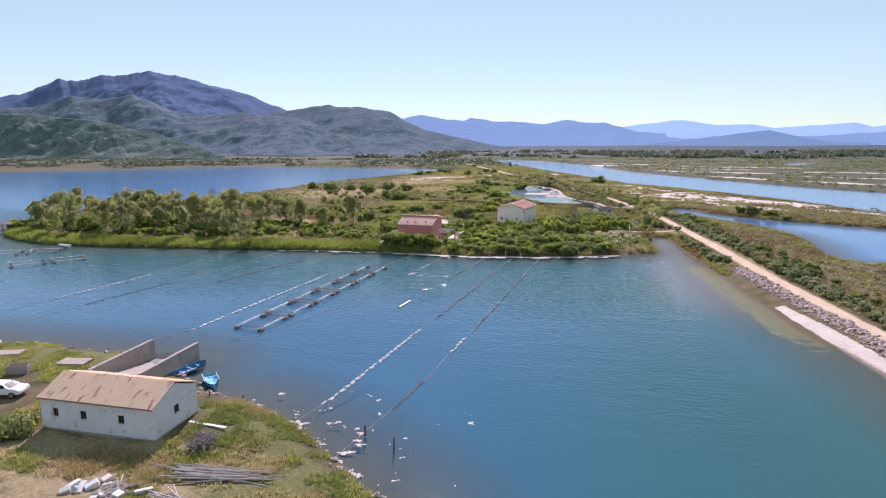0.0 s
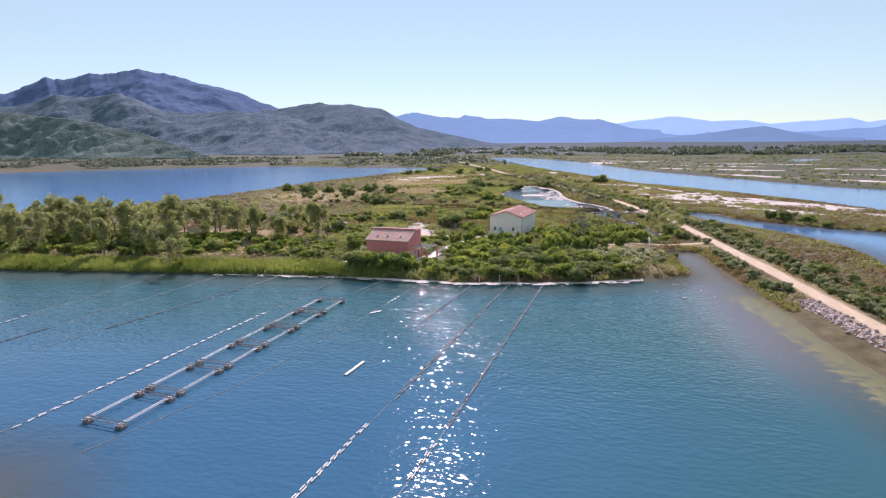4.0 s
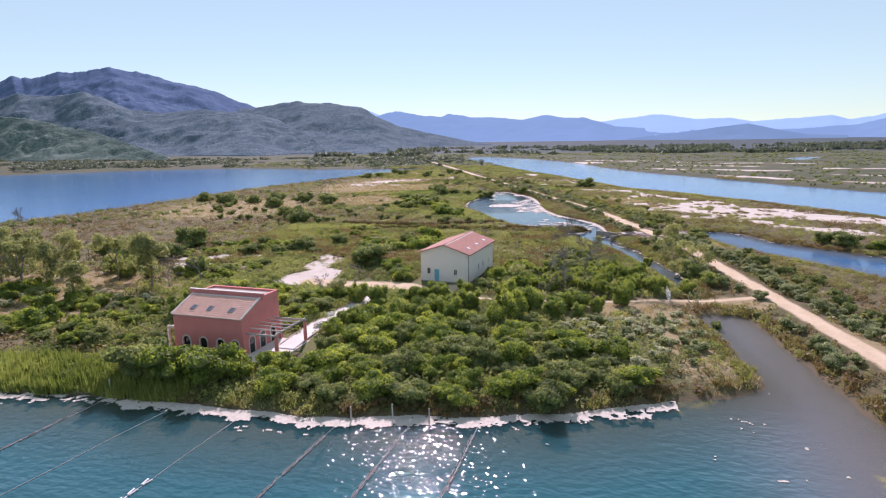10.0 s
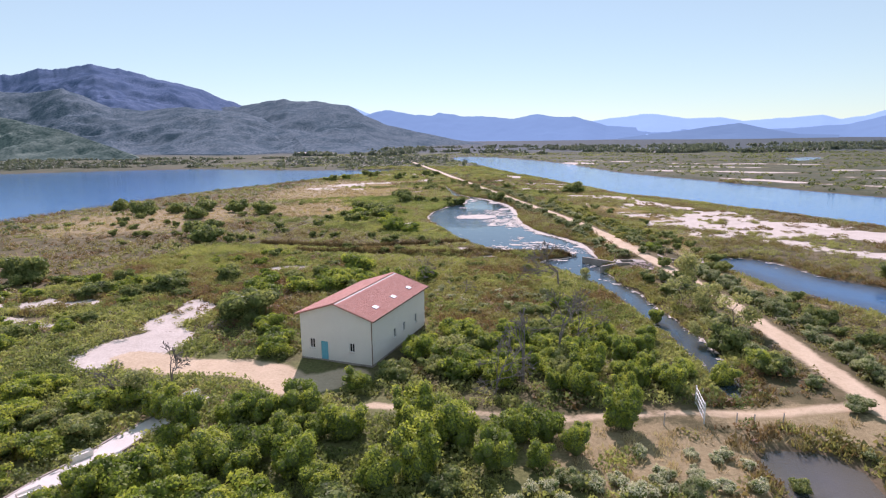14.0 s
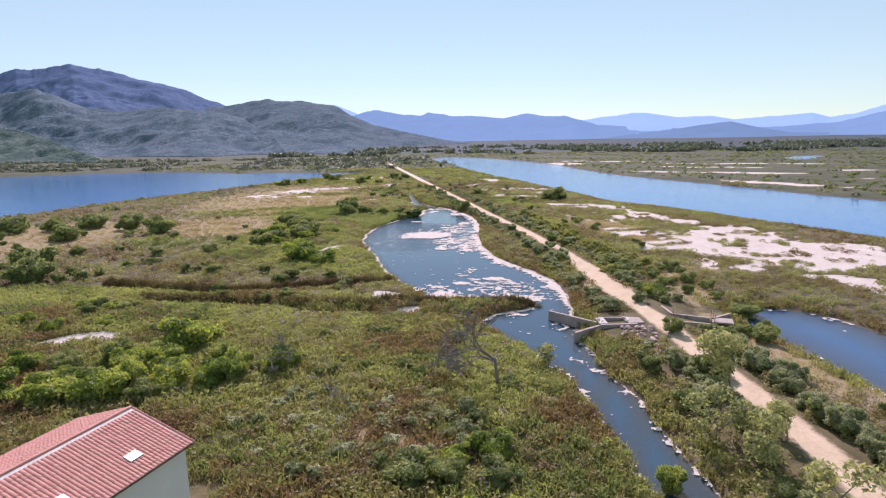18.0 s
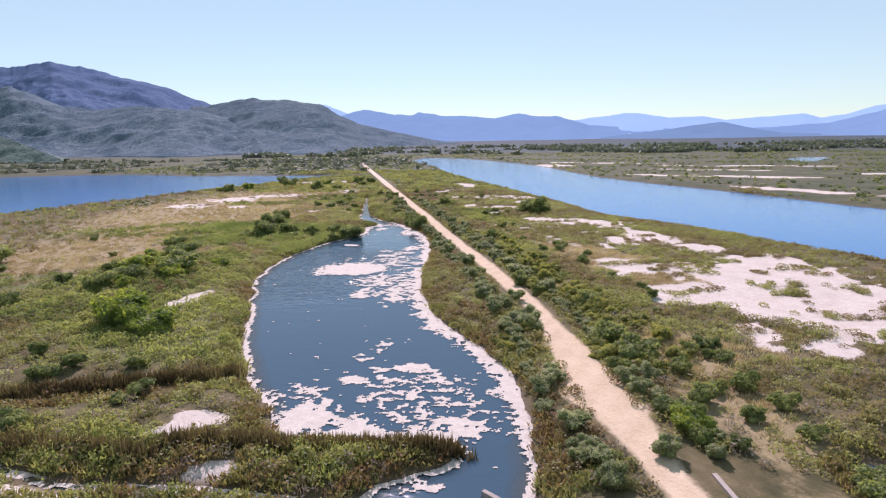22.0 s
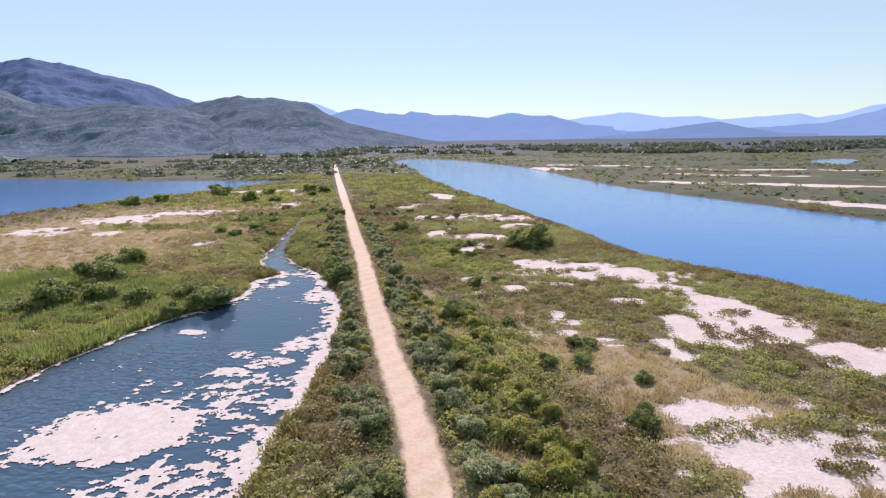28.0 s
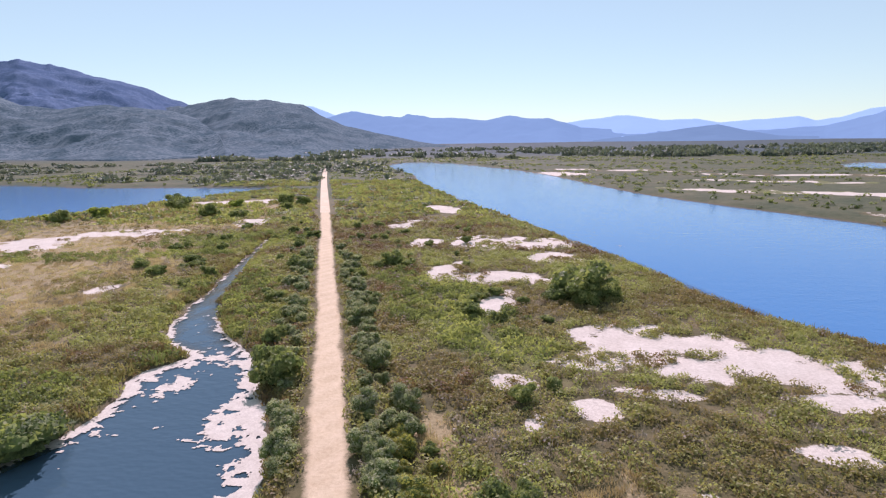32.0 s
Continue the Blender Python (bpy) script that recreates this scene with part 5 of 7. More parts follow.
for k in range(190):
    y = r.uniform(88, 250)
    x = float(np.interp(y, [p[1] for p in ROAD], [p[0] for p in ROAD])) + 2.9 + abs(r.normal(0, 1.1))
    hedge.append((x, float(y), float(0.75 + 0.75 * r.random())))
ok = allowed(np.array([q[0] for q in hedge]), np.array([q[1] for q in hedge]), 0.7)
hedge = thin([q for q, k in zip(hedge, ok) if k], crowd, 0.66)
kinds = grow("tamarisk_bush", (15, 16, 17, 18), leaf_silver, 0.062, 1400, "dense grey-green tamarisk bush beside the road", "bush", "tamarisk bushes", 1.05, n=14)
plant(kinds, hedge[:290], r)
broom = thin(zone(r, 23.5, 289, 6, 16, 90, 0.7, 1.7, 14) + zone(r, 12, 322, 6, 22, 70, 0.7, 1.5, 22) + zone(r, 2, 345, 7, 22, 60, 0.7, 1.4, 22) + zone(r, 11, 290, 5, 16, 40, 0.6, 1.1, 14), crowd, 0.66)
leaf_broom = leaf_material("leaf_broom", (0.115, 0.115, 0.035), (0.42, 0.40, 0.10), 0.45, 0.6, (0.235, 0.225, 0.06))
plant(grow("broom_bush", (91, 92, 93), leaf_broom, 0.06, 1500, "rounded olive-yellow scrub bush near the road", "bush", "scrub bushes near the road", 0.8, n=13), broom, r)
olive = [(-59.3, 194.2, 2.5), (-65, 193.4, 2.3), (-85, 221, 4.5), (-81.5, 206, 4.5), (-89, 203, 4.3), (-46, 310, 4.3), (26.5, 206, 2.8), (27.6, 234, 2.2), (-83, 269.6, 4.5), (-76, 262, 4.5), (-105, 302, 4.5), (-131, 312, 5),
         (-114, 321, 5), (-100, 318, 4), (-88, 314, 4.5), (-146, 319, 4), (-122, 316, 4), (22.5, 296.8, 2.3), (25.3, 279, 2.8), (23.3, 283, 2.3), (33.5, 282.5, 1.8)]
olive += [(26.3, 246.5, 1.5), (31.5, 247.5, 1.3), (34.5, 248.3, 1.4), (38, 250, 1.6), (15.9, 302.4, 1.6), (13.2, 307.4, 1.8), (6.2, 313.2, 1.4), (-15, 417, 2.6), (5.8, 349.5, 2.0), (-76, 479, 3.4), (-87, 482, 4.2), (-123, 466, 3.6), (-117, 513, 4.5), (-77, 516, 3.6), (-69, 513, 3.4)]
olive += [(15, 400, 5.0), (12, 398, 2.6), (18.2, 398.6, 2.6), (15, 396, 2.8), (-108, 500, 4.4), (-29.2, 354.8, 3.7), (-48.4, 349, 3.8), (-52, 362, 3.9), (-56.3, 375, 3.2), (-31.8, 414, 2.1), (-26.6, 393.5, 2.2), (-15.4, 368.6, 3.0), (-18.4, 373, 1.9), (-20, 378, 1.6), (-52, 346, 2.2), (-38, 352, 2.2), (-44, 352, 3.0), (-34, 355, 2.3), (-58, 371, 2.6), (-41, 347, 2.0), (-31.5, 349.5, 1.8), (-50, 356, 2.2), (22, 236, 1.6), (24, 228, 1.7), (28, 198, 1.9),
         (27.4, 205, 2.0), (23.6, 178, 1.0), (27.5, 214, 1.7), (34, 226, 1.6), (36.5, 221, 1.7), (38.5, 214, 1.8), (-38.5, 432, 1.6), (-41.5, 440, 1.7), (-5, 440, 1.4)]
crowd += olive
for args in ((18, 330, 12, 44, 34, 0.7, 1.5, 18), (30, 262, 8, 24, 40, 0.8, 1.6), (40, 190, 6, 40, 80, 0.8, 1.6), (46, 120, 6, 50, 90, 0.8, 1.6), (-10, 425, 16, 50, 34, 0.8, 1.6, 20), (0, 232, 20, 12, 18, 0.6, 1.3),
             (-60, 265, 40, 18, 34, 0.9, 1.8), (-90, 300, 40, 40, 34, 1.0, 2.2), (-45, 440, 20, 40, 34, 1.0, 2.0), (-118, 162, 48, 14, 80, 1.5, 3.0, 6), (60, 270, 30, 12, 16, 0.8, 1.5, -40), (75, 245, 30, 6, 16, 0.8, 1.6, -40),
             (45, 340, 30, 10, 12, 0.7, 1.2, -45), (-33, 53, 16, 6, 8, 0.5, 0.8), (-8, 156, 16, 7, 24, 0.8, 1.4)):
    olive += thin(zone(r, *args), crowd, 0.75)
kinds = grow("maquis_shrub", (21, 22, 23, 24, 25), leaf_olive, 0.066, 1500, "dark olive-green maquis shrub", "bush", "maquis shrubs", 0.8, n=12)
plant(kinds, olive[:300], r)
plant(grow("garden_bush", (31,), leaf_olive, 0.10, 1500, "large olive bush by the warehouse wall", "bush", ""), [(-44.8, 48.6, 2.3)], r)


under = []
for args in ((-118, 162, 54, 13, 220, 1.3, 2.8, 4), (-84, 168, 26, 10, 60, 1.0, 2.2)):
    under += thin(zone(r, *args), crowd, 0.7)
kinds = grow("wood_shrub", (26, 27, 28), leaf_green, 0.085, 1300, "dense green shrub below the eucalyptus trees", "bush", "shrubs below the eucalyptus", 0.95, n=12)
plant(kinds, under[:200], r)


def limb(bm, a, d, length, r0, depth, r, tips, droop=0.1, split=2):
    """A branch that tapers and forks."""
    b2 = a + d * length
    tube(bm, a, b2, max(r0, 0.032), max(r0 * 0.66, 0.024), 6 if depth > 2 else 4)
    if depth == 0:
        tips.append(b2)
        return
    for i in range(split + (r.random() < 0.4)):
        n = (d + Vector(r.normal(0, 0.42, 3))).normalized()
        n.z = max(n.z - droop * 0.2, -0.3)
        limb(bm, a + d * length * r.uniform(0.7, 1.0), n.normalized(), length * r.uniform(0.6, 0.85), r0 * 0.6, depth - 1, r, tips, droop, split)


def tree_kind(name, seed, height, mat, leaf, count, label, trunk=bark, bare=False, group="", lean=0.08, lob=(0.9, 1.7), depth=3, thick=0.022):
    r = np.random.default_rng(seed)
    e = thing(name, pose(0, 0, -60), label, "tree", group)
    bm, tips = B(), []
    limb(bm, Vector((0, 0, -0.3)), Vector((r.normal(0, lean), r.normal(0, lean), 1)).normalized(), height * 0.38, height * thick, depth, r, tips)
    t = new("trunk", finish("trunk", bm, trunk))
    t.parent = e
    if not bare:
        lobes = [(p.x, p.y, p.z, *(r.uniform(*lob, 3) * (1, 1, 0.8))) for p in tips]
        lobes += [(p.x * 0.75, p.y * 0.75, p.z * r.uniform(0.35, 0.75), *(r.uniform(*lob, 3) * (1, 1, 0.9))) for p in tips[::3]]
        c = new("crown", crown_mesh("crown", lobes, count, leaf, mat, seed, False, 0.9))
        c.parent = e
    return e


gums = [tree_kind("eucalyptus_tree", 51 + i, 10.0, leaf_gum, 0.19, 5200, "tall thin eucalyptus with sparse olive crown", bark_grey, group="eucalyptus trees", lob=(0.5, 1.2), depth=4) for i in range(4)]
spots_gum = thin([(-166, 160, .8), (-176, 178, 1), (-171, 181, 1), (-163, 168, 1), (-172, 172, 1), (-134, 168, 1.1), (-127, 170, 1.1), (-121, 172, 1), (-112, 166, 1), (-106, 168, 1.1), (-100, 170, 1.1), (-96, 181, 1.0), (-92, 172, 1),
                  (-86, 176, .9), (-66, 182, 1), (-81, 142.5, .7), (-95, 151, .8), (-104, 150, .8), (-88, 150, .7)] + [(-118, 160, 1), (-140, 158, 1), (-150, 166, .9), (-130, 150, .9), (-110, 178, 1.1), (-76, 186, .9), (-145, 175, 1), (-155, 152, .8),
                  (-72, 172, .8), (-125, 182, 1), (-98, 160, .9), (-114, 154, .8), (-137, 146, .7), (-160, 176, 1), (-152, 178, .9), (-140, 182, 1), (-133, 180, 1), (-118, 182, 1), (-105, 180, 1), (-98, 186, .9), (-88, 186, .9), (-82, 178, .8), (-128, 160, .9), (-122, 150, .8), (-145, 150, .8), (-168, 166, .8)], [], 0.5)
plant(gums, spots_gum, r, False)
yellow = [tree_kind("tamarisk_tree", 61 + i, 4.2, leaf_gum, 0.13, 1500, "small open tamarisk with yellowish foliage", bark, group="tamarisks", lob=(0.5, 0.95), thick=0.02) for i in range(2)]
plant(yellow, [(28.2, 231, 1.35), (24.4, 222, 1.2), (26.5, 219, 1.0), (28.2, 211, 1.15), (24.8, 209, .9), (29.6, 222, .8), (-4.5, 194.5, 0.9), (12, 236, .8), (-31, 181.5, .9)], r)
bare = [tree_kind("dead_tree", 71 + i, 6.4, None, 0, 0, "bare dead grey tree", bark_grey, True, "dead trees", 0.1, depth=6, thick=0.021) for i in range(3)]
plant(bare, [(7.3, 229.5, 1.4), (6.9, 197.8, 1.25), (3.4, 191, 1.25), (-29.8, 183.5, 0.85), (1.0, 187.5, .8), (-16, 229.5, .7), (-34, 181, .8), (0.5, 231, .5), (-60, 187, .9), (-64, 184, .8), (-70, 190, .8), (-7, 222, .5), (-46, 172, .7), (-95, 200, .9),
               (-160, 245, .9), (-158, 240, .8), (9, 203, .8)], r)


# ---- uncountable low cover
def scatter(name, template, x, y, size, turn, mat, label, lift=0.0, tall=None):
    """Many small plants joined: a template of quads set down at each place."""
    z = ground_z(x, y) + lift
    n, k = len(x), len(template)
    c, s = np.cos(turn)[:, None], np.sin(turn)[:, None]
    T = template[None]
    up = size if tall is None else tall
    V = np.stack([x[:, None] + (T[..., 0] * c - T[..., 1] * s) * size[:, None], y[:, None] + (T[..., 0] * s + T[..., 1] * c) * size[:, None], z[:, None] + T[..., 2] * up[:, None]], -1)
    me = mesh_from(name, V.reshape(-1, 3), np.arange(n * k), 3)
    tone = np.repeat(np.clip(fbm(x / 7, y / 7, 77, 3) * 2.4 - 0.72 + rng.normal(0, 0.27, n), 0, 1), k)
    float_attribute(me, "tone", tone)
    me.materials.append(mat)
    return tagged(new(name, me), label, "vegetation", kind="stuff")


def dome(seed, n, leaf=0.3, squash=0.9, h=0.75):
    r = np.random.default_rng(seed)
    return leaves([(0, 0, 0.12, 0.8, 0.8, h)], n, leaf, r, 0.05, squash)


def cover(n, x0, x1, y0, y1, gap=0.5):
    x, y = rng.uniform(x0, x1, n), rng.uniform(y0, y1, n)
    sand = sandiness(x, y)
    ok = allowed(x, y, gap)
    return x, y, sand, ok, spots(x, y, DRY) + (fbm(x / 6, y / 6, 8, 4) - 0.5) * 1.6, spots(x, y, LUSH) + (fbm(x / 6, y / 6, 15, 4) - 0.5) * 1.4


x, y, sand, ok, dry, lush = cover(96000, -190, 105, 40, 480)
x2, y2, sand2, ok2, dry2, lush2 = cover(26000, -62, 62, 272, 470)
x, y, sand, ok, dry, lush = (np.concatenate(q) for q in ((x, x2), (y, y2), (sand, sand2), (ok, ok2), (dry, dry2), (lush, lush2)))
ok &= (x > -95) | (rng.uniform(size=len(x)) < 0.55)
view = (x > -190 + (y < 130) * 135) & ~((x > 95) & (y < 130))
low = ok & view & (sand < 0.45) & (y > 75)
sc = low & (dry < 0.45) & (lush < 0.5)
keep = sc & (rng.uniform(size=len(x)) < 0.75)
close = (y > 198) & (y < 430) & (x > -70) & (x < 70)
for name, template, where in (("low_scrub", dome(5, 20, 0.23, 0.9, 0.62), keep & ~close), ("low_scrub", dome(5, 46, 0.14, 0.9, 0.62), keep & close)):
    n = where.sum()
    scatter(name, template, x[where], y[where], rng.uniform(0.4, 1.15, n), rng.uniform(0, 6.28, n), leaf_scrub, "low brown-green glasswort scrub")
keep = low & (lush >= 0.5) & (rng.uniform(size=len(x)) < 0.8)
scatter("green_scrub", dome(6, 42, 0.14, 0.9, 0.6), x[keep], y[keep], rng.uniform(0.5, 1.3, keep.sum()), rng.uniform(0, 6.28, keep.sum()), leaf_meadow, "low green undergrowth")
keep = low & (dry >= 0.45) & (rng.uniform(size=len(x)) < 0.9)
scatter("dry_grass", spikes(7, 26, 0.06, 1.0, 0.8, 0.3), x[keep], y[keep], rng.uniform(0.5, 0.9, keep.sum()), rng.uniform(0, 6.28, keep.sum()), leaf_dry, "dry straw-coloured grass", tall=rng.uniform(0.3, 0.6, keep.sum()))
on = (sand > 0.47) & (y > 200) & (spots(x, y, FLATS) > 0.2) & (fbm(x / 4, y / 4, 91, 3) > 0.63) & (shore_distance(x, y) > 0.5) & (line_distance(x, y, ROAD_LINE) > 3)
scatter("sand_tufts", dome(9, 40, 0.16, 0.9, 0.5), x[on], y[on], rng.uniform(0.3, 1.0, on.sum()), rng.uniform(0, 6.28, on.sum()), leaf_scrub, "small tufts on the bare sand")
x, y = rng.uniform(-62, 26, 8000), rng.uniform(146, 208, 8000)
ok = allowed(x, y, 0.4) & (sandiness(x, y) < 0.48) & (fbm(x / 5, y / 5, 92, 3) > 0.36) & ((x < 3) | (y > 186))
x, y = x[ok], y[ok]
scatter("undergrowth", dome(18, 36, 0.17, 0.9, 0.9), x, y, rng.uniform(0.4, 1.1, len(x)), rng.uniform(0, 6.28, len(x)), leaf_olive, "tangled green undergrowth between the bushes")
# thick meadow scrub south of the ditches
x, y = rng.uniform(-75, 22, 9500), rng.uniform(203, 259, 9500)
ok = allowed(x, y, 0.4) & (sandiness(x, y) < 0.46)
x, y = x[ok], y[ok]
lush = fbm(x / 8, y / 8, 61, 3) + rng.normal(0, 0.05, len(x)) > 0.5
for mat_of, where, label in ((leaf_meadow, lush, "thick green meadow scrub"), (leaf_scrub, ~lush, "thick olive-brown meadow scrub")):
    n = where.sum()
    scatter("meadow_scrub", np.concatenate([dome(23, 26, 0.14, 0.9, 0.7), spikes(23, 14, 0.07, 0.9, 0.8, 0.3)]), x[where], y[where], rng.uniform(0.5, 1.2, n), rng.uniform(0, 6.28, n), mat_of, label)
# rounded hummocks between the pond and the road, and beyond it
x, y = rng.uniform(-50, 60, 16000), rng.uniform(196, 440, 16000)
off = x - np.interp(y, [p[1] for p in ROAD], [p[0] for p in ROAD])
ok = allowed(x, y, 0.5) & (sandiness(x, y) < 0.46) & (((off > -14) & (off < 0)) | ((off < 16) & (fbm(x / 9, y / 9, 94, 3) > 0.47)))
x, y = x[ok], y[ok]
scatter("glasswort_hummocks", dome(22, 56, 0.14, 0.9, 0.85), x, y, 0.35 + 0.85 * rng.uniform(0, 1, len(x)) ** 2, rng.uniform(0, 6.28, len(x)), leaf_scrub, "rounded brown and olive glasswort hummocks")
# thick fringe at the water's edge
x, y = rng.uniform(-125, 100, 150000), rng.uniform(100, 470, 150000)
near = (x > -60) | (y < 170)
x, y = x[near], y[near]
d = shore_distance(x, y)
fr = (d > 0.15) & (d < 2.4) & (line_distance(x, y, TRACK_LINE) > 2) & (line_distance(x, y, ROAD_LINE) > 3) & (spots(x, y, FLATS) < 0.35) & (fbm(x / 5, y / 5, 66, 3) > 0.32) & ~((x > 30) & (x < 45) & (y < 134))
x, y = x[fr], y[fr]
reedy = ((x < -36) & (y < 165))
fx, fy = x[~reedy], y[~reedy]
scatter("shore_scrub", np.concatenate([spikes(10, 14, 0.11, 1.0, 0.7, 0.5), dome(10, 16, 0.17, 0.9, 0.8)]), fx, fy, rng.uniform(0.5, 1.0, len(fx)), rng.uniform(0, 6.28, len(fx)), leaf_scrub, "dense brown-green fringe along the water's edge")
x, y = rng.uniform(-172, -34, 16000), rng.uniform(135, 160, 16000)
d = shore_distance(x, y)
fr = (d > 0.1) & (d < 6.5 + 3 * (fbm(x / 9, y / 9, 67, 3) - 0.5)) & allowed(x, y, 0.1)
x, y = x[fr], y[fr]
scatter("reeds", spikes(11, 28, 0.07, 1.1, 0.7, 0.2), x, y, rng.uniform(0.7, 1.2, len(x)), rng.uniform(0, 6.28, len(x)), leaf_reed, "bright green reeds along the shore", tall=rng.uniform(0.7, 1.5, len(x)))
hx = np.concatenate([np.linspace(-14, -62, 420), np.linspace(10, -12, 220), np.linspace(-12, -50, 200)])
hy = np.concatenate([np.interp(np.linspace(-14, -62, 420), [-62, -40, -22, -14], [263.6, 261, 268, 271.4]), np.linspace(259.8, 257.4, 220), np.linspace(255.4, 256, 200)]) + rng.normal(0, 0.35, 840)
hx = hx + rng.normal(0, 0.3, 840)
scatter("ditch_rushes", spikes(17, 36, 0.1, 1.6, 0.8, 0.4), hx, hy, rng.uniform(0.5, 0.9, 840), rng.uniform(0, 6.28, 840), leaf_rush, "dark brown rushes along the ditch")
x, y = rng.uniform(-75, -22, 14000), rng.uniform(325, 378, 14000)
ok = allowed(x, y, 0.4) & (spots(x, y, [(-46, 350, 14, 19, 10), (-33, 347, 5, 13, 0), (-60, 362, 14, 9, 10)]) + (fbm(x / 6, y / 6, 15, 4) - 0.5) * 1.4 > 0.42)
x, y = x[ok], y[ok]
scatter("pond_reeds", spikes(19, 26, 0.075, 1.1, 0.8, 0.35), x, y, rng.uniform(0.6, 1.1, len(x)), rng.uniform(0, 6.28, len(x)), leaf_lush, "tall lush green reeds beside the pond", tall=rng.uniform(0.6, 1.4, len(x)))
x = np.concatenate([rng.uniform(-34, 14, 420), rng.uniform(-70, 60, 2600)])
y = np.concatenate([rng.uniform(236, 257, 420), rng.uniform(200, 460, 2600)])
ok = allowed(x, y, 0.5) & (sandiness(x, y) < 0.5) & (fbm(x / 8, y / 8, 93, 3) > 0.44)
x, y = x[ok], y[ok]
scatter("dead_tussocks", np.concatenate([dome(20, 30, 0.16, 0.9, 0.8), spikes(20, 14, 0.05, 0.9, 0.8, 0.4)]), x, y, rng.uniform(0.4, 1.1, len(x)), rng.uniform(0, 6.28, len(x)), leaf_dead, "grey-brown dead tussocks in the scrub")
# bank grass by the warehouse
x, y = rng.uniform(-75, -5, 15000), rng.uniform(38, 71, 15000)
ok = allowed(x, y, 0.2) & (fbm(x / 4, y / 4, 15, 4) > 0.44) & (y > 41 + (x < -28) * 3)
x, y = x[ok], y[ok]
straw = fbm(x / 5, y / 5, 58, 3) + rng.normal(0, 0.05, len(x)) > np.interp(x, [-60, -36, -20], [0.46, 0.5, 0.6])
for mat_of, where, label in ((leaf_meadow, ~straw, "rough green grass on the bank"), (leaf_dry, straw, "dry straw-coloured grass on the bank")):
    n = where.sum()
    scatter("bank_grass", spikes(12, 24, 0.08, 1.0, 0.8, 0.4), x[where], y[where], rng.uniform(0.4, 0.8, n), rng.uniform(0, 6.28, n), mat_of, label, tall=rng.uniform(0.2, 0.55, n))
# farther off
x, y = rng.uniform(-330, 420, 26000), rng.uniform(60, 1050, 26000)
sd = shore_distance(x, y)
sand = sandiness(x, y)
ok = (sd > 1.5) & (sand < 0.48) & (line_distance(x, y, ROAD_LINE) > 4) & ((y > 470) | (x < -125) | (x > 105)) & ((fbm(x / 30, y / 30, 44, 3) > 0.47) | (sd < 6)) & ((x < 60) | (rng.uniform(size=len(x)) < 0.55)) & ((x > -125) | (y > 150))
x, y = x[ok], y[ok]
scatter("marsh_scrub", dome(13, 22, 0.36), x, y, rng.uniform(0.8, 2.0, len(x)), rng.uniform(0, 6.28, len(x)), leaf_olive, "scattered marsh scrub across the plain", tall=rng.uniform(0.6, 1.5, len(x)))
x, y = rng.uniform(-150, 40, 9000), rng.uniform(462, 640, 9000)
ok = (shore_distance(x, y) > 1.5) & (sandiness(x, y) < 0.46) & (line_distance(x, y, ROAD_LINE) > 3.5) & (fbm(x / 16, y / 16, 47, 3) > 0.36)
x, y = x[ok], y[ok]
green_one = rng.uniform(0, 1, len(x)) < 0.4
for mat_of, where, label in ((leaf_olive, green_one, "olive-green scrub beyond the pond"), (leaf_scrub, ~green_one, "brown glasswort scrub beyond the pond")):
    n = where.sum()
    scatter("marsh_scrub", dome(24, 18, 0.3), x[where], y[where], rng.uniform(0.6, 1.9, n), rng.uniform(0, 6.28, n), mat_of, label, tall=rng.uniform(0.5, 1.4, n))
x = rng.uniform(-900, 900, 5200)
y = 960 + 130 * fbm(x / 120, x * 0, 5, 3) + 600 * rng.uniform(0, 1, 5200) ** 2 - np.abs(x) * 0.08
w = fbm(x / 60, y / 60, 6, 3)
ok = ((w > 0.53) | ((x > 470) & (x < 800))) & (shore_distance(x, y) > 6) & (x > -380)
x, y, w = x[ok], y[ok], w[ok]
scatter("far_wood", dome(14, 26, 0.36), x, y, rng.uniform(4, 8, len(x)), rng.uniform(0, 6.28, len(x)), leaf_far_haze, "belt of dark trees across the plain", tall=rng.uniform(3, 8, len(x)))
x, y = rng.uniform(-900, -20, 9000), rng.uniform(540, 900, 9000)
ok = (shore_distance(x, y) > 4) & (fbm(x / 40, y / 40, 16, 3) > 0.5) & ((y > 600) | (x < -300))
x, y = x[ok], y[ok]
scatter("lakeside_wood", dome(15, 22, 0.36), x, y, rng.uniform(1.5, 4.5, len(x)), rng.uniform(0, 6.28, len(x)), leaf_far_haze, "scrub and trees behind the lake", tall=0.8 + 4 * rng.uniform(0, 1, len(x)) ** 3)

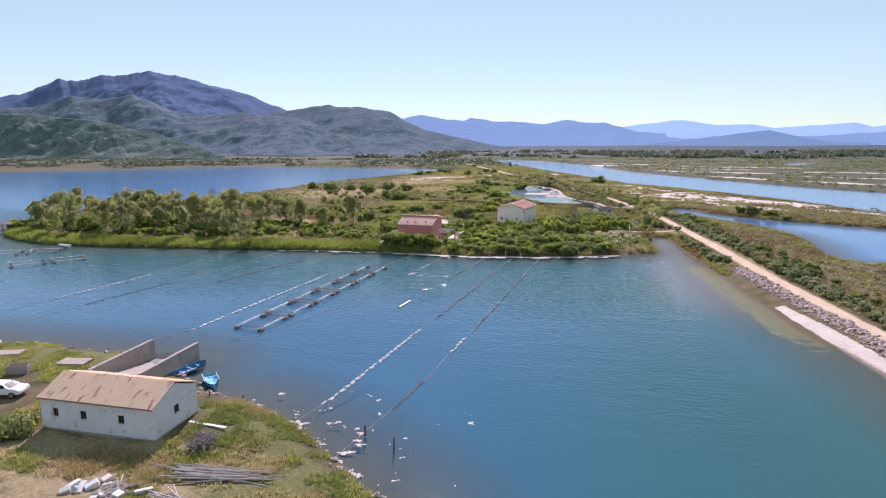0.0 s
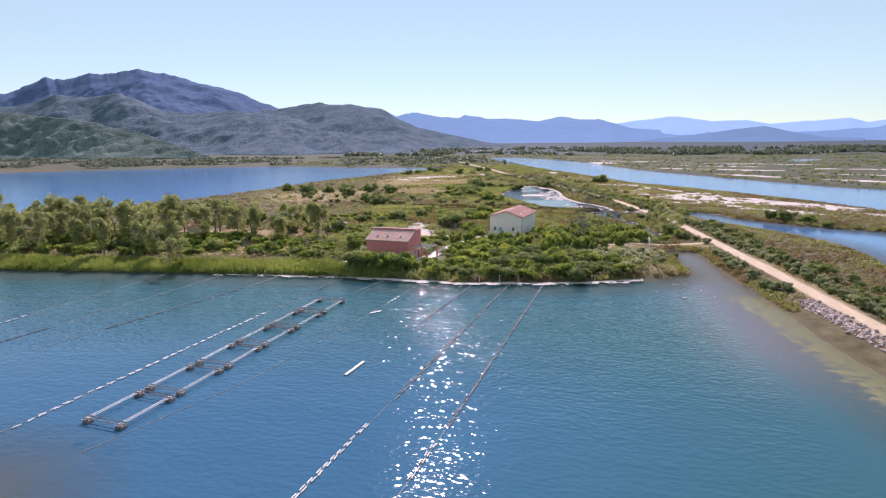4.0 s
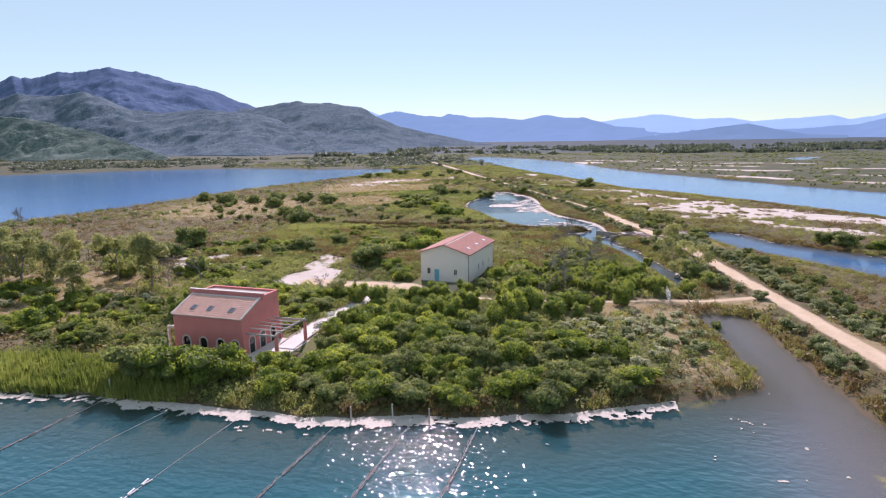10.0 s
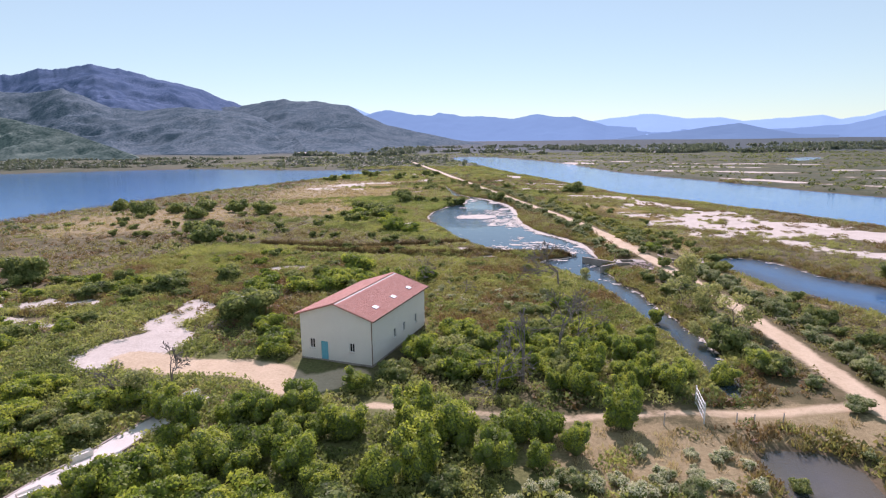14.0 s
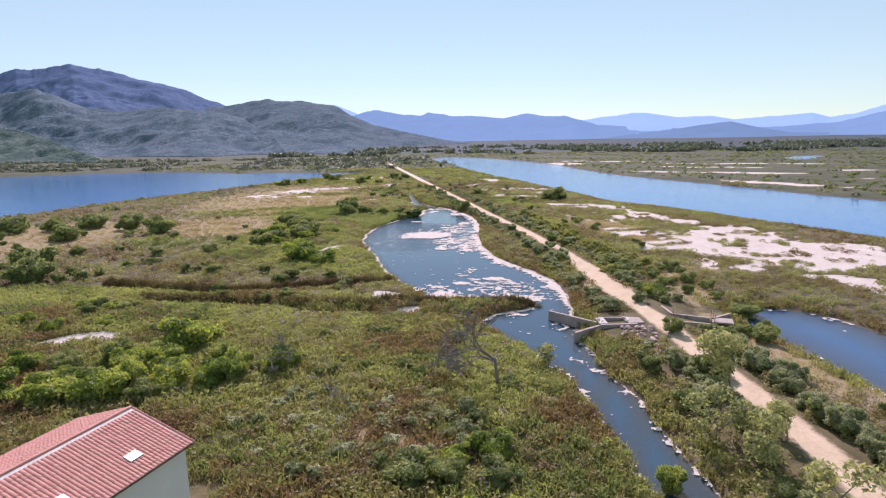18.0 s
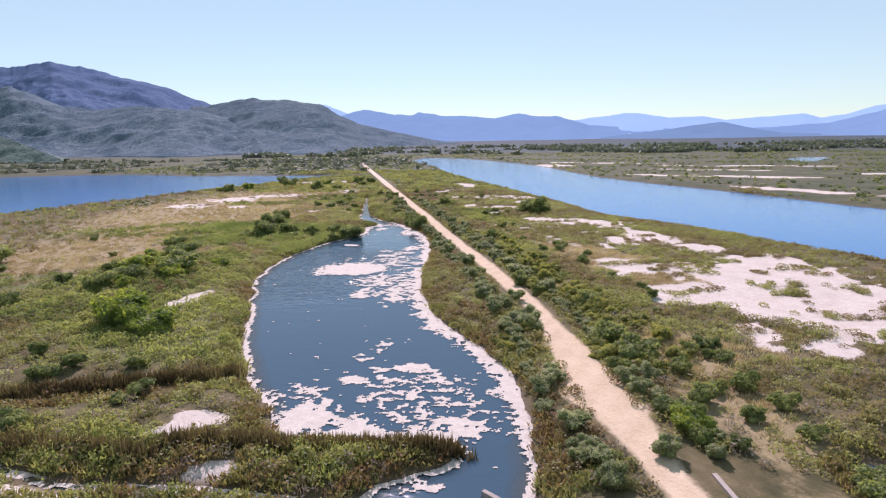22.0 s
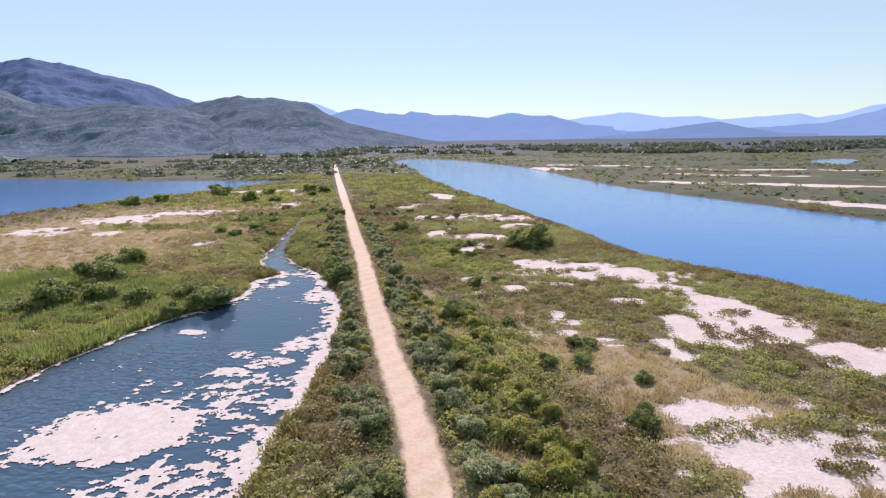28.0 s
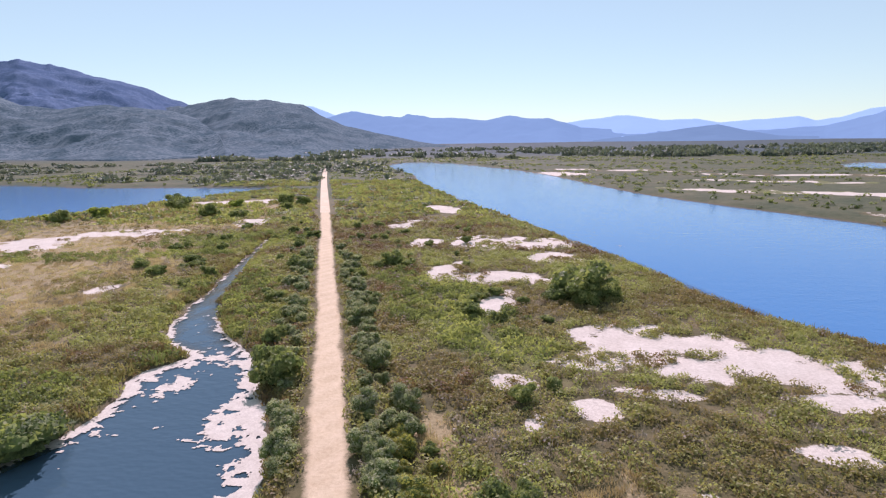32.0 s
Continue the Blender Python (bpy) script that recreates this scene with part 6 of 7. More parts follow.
# ---------------------------------------------------------------- floating scum
def mats(name, x0, x1, y0, y1, step, cover_of, mat, label, z=0.035, seed=0, scale=1.6):
    """Drifting mats on the water: ragged patches where the cover is dense enough."""
    ax, ay = np.arange(x0, x1, step), np.arange(y0, y1, step)
    PX, PY = np.meshgrid(ax, ay)
    r = np.random.default_rng(seed)
    d = -shore_distance(PX, PY)
    n = 0.5 * fbm(PX / (scale * 1.5), PY / scale, 300 + seed, 4, 0.6) + 0.5 * fbm(PX / 0.6, PY / 0.5, 320 + seed, 3, 0.7)
    n = (n - 0.5) * 2.6 + 0.5
    c = cover_of(PX, PY, d)
    on = (n < c) & (d > -0.12)
    on = on[:-1, :-1] & (on[1:, 1:] | on[1:, :-1])
    JX, JY = PX + r.normal(0, step * 0.22, PX.shape), PY + r.normal(0, step * 0.22, PY.shape)
    JZ = z + 0.03 * r.random(PX.shape)
    f = grid_faces(len(ax), len(ay))[on.ravel()]
    used, inv = np.unique(f, return_inverse=True)
    V = np.stack([JX, JY, JZ], -1).reshape(-1, 3)[used]
    me = mesh_from(name, V, inv.reshape(-1, 4), 4)
    me.materials.append(mat)
    return tagged(new(name, me), label, "scum", kind="stuff")


# centre, half sizes, turn and how closed the mat is
RAFTS_OF_SCUM = [(-17.5, 320.5, 7.4, 5.6, 20, 1.1), (-13, 324.5, 9, 8.5, 0, 0.5), (-9, 312.3, 6.1, 6.6, 0, 0.6), (-9.6, 304.8, 4.1, 3.8, 0, 0.5), (-5, 306, 3.2, 9, 0, 0.7), (4.5, 269, 8, 6.5, -30, 0.53), (-3, 262, 9, 4, -10, 0.8), (-6, 266.5, 4, 4.5, 0, 0.55), (8, 263, 4, 3, 0, 0.75),
                 (-23, 375, 4, 4, 0, 0.6), (-16, 362, 3, 5, 10, 0.8), (-25.4, 343.8, 1.8, 1.2, 0, 0.9), (-15.8, 337.3, 2, 1.2, 0, 0.8), (-11, 302, 2.2, 1.2, 0, 0.8), (-2, 272, 2, 1, 0, 0.9)]
RAFTS_OF_SCUM += [(-1.8, 281.6, 1.1, 2.4, 0, 0.75), (-3.2, 277.7, 1.3, 1.3, 0, 0.75), (3.1, 275.6, 2.5, 1.6, 0, 0.85), (-0.4, 275, 1.3, 1.3, 0, 0.75), (-11.9, 335.4, 2.8, 1.9, 0, 0.8), (-14.6, 332.6, 2.4, 1.5, 0, 0.8), (-10.9, 341, 2, 2.9, 0, 0.8),
                  (-24.6, 373.5, 1.2, 2.9, 0, 0.7), (-24.7, 367.2, 1.8, 3, 0, 0.7)]
RAFTS_OF_SCUM += [(5, 255.5, 5, 1.2, 0, 0.6), (13.5, 251, 1.5, 3, 0, 0.5), (15.5, 240, 1.6, 6, 20, 0.32)]


def pond_cover(x, y, d):
    east = smooth(-10, 4, x - np.interp(y, [255, 293, 312, 350, 390, 450], [6, -8, -18, -22, -32, -50])) * smooth(255, 270, y) * (1 - smooth(372, 378, y))
    wide = 1.0 + (1.4 + 2.6 * fbm(x / 7, y / 7, 71, 2)) * east
    c = 1.2 * (1 - d / wide)
    c = np.where(y < 252, c * 0.55, np.where(y > 388, c * 0.4, c))
    for cx, cy, rx, ry, turn, dense in RAFTS_OF_SCUM:
        c = np.maximum(c, np.minimum(1, 1.6 * spots(x, y, [(cx, cy, rx, ry, turn)])) * dense)
    return c * (y > 196) - 0.03


mats("pond_scum", -56, 28, 192, 452, 0.17, pond_cover, scum, "dried white scum drifting on the pond", seed=1, scale=0.95)


def shore_cover(x, y, d):
    return (1 - smooth(0.7, 3.0, d)) * np.where(x > 14, 0.0, np.where(x > -40, 0.95, 0.55))


mats("shore_scum", -70, 24.5, 140.5, 160, 0.2, shore_cover, scum, "pale scum line along the island shore", seed=2, scale=0.9)
mats("bank_scum", -30, -4, 44, 66, 0.13, lambda x, y, d: (1 - smooth(0.2, 1.2, d)) * 0.26 + 0.7 * spots(x, y, [(-26.5, 63.8, 2, 0.8, 10), (-18.5, 59, 2.5, 0.7, -20), (-14.4, 57, 1.6, 0.5, 0), (-11, 56, 1.4, 0.5, 0), (-20.5, 59.5, 0.7, 3, -15), (-14.6, 55, 0.7, 3, -15)]) * 0.5, scum, "white scum on the shallows by the bank", 0.012, seed=3, scale=0.7)
mats("cell_scum", 40, 80, 195, 262, 0.4, lambda x, y, d: (1 - smooth(0.3, 1.5, d)) * 0.45 + spots(x, y, [(52, 222, 6, 2, -50), (58, 212, 6, 1.6, -50)]) * 0.4, scum, "pale scum in the side lagoon", seed=5)

# ---------------------------------------------------------------- rafts and lines in the lagoon
raft_wood = surface("raft_wood", (0.20, 0.155, 0.14), (0.38, 0.31, 0.28), 2.0, 0.85, 0.3, 25, vary=0.4)


def raft(label, group):
    e = thing("mussel_raft", pose(0, 0, -40), label, "raft", group)
    for sx in (-1, 1):
        for off in (0, 0.3):
            part("side_tube", tube(B(), (sx * (2.2 - off), -3.55, 0.42), (sx * (2.2 - off), 3.55, 0.42), 0.055, None, 6), float_pale, e)
        for sy in (-1, 1):
            f = part("float", box(B(), (0.85, 0.7, 0.5), (sx * 2.05, sy * 3.05, 0.1), bevel=0.08), raft_wood, e, "worn brown float block")
            part("strap", box(B(), (0.1, 0.74, 0.54), (sx * 2.05, sy * 3.05, 0.1)), wood_dark, f)
    for sy in (-1, 1):
        for off in (0, 0.55):
            part("cross_tube", tube(B(), (-2.4, sy * (3.3 - off), 0.5), (2.4, sy * (3.3 - off), 0.5), 0.05, None, 6), raft_wood, e)
    return e


first = raft("pale tube mussel raft on float blocks", "mussel rafts")
row = [(-42.05 + (k + 0.5) * 3.9 / 6, 82 + (k + 0.5) * 45.7 / 6, -4.9) for k in range(6)]
row += [(-117, 113.5, -38), (-112, 119.5, -38), (-134, 122.5, -60), (-127, 127, -60)]
for k, (x, y, a) in enumerate(row):
    m = pose(x, y, 0.0, 0, 0, a + (k % 3 - 1) * 0.8)
    if k == 0:
        first.matrix_basis = m
    else:
        copy_thing(first, m)

float_bm = B()
tube(float_bm, (0, -0.4, 0.05), (0, 0.4, 0.05), 0.085, 0.085, 8)
bmesh.ops.bevel(float_bm, geom=[e for e in float_bm.edges if len(e.link_faces) == 2 and e.calc_face_angle(0) > 1.2], offset=0.03, segments=1, affect="EDGES")
FLOAT_PALE, FLOAT_DARK = finish("float", float_bm, float_pale), None
bm2 = B()
tube(bm2, (0, -0.45, 0.04), (0, 0.45, 0.04), 0.055, 0.055, 7)
FLOAT_DARK = finish("float", bm2, rope_dark)


def line_thing(pts, label, runs, seed):
    """A floating rope through plan points, with runs of floats: from, to, spacing and mesh, along its length in metres."""
    p = np.array(pts, float)
    s = np.concatenate([[0], np.cumsum(np.hypot(*np.diff(p, axis=0).T))])
    r = np.random.default_rng(seed)
    e = thing("mooring_line", pose(p[0][0], p[0][1], 0), label, "rope", "mooring lines")
    bm = B()
    n = max(3, int(s[-1] / 4))
    q = [(float(np.interp(t, s, p[:, 0])) - p[0][0] + float(r.normal(0, 0.06)), float(np.interp(t, s, p[:, 1])) - p[0][1]) for t in np.linspace(0, s[-1], n)]
    for a, c in zip(q[:-1], q[1:]):
        tube(bm, (*a, 0.03), (*c, 0.03), 0.03, None, 4)
    part("rope", bm, rope_pale, e)
    for t0, t1, gap, mesh in runs:
        for t in np.arange(t0, min(t1, s[-1]), gap):
            x, y = float(np.interp(t, s, p[:, 0])), float(np.interp(t, s, p[:, 1]))
            x2, y2 = float(np.interp(t + 0.5, s, p[:, 0])), float(np.interp(t + 0.5, s, p[:, 1]))
            a = math.degrees(math.atan2(y2 - y, x2 - x)) - 90 if (x2, y2) != (x, y) else 0
            for off in (-0.12, 0.12):
                if r.random() < 0.88:
                    f = new("float", mesh)
                    f.parent = e
                    f.matrix_local = pose(x - p[0][0] + off, y - p[0][1] + float(r.normal(0, 0.1)), 0, 0, 0, a + float(r.normal(0, 5)))
    return e


line_thing([(-22, 57.6), (-20.4, 63.8), (-17.6, 87.3), (-16.6, 94), (-10.4, 144.5)], "floating rope with pale floats from the bank", [(5, 31, 1.15, FLOAT_PALE), (37, 87, 1.1, FLOAT_DARK)], 1)
line_thing([(-15.4, 52.8), (-13.3, 63.4), (-12.1, 71.2), (-10.7, 83.9), (-10, 89), (-4.2, 146)], "floating rope with dark floats to the island", [(11, 18, 1.1, FLOAT_DARK), (28, 33, 1.2, FLOAT_PALE), (37, 92, 1.1, FLOAT_DARK)], 2)
line_thing([(-20.3, 120), (-16.6, 146)], "short rope with dark floats by the island", [(0, 21, 1.1, FLOAT_DARK)], 3)
line_thing([(-51.5, 76), (-50, 81), (-46, 117), (-42.2, 146)], "floating rope with pale floats beside the rafts", [(5, 44, 1.3, FLOAT_PALE), (58, 68, 1.2, FLOAT_DARK)], 4)
line_thing([(-86, 83), (-84, 95), (-82, 108), (-80, 140)], "thin floating rope far across the lagoon", [(8, 28, 1.2, FLOAT_PALE)], 5)
line_thing([(-78, 80), (-76, 91), (-73, 106), (-68, 141)], "thin rope with dark floats across the lagoon", [(9, 26, 1.2, FLOAT_DARK)], 6)
line_thing([(-67, 98), (-63, 113), (-58, 132), (-56, 143)], "rope with dark floats towards the reeds", [(10, 36, 1.1, FLOAT_DARK)], 7)
line_thing([(-40, 78), (-34, 95), (-28.3, 130), (-26.4, 145)], "thin rope across the open lagoon", [(52, 56, 1.2, FLOAT_PALE)], 8)
line_thing([(-38, 127), (-34.4, 143)], "mooring rope of the raft row", [], 9)
for k, (x, y, l, a) in enumerate(((-23.7, 100.6, 4.4, -8), (-28.8, 122.6, 2.0, -40))):
    bm = box(B(), (0.38, l, 0.12), (0, 0, 0.08), bevel=0.03)
    ob = tagged(new("drifting_plank", finish("drifting_plank", bm, float_pale)), "pale plank float adrift on the water", "plank", "drifting planks")
    ob.matrix_world = pose(x, y, 0, 0, 0, a)
for x, y, h in ((-14.2, 57.2, 1.0), (-11.0, 55.8, 0.9), (-33.2, 60.8, 1.1), (-29.6, 61.4, 0.6)):
    bm = tube(B(), (0, 0, -1.2), (0.05, 0.03, h), 0.09, 0.07, 7)
    tube(bm, (-0.3, 0.0, h * 0.5), (0.35, 0.1, h * 0.55), 0.03, 0.025, 5)
    ob = tagged(new("mooring_post", finish("mooring_post", bm, wood_dark)), "dark weathered mooring post in the shallows", "post", "mooring posts")
    ob.matrix_world = pose(x, y, 0, 0, 0, x * 40)

for x, y, h in ((-42.9, 145.6, 1.5), (-16.0, 144.2, 1.3), (-12.3, 145.2, 1.4), (-8.8, 145.0, 1.3), (-50.5, 145.8, 1.1)):
    ob = tagged(new("mooring_post", finish("mooring_post", tube(B(), (0, 0, -1.0), (0.04, 0.02, h), 0.08, 0.065, 7), wood_grey)), "grey mooring post at the island shore", "post", "mooring posts")
    ob.matrix_world = pose(x, y, 0.1, 0, 0, x * 40)
for x, y, a in ((-29.3, 171.7, 62), (-26.5, 171.6, 62), (-27.5, 183.1, 62), (-28.7, 166.6, 62)):
    bm = box(B(), (1.5, 0.6, 0.55), (0, 0, 0.27), bevel=0.02)
    top = [f for f in bm.faces if f.normal.z > 0.9 and f.calc_area() > 0.4]
    bmesh.ops.inset_region(bm, faces=top, thickness=0.07)
    bmesh.ops.translate(bm, verts=list({v for f in top for v in f.verts}), vec=(0, 0, -0.14))
    ob = tagged(new("planter", finish("planter", bm, plaster_white)), "white concrete planter trough beside the footpath", "planter", "planters")
    ob.matrix_world = pose(x, y, gz(x, y), 0, 0, a)

hut = thing("hut", pose(-184, 822, gz(-184, 822), 0, 0, 20), "small white hut at the far end of the road", "hut")
part("wall", box(B(), (7, 4, 2.8), (0, 0, 1.4)), plaster_white, hut)
bm = B()
ring(bm, [(-3.7, -2.3), (3.7, -2.3), (3.7, 2.3), (-3.7, 2.3)], 2.8, 2.95)
part("roof", bm, tile_pale, hut)
shed = thing("shed", pose(-104, 184.5, gz(-104, 184.5), 0, 0, -6), "small shed with a red clay roof among the trees", "shed")
part("wall", box(B(), (4.6, 4.0, 2.3), (0, 0, 1.15)), plaster_white, shed)
bm = B()
vs = [bm.verts.new(q) for q in ((-2.6, -2.3, 2.25), (2.6, -2.3, 2.25), (2.6, 0, 3.3), (-2.6, 0, 3.3), (2.6, 2.3, 2.25), (-2.6, 2.3, 2.25))]
bm.faces.new((vs[0], vs[1], vs[2], vs[3])), bm.faces.new((vs[3], vs[2], vs[4], vs[5]))
bmesh.ops.solidify(bm, geom=bm.faces[:], thickness=0.12)
part("roof", bm, tile_clay, shed, "pitched clay-tiled roof")
HIDE = (-166, 152.5)
hide = thing("fishing_shelter", pose(*HIDE, 0.2, 0, 0, 20), "dark timber fishing shelter on posts at the shore", "shelter")
for x in (-2.8, 0, 2.8):
    for y in (-1.3, 1.3):
        part("post", tube(B(), (x, y, -1.5), (x, y, 2.5), 0.09, None, 7), wood_dark, hide)
part("deck", box(B(), (6.2, 3.2, 0.15), (0, 0, 0.6), bevel=0.02), wood_dark, hide)
part("roof", box(B(), (6.8, 3.8, 0.14), (0, 0, 2.55), (6, 0, 0), 0.02), wood_dark, hide)
part("back_wall", box(B(), (5.9, 0.08, 1.8), (0, 1.25, 1.55)), wood_dark, hide)

# ---------------------------------------------------------------- boats and car
def hull_mesh(L, W, H, inner, z_floor):
    """A small open boat's hull, with a pointed bow and flat stern, as an open shell with thickness."""
    bm = B()
    rows = []
    for i in range(11):
        t = i / 10
        w = W / 2 * (1 - max(0, (t - 0.45) / 0.55) ** 2.2) * (0.82 + 0.18 * min(1, t * 4))
        sheer = H * (1 + 0.28 * t ** 2)
        y = -L / 2 + L * t
        k = inner
        rows.append([bm.verts.new((sx * max(w * f - k * (f > 0.3), 0.01), y, zz)) for sx, f, zz in ((-1, 1.0, sheer), (-1, 0.86, sheer * 0.45), (-1, 0.35, z_floor), (1, 0.35, z_floor), (1, 0.86, sheer * 0.45), (1, 1.0, sheer))])
    for a, c in zip(rows[:-1], rows[1:]):
        for j in range(5):
            bm.faces.new((a[j], a[j + 1], c[j + 1], c[j]))
    bm.faces.new(rows[0])
    return bm


def boat(m, L, W, outer, inside_mat, label):
    e = thing("rowing_boat", m, label, "boat", "boats")
    part("hull", hull_mesh(L, W, 0.55, 0.0, 0.0), outer, e)
    inn = part("lining", hull_mesh(L - 0.12, W - 0.02, 0.56, 0.06, 0.1), inside_mat, e)
    for y in (-L * 0.27, 0.05, L * 0.24):
        part("thwart", box(B(), (W * 0.8 * (1 - max(0, y / L) * 0.9), 0.24, 0.05), (0, y, 0.42), bevel=0.01), inside_mat, e)
    part("gunwale", box(B(), (0.05, L * 0.55, 0.06), (-W / 2 + 0.03, -L * 0.2, 0.57), bevel=0.01), paint_white, e)
    part("gunwale", box(B(), (0.05, L * 0.55, 0.06), (W / 2 - 0.03, -L * 0.2, 0.57), bevel=0.01), paint_white, e)
    return e


boat(pose(-40.2, 66.9, -0.02, 0, 4, -14), 4.7, 1.6, paint_blue, paint_blue, "blue wooden rowing boat moored beside the slipway")
boat(pose(-35.4, 64.3, -0.03, 0, 0, 223), 4.4, 1.6, paint_blue, paint_cyan, "blue and white rowing boat at the bank")
boat(pose(-128.5, 134.2, -0.03, 0, 0, 80), 4.4, 1.5, paint_white, paint_white, "small white boat below the reeds")

car = thing("car", pose(-53.3, 54.9, gz(-53.3, 54.9) + 0.02, 0, 0, 14), "white hatchback parked beside the old warehouse", "car")
bm = B()
prof = [(-2.1, 0.35), (2.1, 0.35), (2.15, 0.62), (1.95, 0.86), (1.05, 0.98), (0.35, 1.42), (-1.35, 1.46), (-1.95, 1.0), (-2.12, 0.75)]
a = [bm.verts.new((x, -0.86 if z < 1.1 else -0.68, z)) for x, z in prof]
c = [bm.verts.new((x, 0.86 if z < 1.1 else 0.68, z)) for x, z in prof]
bm.faces.new(a), bm.faces.new(c[::-1])
for i in range(len(prof)):
    bm.faces.new((a[i], a[(i + 1) % len(prof)], c[(i + 1) % len(prof)], c[i]))
bmesh.ops.bevel(bm, geom=bm.edges[:], offset=0.04, segments=1, affect="EDGES")
part("body", bm, car_white, car, smooth_shade=False)
for sy in (-1, 1):
    for x0, x1, n in ((-1.35, -0.4, "rear"), (-0.32, 0.55, "front")):
        bm = B()
        v = [bm.verts.new(q) for q in ((x0, sy * 0.845, 1.04), (x1 + (0.25 if n == "front" else 0), sy * 0.845, 1.04), (x1 - (0.1 if n == "front" else 0), sy * 0.72, 1.36), (x0 + 0.08, sy * 0.72, 1.36))]
        bm.faces.new(v)
        bmesh.ops.solidify(bm, geom=bm.faces[:], thickness=0.03)
        part("side_window", bm, dark_glass, car)
    part("wing_mirror", box(B(), (0.12, 0.18, 0.12), (0.75, sy * 0.96, 1.05), bevel=0.02), car_white, car)
bm = B()
v = [bm.verts.new(q) for q in ((1.08, -0.66, 0.99), (1.08, 0.66, 0.99), (0.42, 0.6, 1.405), (0.42, -0.6, 1.405))]
bm.faces.new(v)
bmesh.ops.solidify(bm, geom=bm.faces[:], thickness=-0.04)
part("windscreen", bm, dark_glass, car)
for x in (-1.3, 1.32):
    for sy in (-1, 1):
        w = part("wheel", tube(B(), (x, sy * 0.72, 0.32), (x, sy * 0.92, 0.32), 0.32, 0.32, 16), rubber, car, "black tyre")
        part("rim", tube(B(), (x, sy * 0.9, 0.32), (x, sy * 0.935, 0.32), 0.2, 0.2, 12), metal_grey, w, "silver wheel rim")
for sy in (-1, 1):
    part("headlight", box(B(), (0.12, 0.3, 0.14), (2.05, sy * 0.62, 0.74), bevel=0.03), paint_white, car)
    part("tail_light", box(B(), (0.1, 0.22, 0.2), (-2.06, sy * 0.66, 0.85), bevel=0.03), plaster_red, car, "red tail light")

# ---------------------------------------------------------------- clutter on the near bank
def bars(name, x, y, n, length, spread, turn, mat, label, category, seed, r0=0.06, wild=6, stack=0.35):
    r = np.random.default_rng(seed)
    e = thing(name, pose(x, y, gz(x, y), 0, 0, turn), label, category)
    for k in range(n):
        l = length * r.uniform(0.55, 1.05)
        a = radians(r.normal(0, wild))
        cx, cy, cz = r.normal(0, length * 0.12), r.uniform(-spread, spread), r.uniform(0.05, stack)
        dx, dy = l / 2 * math.cos(a), l / 2 * math.sin(a)
        dz = r.normal(0, 0.08)
        part("pole", tube(B(), (cx - dx, cy - dy, max(0.04, cz - dz)), (cx + dx, cy + dy, max(0.04, cz + dz)), r0, r0 * 0.8, 6), mat, e)
    return e


bars("pole_pile", -22.0, 47.0, 34, 8.0, 0.9, 7, wood_grey, "pile of weathered grey timber poles", "timber", 1)
bars("branch_heap", -26.6, 50.6, 70, 2.6, 1.1, 20, bark_grey, "tangled heap of dark branches and nets", "heap", 2, 0.035, 60, 0.8)
bars("scrap_timber", -28.8, 43.2, 26, 2.4, 1.0, 20, wood_grey, "scattered scrap timber and boards", "timber", 3, 0.05, 40, 0.4)
bars("pole_pile", -24.0, 43.0, 16, 3.5, 0.7, -15, wood_grey, "small pile of grey timber poles", "timber", 4, 0.05, 14)
ob = tagged(new("plank", finish("plank", box(B(), (4.4, 0.3, 0.08), (0, 0, 0.1), bevel=0.01), paint_white)), "white plank lying in the grass", "plank")
ob.matrix_world = pose(-28.5, 53.8, gz(-28.5, 53.8), 0, -3, -9)
r = np.random.default_rng(8)
for k in range(14):
    x, y = -30.2 + r.uniform(-2.6, 3.6), 43.1 + r.uniform(-1.2, 1.3)
    bm = box(B(), (r.uniform(0.4, 1.3), r.uniform(0.3, 0.8), r.uniform(0.15, 0.5)), (0, 0, 0.15), (r.normal(0, 12), r.normal(0, 12), 0), 0.03)
    ob = tagged(new("scrap_block", finish("scrap_block", bm, float_pale if k % 3 else concrete_pale)), "broken white slab among the scrap", "debris", "scrap blocks")
    ob.matrix_world = pose(x, y, gz(x, y), 0, 0, r.uniform(0, 180))
for name, x, y, sx, sy, sz, a, label in (("concrete_slab", -53.7, 63.9, 3.4, 2.0, 0.4, 10, "low pale concrete slab in the grass"), ("concrete_slab", -64, 64.4, 3.0, 1.7, 0.4, 20, "broken concrete slab by the shore"),
                                         ("concrete_trough", -57.4, 60.0, 2.2, 1.0, 1.0, 25, "grey concrete trough beside the track")):
    bm = box(B(), (sx, sy, sz), (0, 0, sz / 2 - 0.05), bevel=0.05)
    if sz > 0.8:
        top = [f for f in bm.faces if f.normal.z > 0.9 and f.calc_area() > 1]
        made = bmesh.ops.inset_region(bm, faces=top, thickness=0.14)
        bmesh.ops.translate(bm, verts=list({v for f in top for v in f.verts}), vec=(0, 0, -0.6))
    ob = tagged(new(name, finish(name, bm, concrete)), label, "concrete")
    ob.matrix_world = pose(x, y, gz(x, y), 0, 0, a)
bm = B()
bmesh.ops.create_icosphere(bm, subdivisions=2, radius=0.28, matrix=Matrix.Translation((0, 0, 0.1)))
tube(bm, (0, 0, 0.3), (0, 0, 0.5), 0.06, 0.05, 6)
ob = tagged(new("buoy", finish("buoy", bm, plaster_red, True)), "dark red buoy lying at the shore", "buoy")
ob.matrix_world = pose(-19.4, 55.0, gz(-19.4, 55.0), 20, 0, 0)

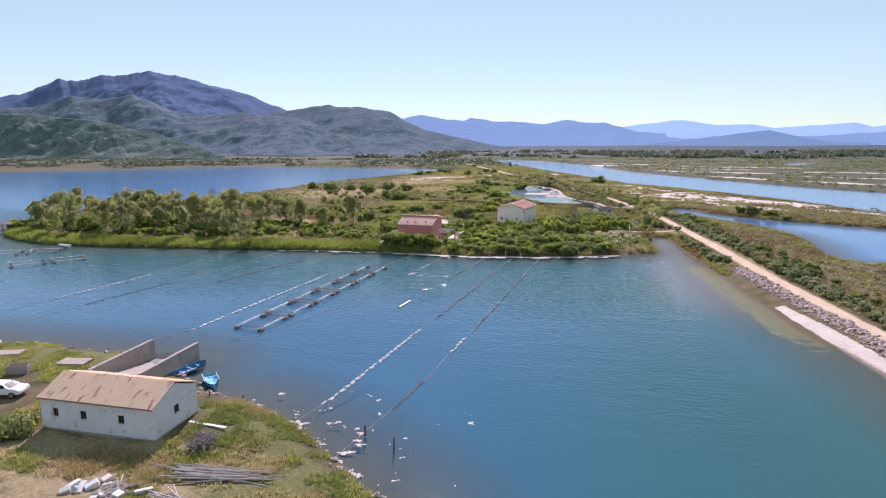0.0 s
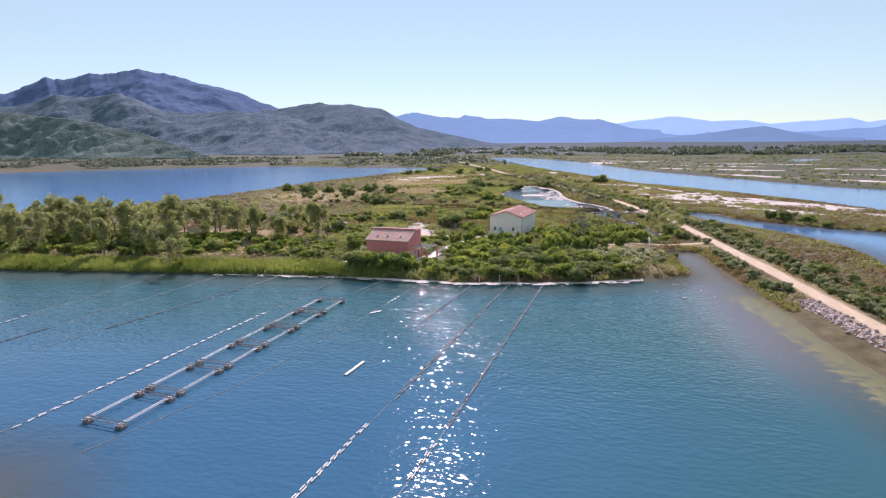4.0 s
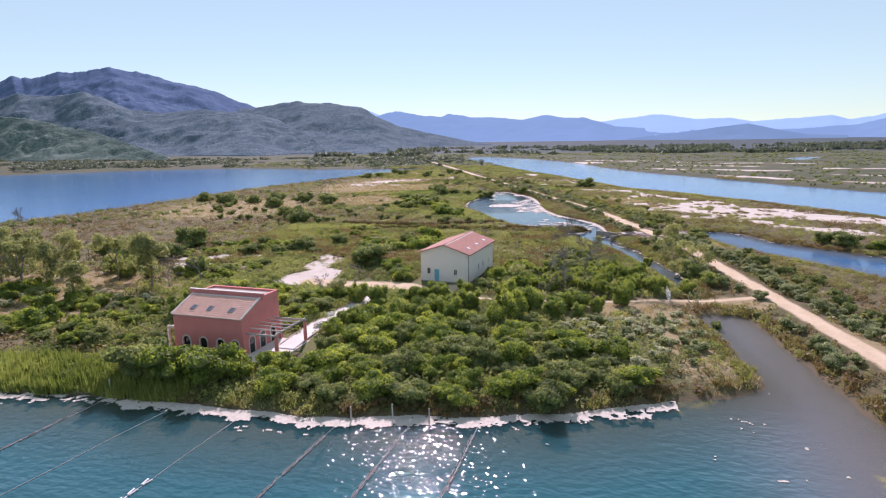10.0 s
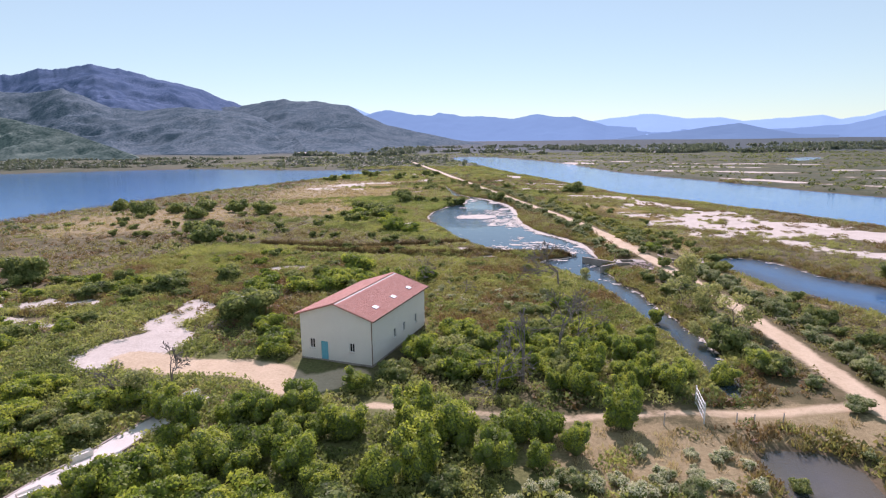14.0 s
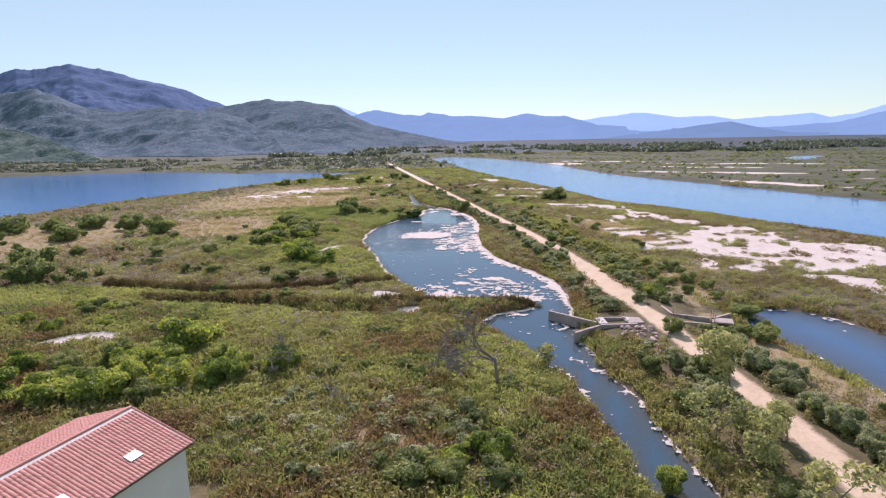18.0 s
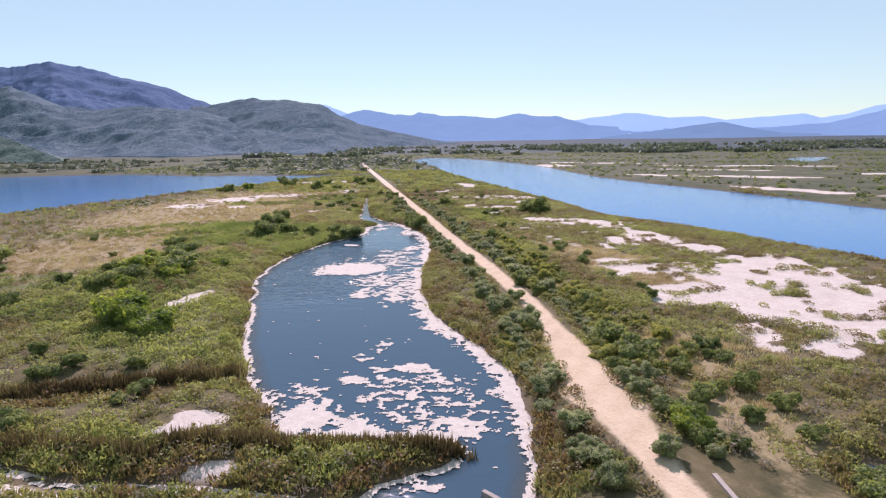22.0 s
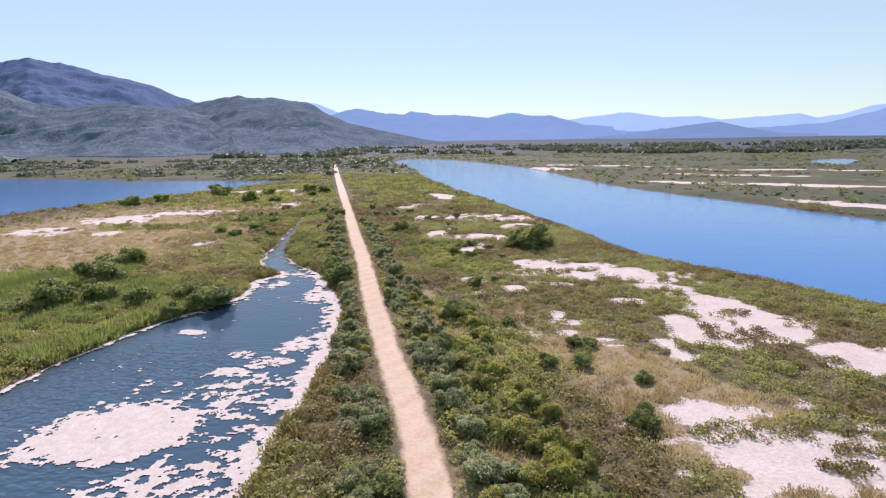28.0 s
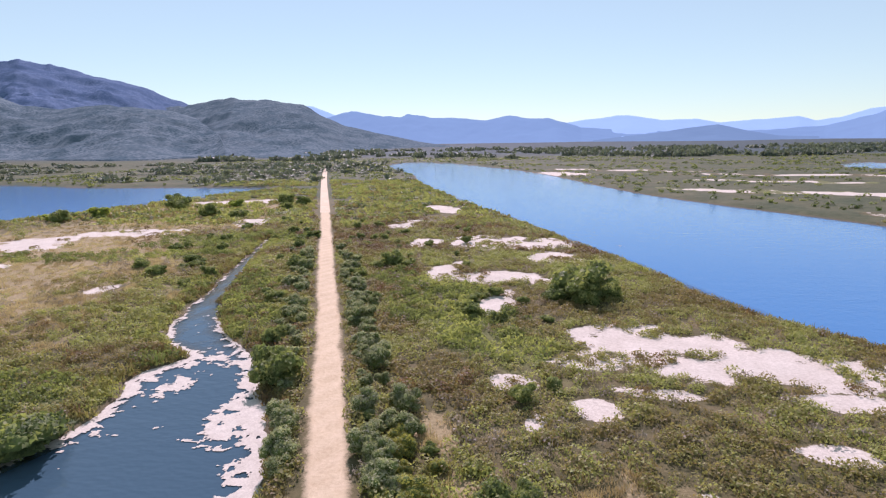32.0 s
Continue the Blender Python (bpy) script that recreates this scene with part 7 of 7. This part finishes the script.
# ---------------------------------------------------------------- sluice, gate, stones
def slab_wall(bm, a, c, z0, z1, thick=0.35):
    a, c = Vector((*a, 0)), Vector((*c, 0))
    d = c - a
    box(bm, (d.length + thick * 0.6, thick, z1 - z0), ((a.x + c.x) / 2, (a.y + c.y) / 2, (z0 + z1) / 2), (0, 0, math.degrees(math.atan2(d.y, d.x))), 0.02)
    return bm


def railing(name, pts, z, parent, h=1.0):
    for k, (x, y) in enumerate(pts):
        part("post", tube(B(), (x, y, z - 0.1), (x, y, z + h), 0.035, None, 6), metal_rust, parent)
        if k:
            for hh in (0.5, 0.95):
                part("rail", tube(B(), (*pts[k - 1], z + hh), (x, y, z + hh), 0.028, None, 6), metal_rust, parent)


sluice = thing("sluice", pose(0, 0, 0), "weathered concrete sluice with wing walls and rusty rails", "sluice")
for k, (a, c, z1) in enumerate((((12.3, 253.7), (17.9, 249.6), 1.25), ((15.2, 245.3), (18.2, 248.3), 1.25), ((18.5, 248.45), (22.8, 249.4), 1.3), ((18.4, 251.3), (22.6, 251.9), 1.3))):
    part("wing_wall", slab_wall(B(), a, c, -1.2, z1), concrete, sluice)
part("deck", box(B(), (1.1, 2.4, 0.25), (18.6, 250.0, 1.2), (0, 0, 10), 0.02), wood_grey, sluice, "timber deck over the opening")
part("deck", box(B(), (2.0, 2.2, 0.25), (22.6, 250.7, 1.2), (0, 0, 10), 0.02), concrete, sluice)
bm = B()
for k in range(7):
    a0, a1 = radians(-60 + k * 18), radians(-60 + (k + 1) * 18)
    tube(bm, (21.0 + 0.9 * math.cos(a0), 250.6 + 0.9 * math.sin(a0), 1.45), (21.0 + 0.9 * math.cos(a1), 250.6 + 0.9 * math.sin(a1), 1.45), 0.06, None, 6)
part("gate_arm", bm, paint_white, sluice, "white curved gate arm")
railing("rail", [(18.0, 249.1), (17.9, 250.4), (18.2, 251.6)], 1.3, sluice)
railing("rail", [(19.2, 251.9), (20.4, 252.2), (21.6, 252.5)], 1.2, sluice)
east_sluice = thing("sluice", pose(0, 0, 0), "concrete sluice headwall on the lagoon side of the road", "sluice")
for a, c in (((27.2, 257.4), (27.8, 254.2)), ((27.9, 254.0), (32.0, 252.6)), ((27.6, 250.8), (31.4, 250.2)), ((32.4, 252.6), (35.0, 254.8))):
    part("wing_wall", slab_wall(B(), a, c, -0.8, 1.35), concrete, east_sluice)
part("deck", box(B(), (2.4, 2.0, 0.2), (33.4, 252.0, 1.15), (0, 0, -10), 0.02), concrete, east_sluice)
railing("rail", [(27.7, 251.2), (27.8, 252.4), (27.9, 253.6)], 1.3, east_sluice)
railing("rail", [(32.1, 250.6), (32.2, 251.8), (32.3, 253.0)], 1.3, east_sluice)

gate = thing("field_gate", pose(18.9, 185.4, gz(18.9, 185.4), 0, 0, 88), "white tubular field gate across the track", "gate")
for x in (0, 3.6):
    part("gate_post", tube(B(), (x, 0, -0.2), (x, 0, 1.9), 0.06, None, 8), paint_white, gate)
for z in (0.35, 0.85, 1.3, 1.75):
    part("gate_bar", tube(B(), (0.08, 0, z), (3.52, 0, z), 0.028, None, 6), paint_white, gate)
for x in np.linspace(0.5, 3.1, 6):
    part("gate_bar", tube(B(), (float(x), 0, 0.35), (float(x), 0, 1.75), 0.02, None, 6), paint_white, gate)
for k, (x, y) in enumerate(((21.6, 185.9), (23.0, 186.0), (25.4, 186.4), (15.5, 184.4), (20.0, 190.6), (22.8, 191.0))):
    ob = tagged(new("fence_post", finish("fence_post", tube(B(), (0, 0, -0.2), (0.02, 0, 1.1), 0.06, 0.05, 6), wood_grey)), "short weathered fence post by the track", "post", "fence posts")
    ob.matrix_world = pose(x, y, gz(x, y))


def stone_mesh(seed):
    bm = B()
    bmesh.ops.create_icosphere(bm, subdivisions=1, radius=1.0)
    for v in bm.verts:
        n = 1 + 0.55 * noise.noise(v.co * 1.3 + Vector((seed * 3.1, seed, 0)))
        v.co = Vector((v.co.x * n, v.co.y * n * 0.8, max(v.co.z * n * 0.7, -0.4)))
    return finish("stone", bm, stone)


stones = [stone_mesh(k) for k in range(6)]
rock = tagged(new("rock", stones[2].copy()), "large whitish rock near the island shore", "rock")
rock.matrix_world = pose(10.3, 154.8, gz(10.3, 154.8) + 0.1, 0, 0, 20)
rock.scale = (1.6, 0.7, 0.7)
r = np.random.default_rng(12)
bank = thing("stone_bank", pose(0, 0, 0), "tumbled stones heaped against the sluice bank", "stones")
sp = [(float(r.uniform(20.8, 24.6)), float(r.uniform(243.2, 248.6))) for _ in range(46)] + [(float(26.4 - (y - 230) * 0.22 + r.normal(0, 0.7)), float(y)) for y in r.uniform(230, 244, 60)]
for (x, y), z in zip(sp, ground_z([q[0] for q in sp], [q[1] for q in sp])):
    o = new("stone", stones[r.integers(6)])
    o.parent = bank
    s = float(r.uniform(0.16, 0.42))
    o.matrix_local = pose(x, y, max(z, 0) + s * 0.25, r.uniform(-20, 20), r.uniform(-20, 20), r.uniform(0, 360)) @ Matrix.Diagonal((s, s, s, 1))
causeway = thing("stone_revetment", pose(0, 0, 0), "reddish stones lining the causeway bank", "stones")
ys = r.uniform(88, 139, 290)
xs = np.interp(ys, [60, 90, 100, 107, 122, 140], [44.6, 42.4, 41.8, 40.4, 38.6, 36.4]) + r.normal(0, 0.6, 290)
for x, y, z in zip(xs, ys, ground_z(xs, ys)):
    o = new("stone", stones[r.integers(6)])
    o.parent = causeway
    s = float(r.uniform(0.2, 0.46))
    o.matrix_local = pose(float(x), float(y), max(float(z), 0) + s * 0.2, r.uniform(-20, 20), r.uniform(-20, 20), r.uniform(0, 360)) @ Matrix.Diagonal((s, s, s, 1))
def corners(me):
    me.calc_loop_triangles()
    return np.array([me.vertices[v].co[:] for t in me.loop_triangles for v in t.vertices])


for k in range(3):
    ys = r.uniform(84, 139, 260)
    xs = np.interp(ys, [60, 90, 100, 107, 122, 140], [44.6, 42.4, 41.8, 40.4, 38.6, 36.4]) + r.uniform(-1.5, 1.3, 260)
    scatter("revetment_rubble", corners(stones[k]), xs, ys, r.uniform(0.14, 0.34, 260), r.uniform(0, 6.28, 260), stone, "small pinkish rubble between the causeway stones", 0.02)
shore = thing("shore_stones", pose(0, 0, 0), "pale stones along the near bank", "stones")
ys = r.uniform(0, 1, 70)
xs = np.interp(ys, [0, 0.35, 0.6, 1], [-74, -50, -34, -9]) 
yy = np.interp(xs, [-74, -56, -49, -34, -28, -22, -18, -14, -9], [70.3, 69.8, 70.4, 61.6, 60.5, 57.4, 54.4, 51, 47.6]) + r.normal(0, 0.4, 70)
for x, y, z in zip(xs, yy, ground_z(xs, yy)):
    o = new("stone", stones[r.integers(6)])
    o.parent = shore
    s = float(r.uniform(0.15, 0.4))
    o.matrix_local = pose(float(x), float(y), max(float(z), 0) + s * 0.2, 0, r.uniform(-20, 20), r.uniform(0, 360)) @ Matrix.Diagonal((s, s, s, 1))
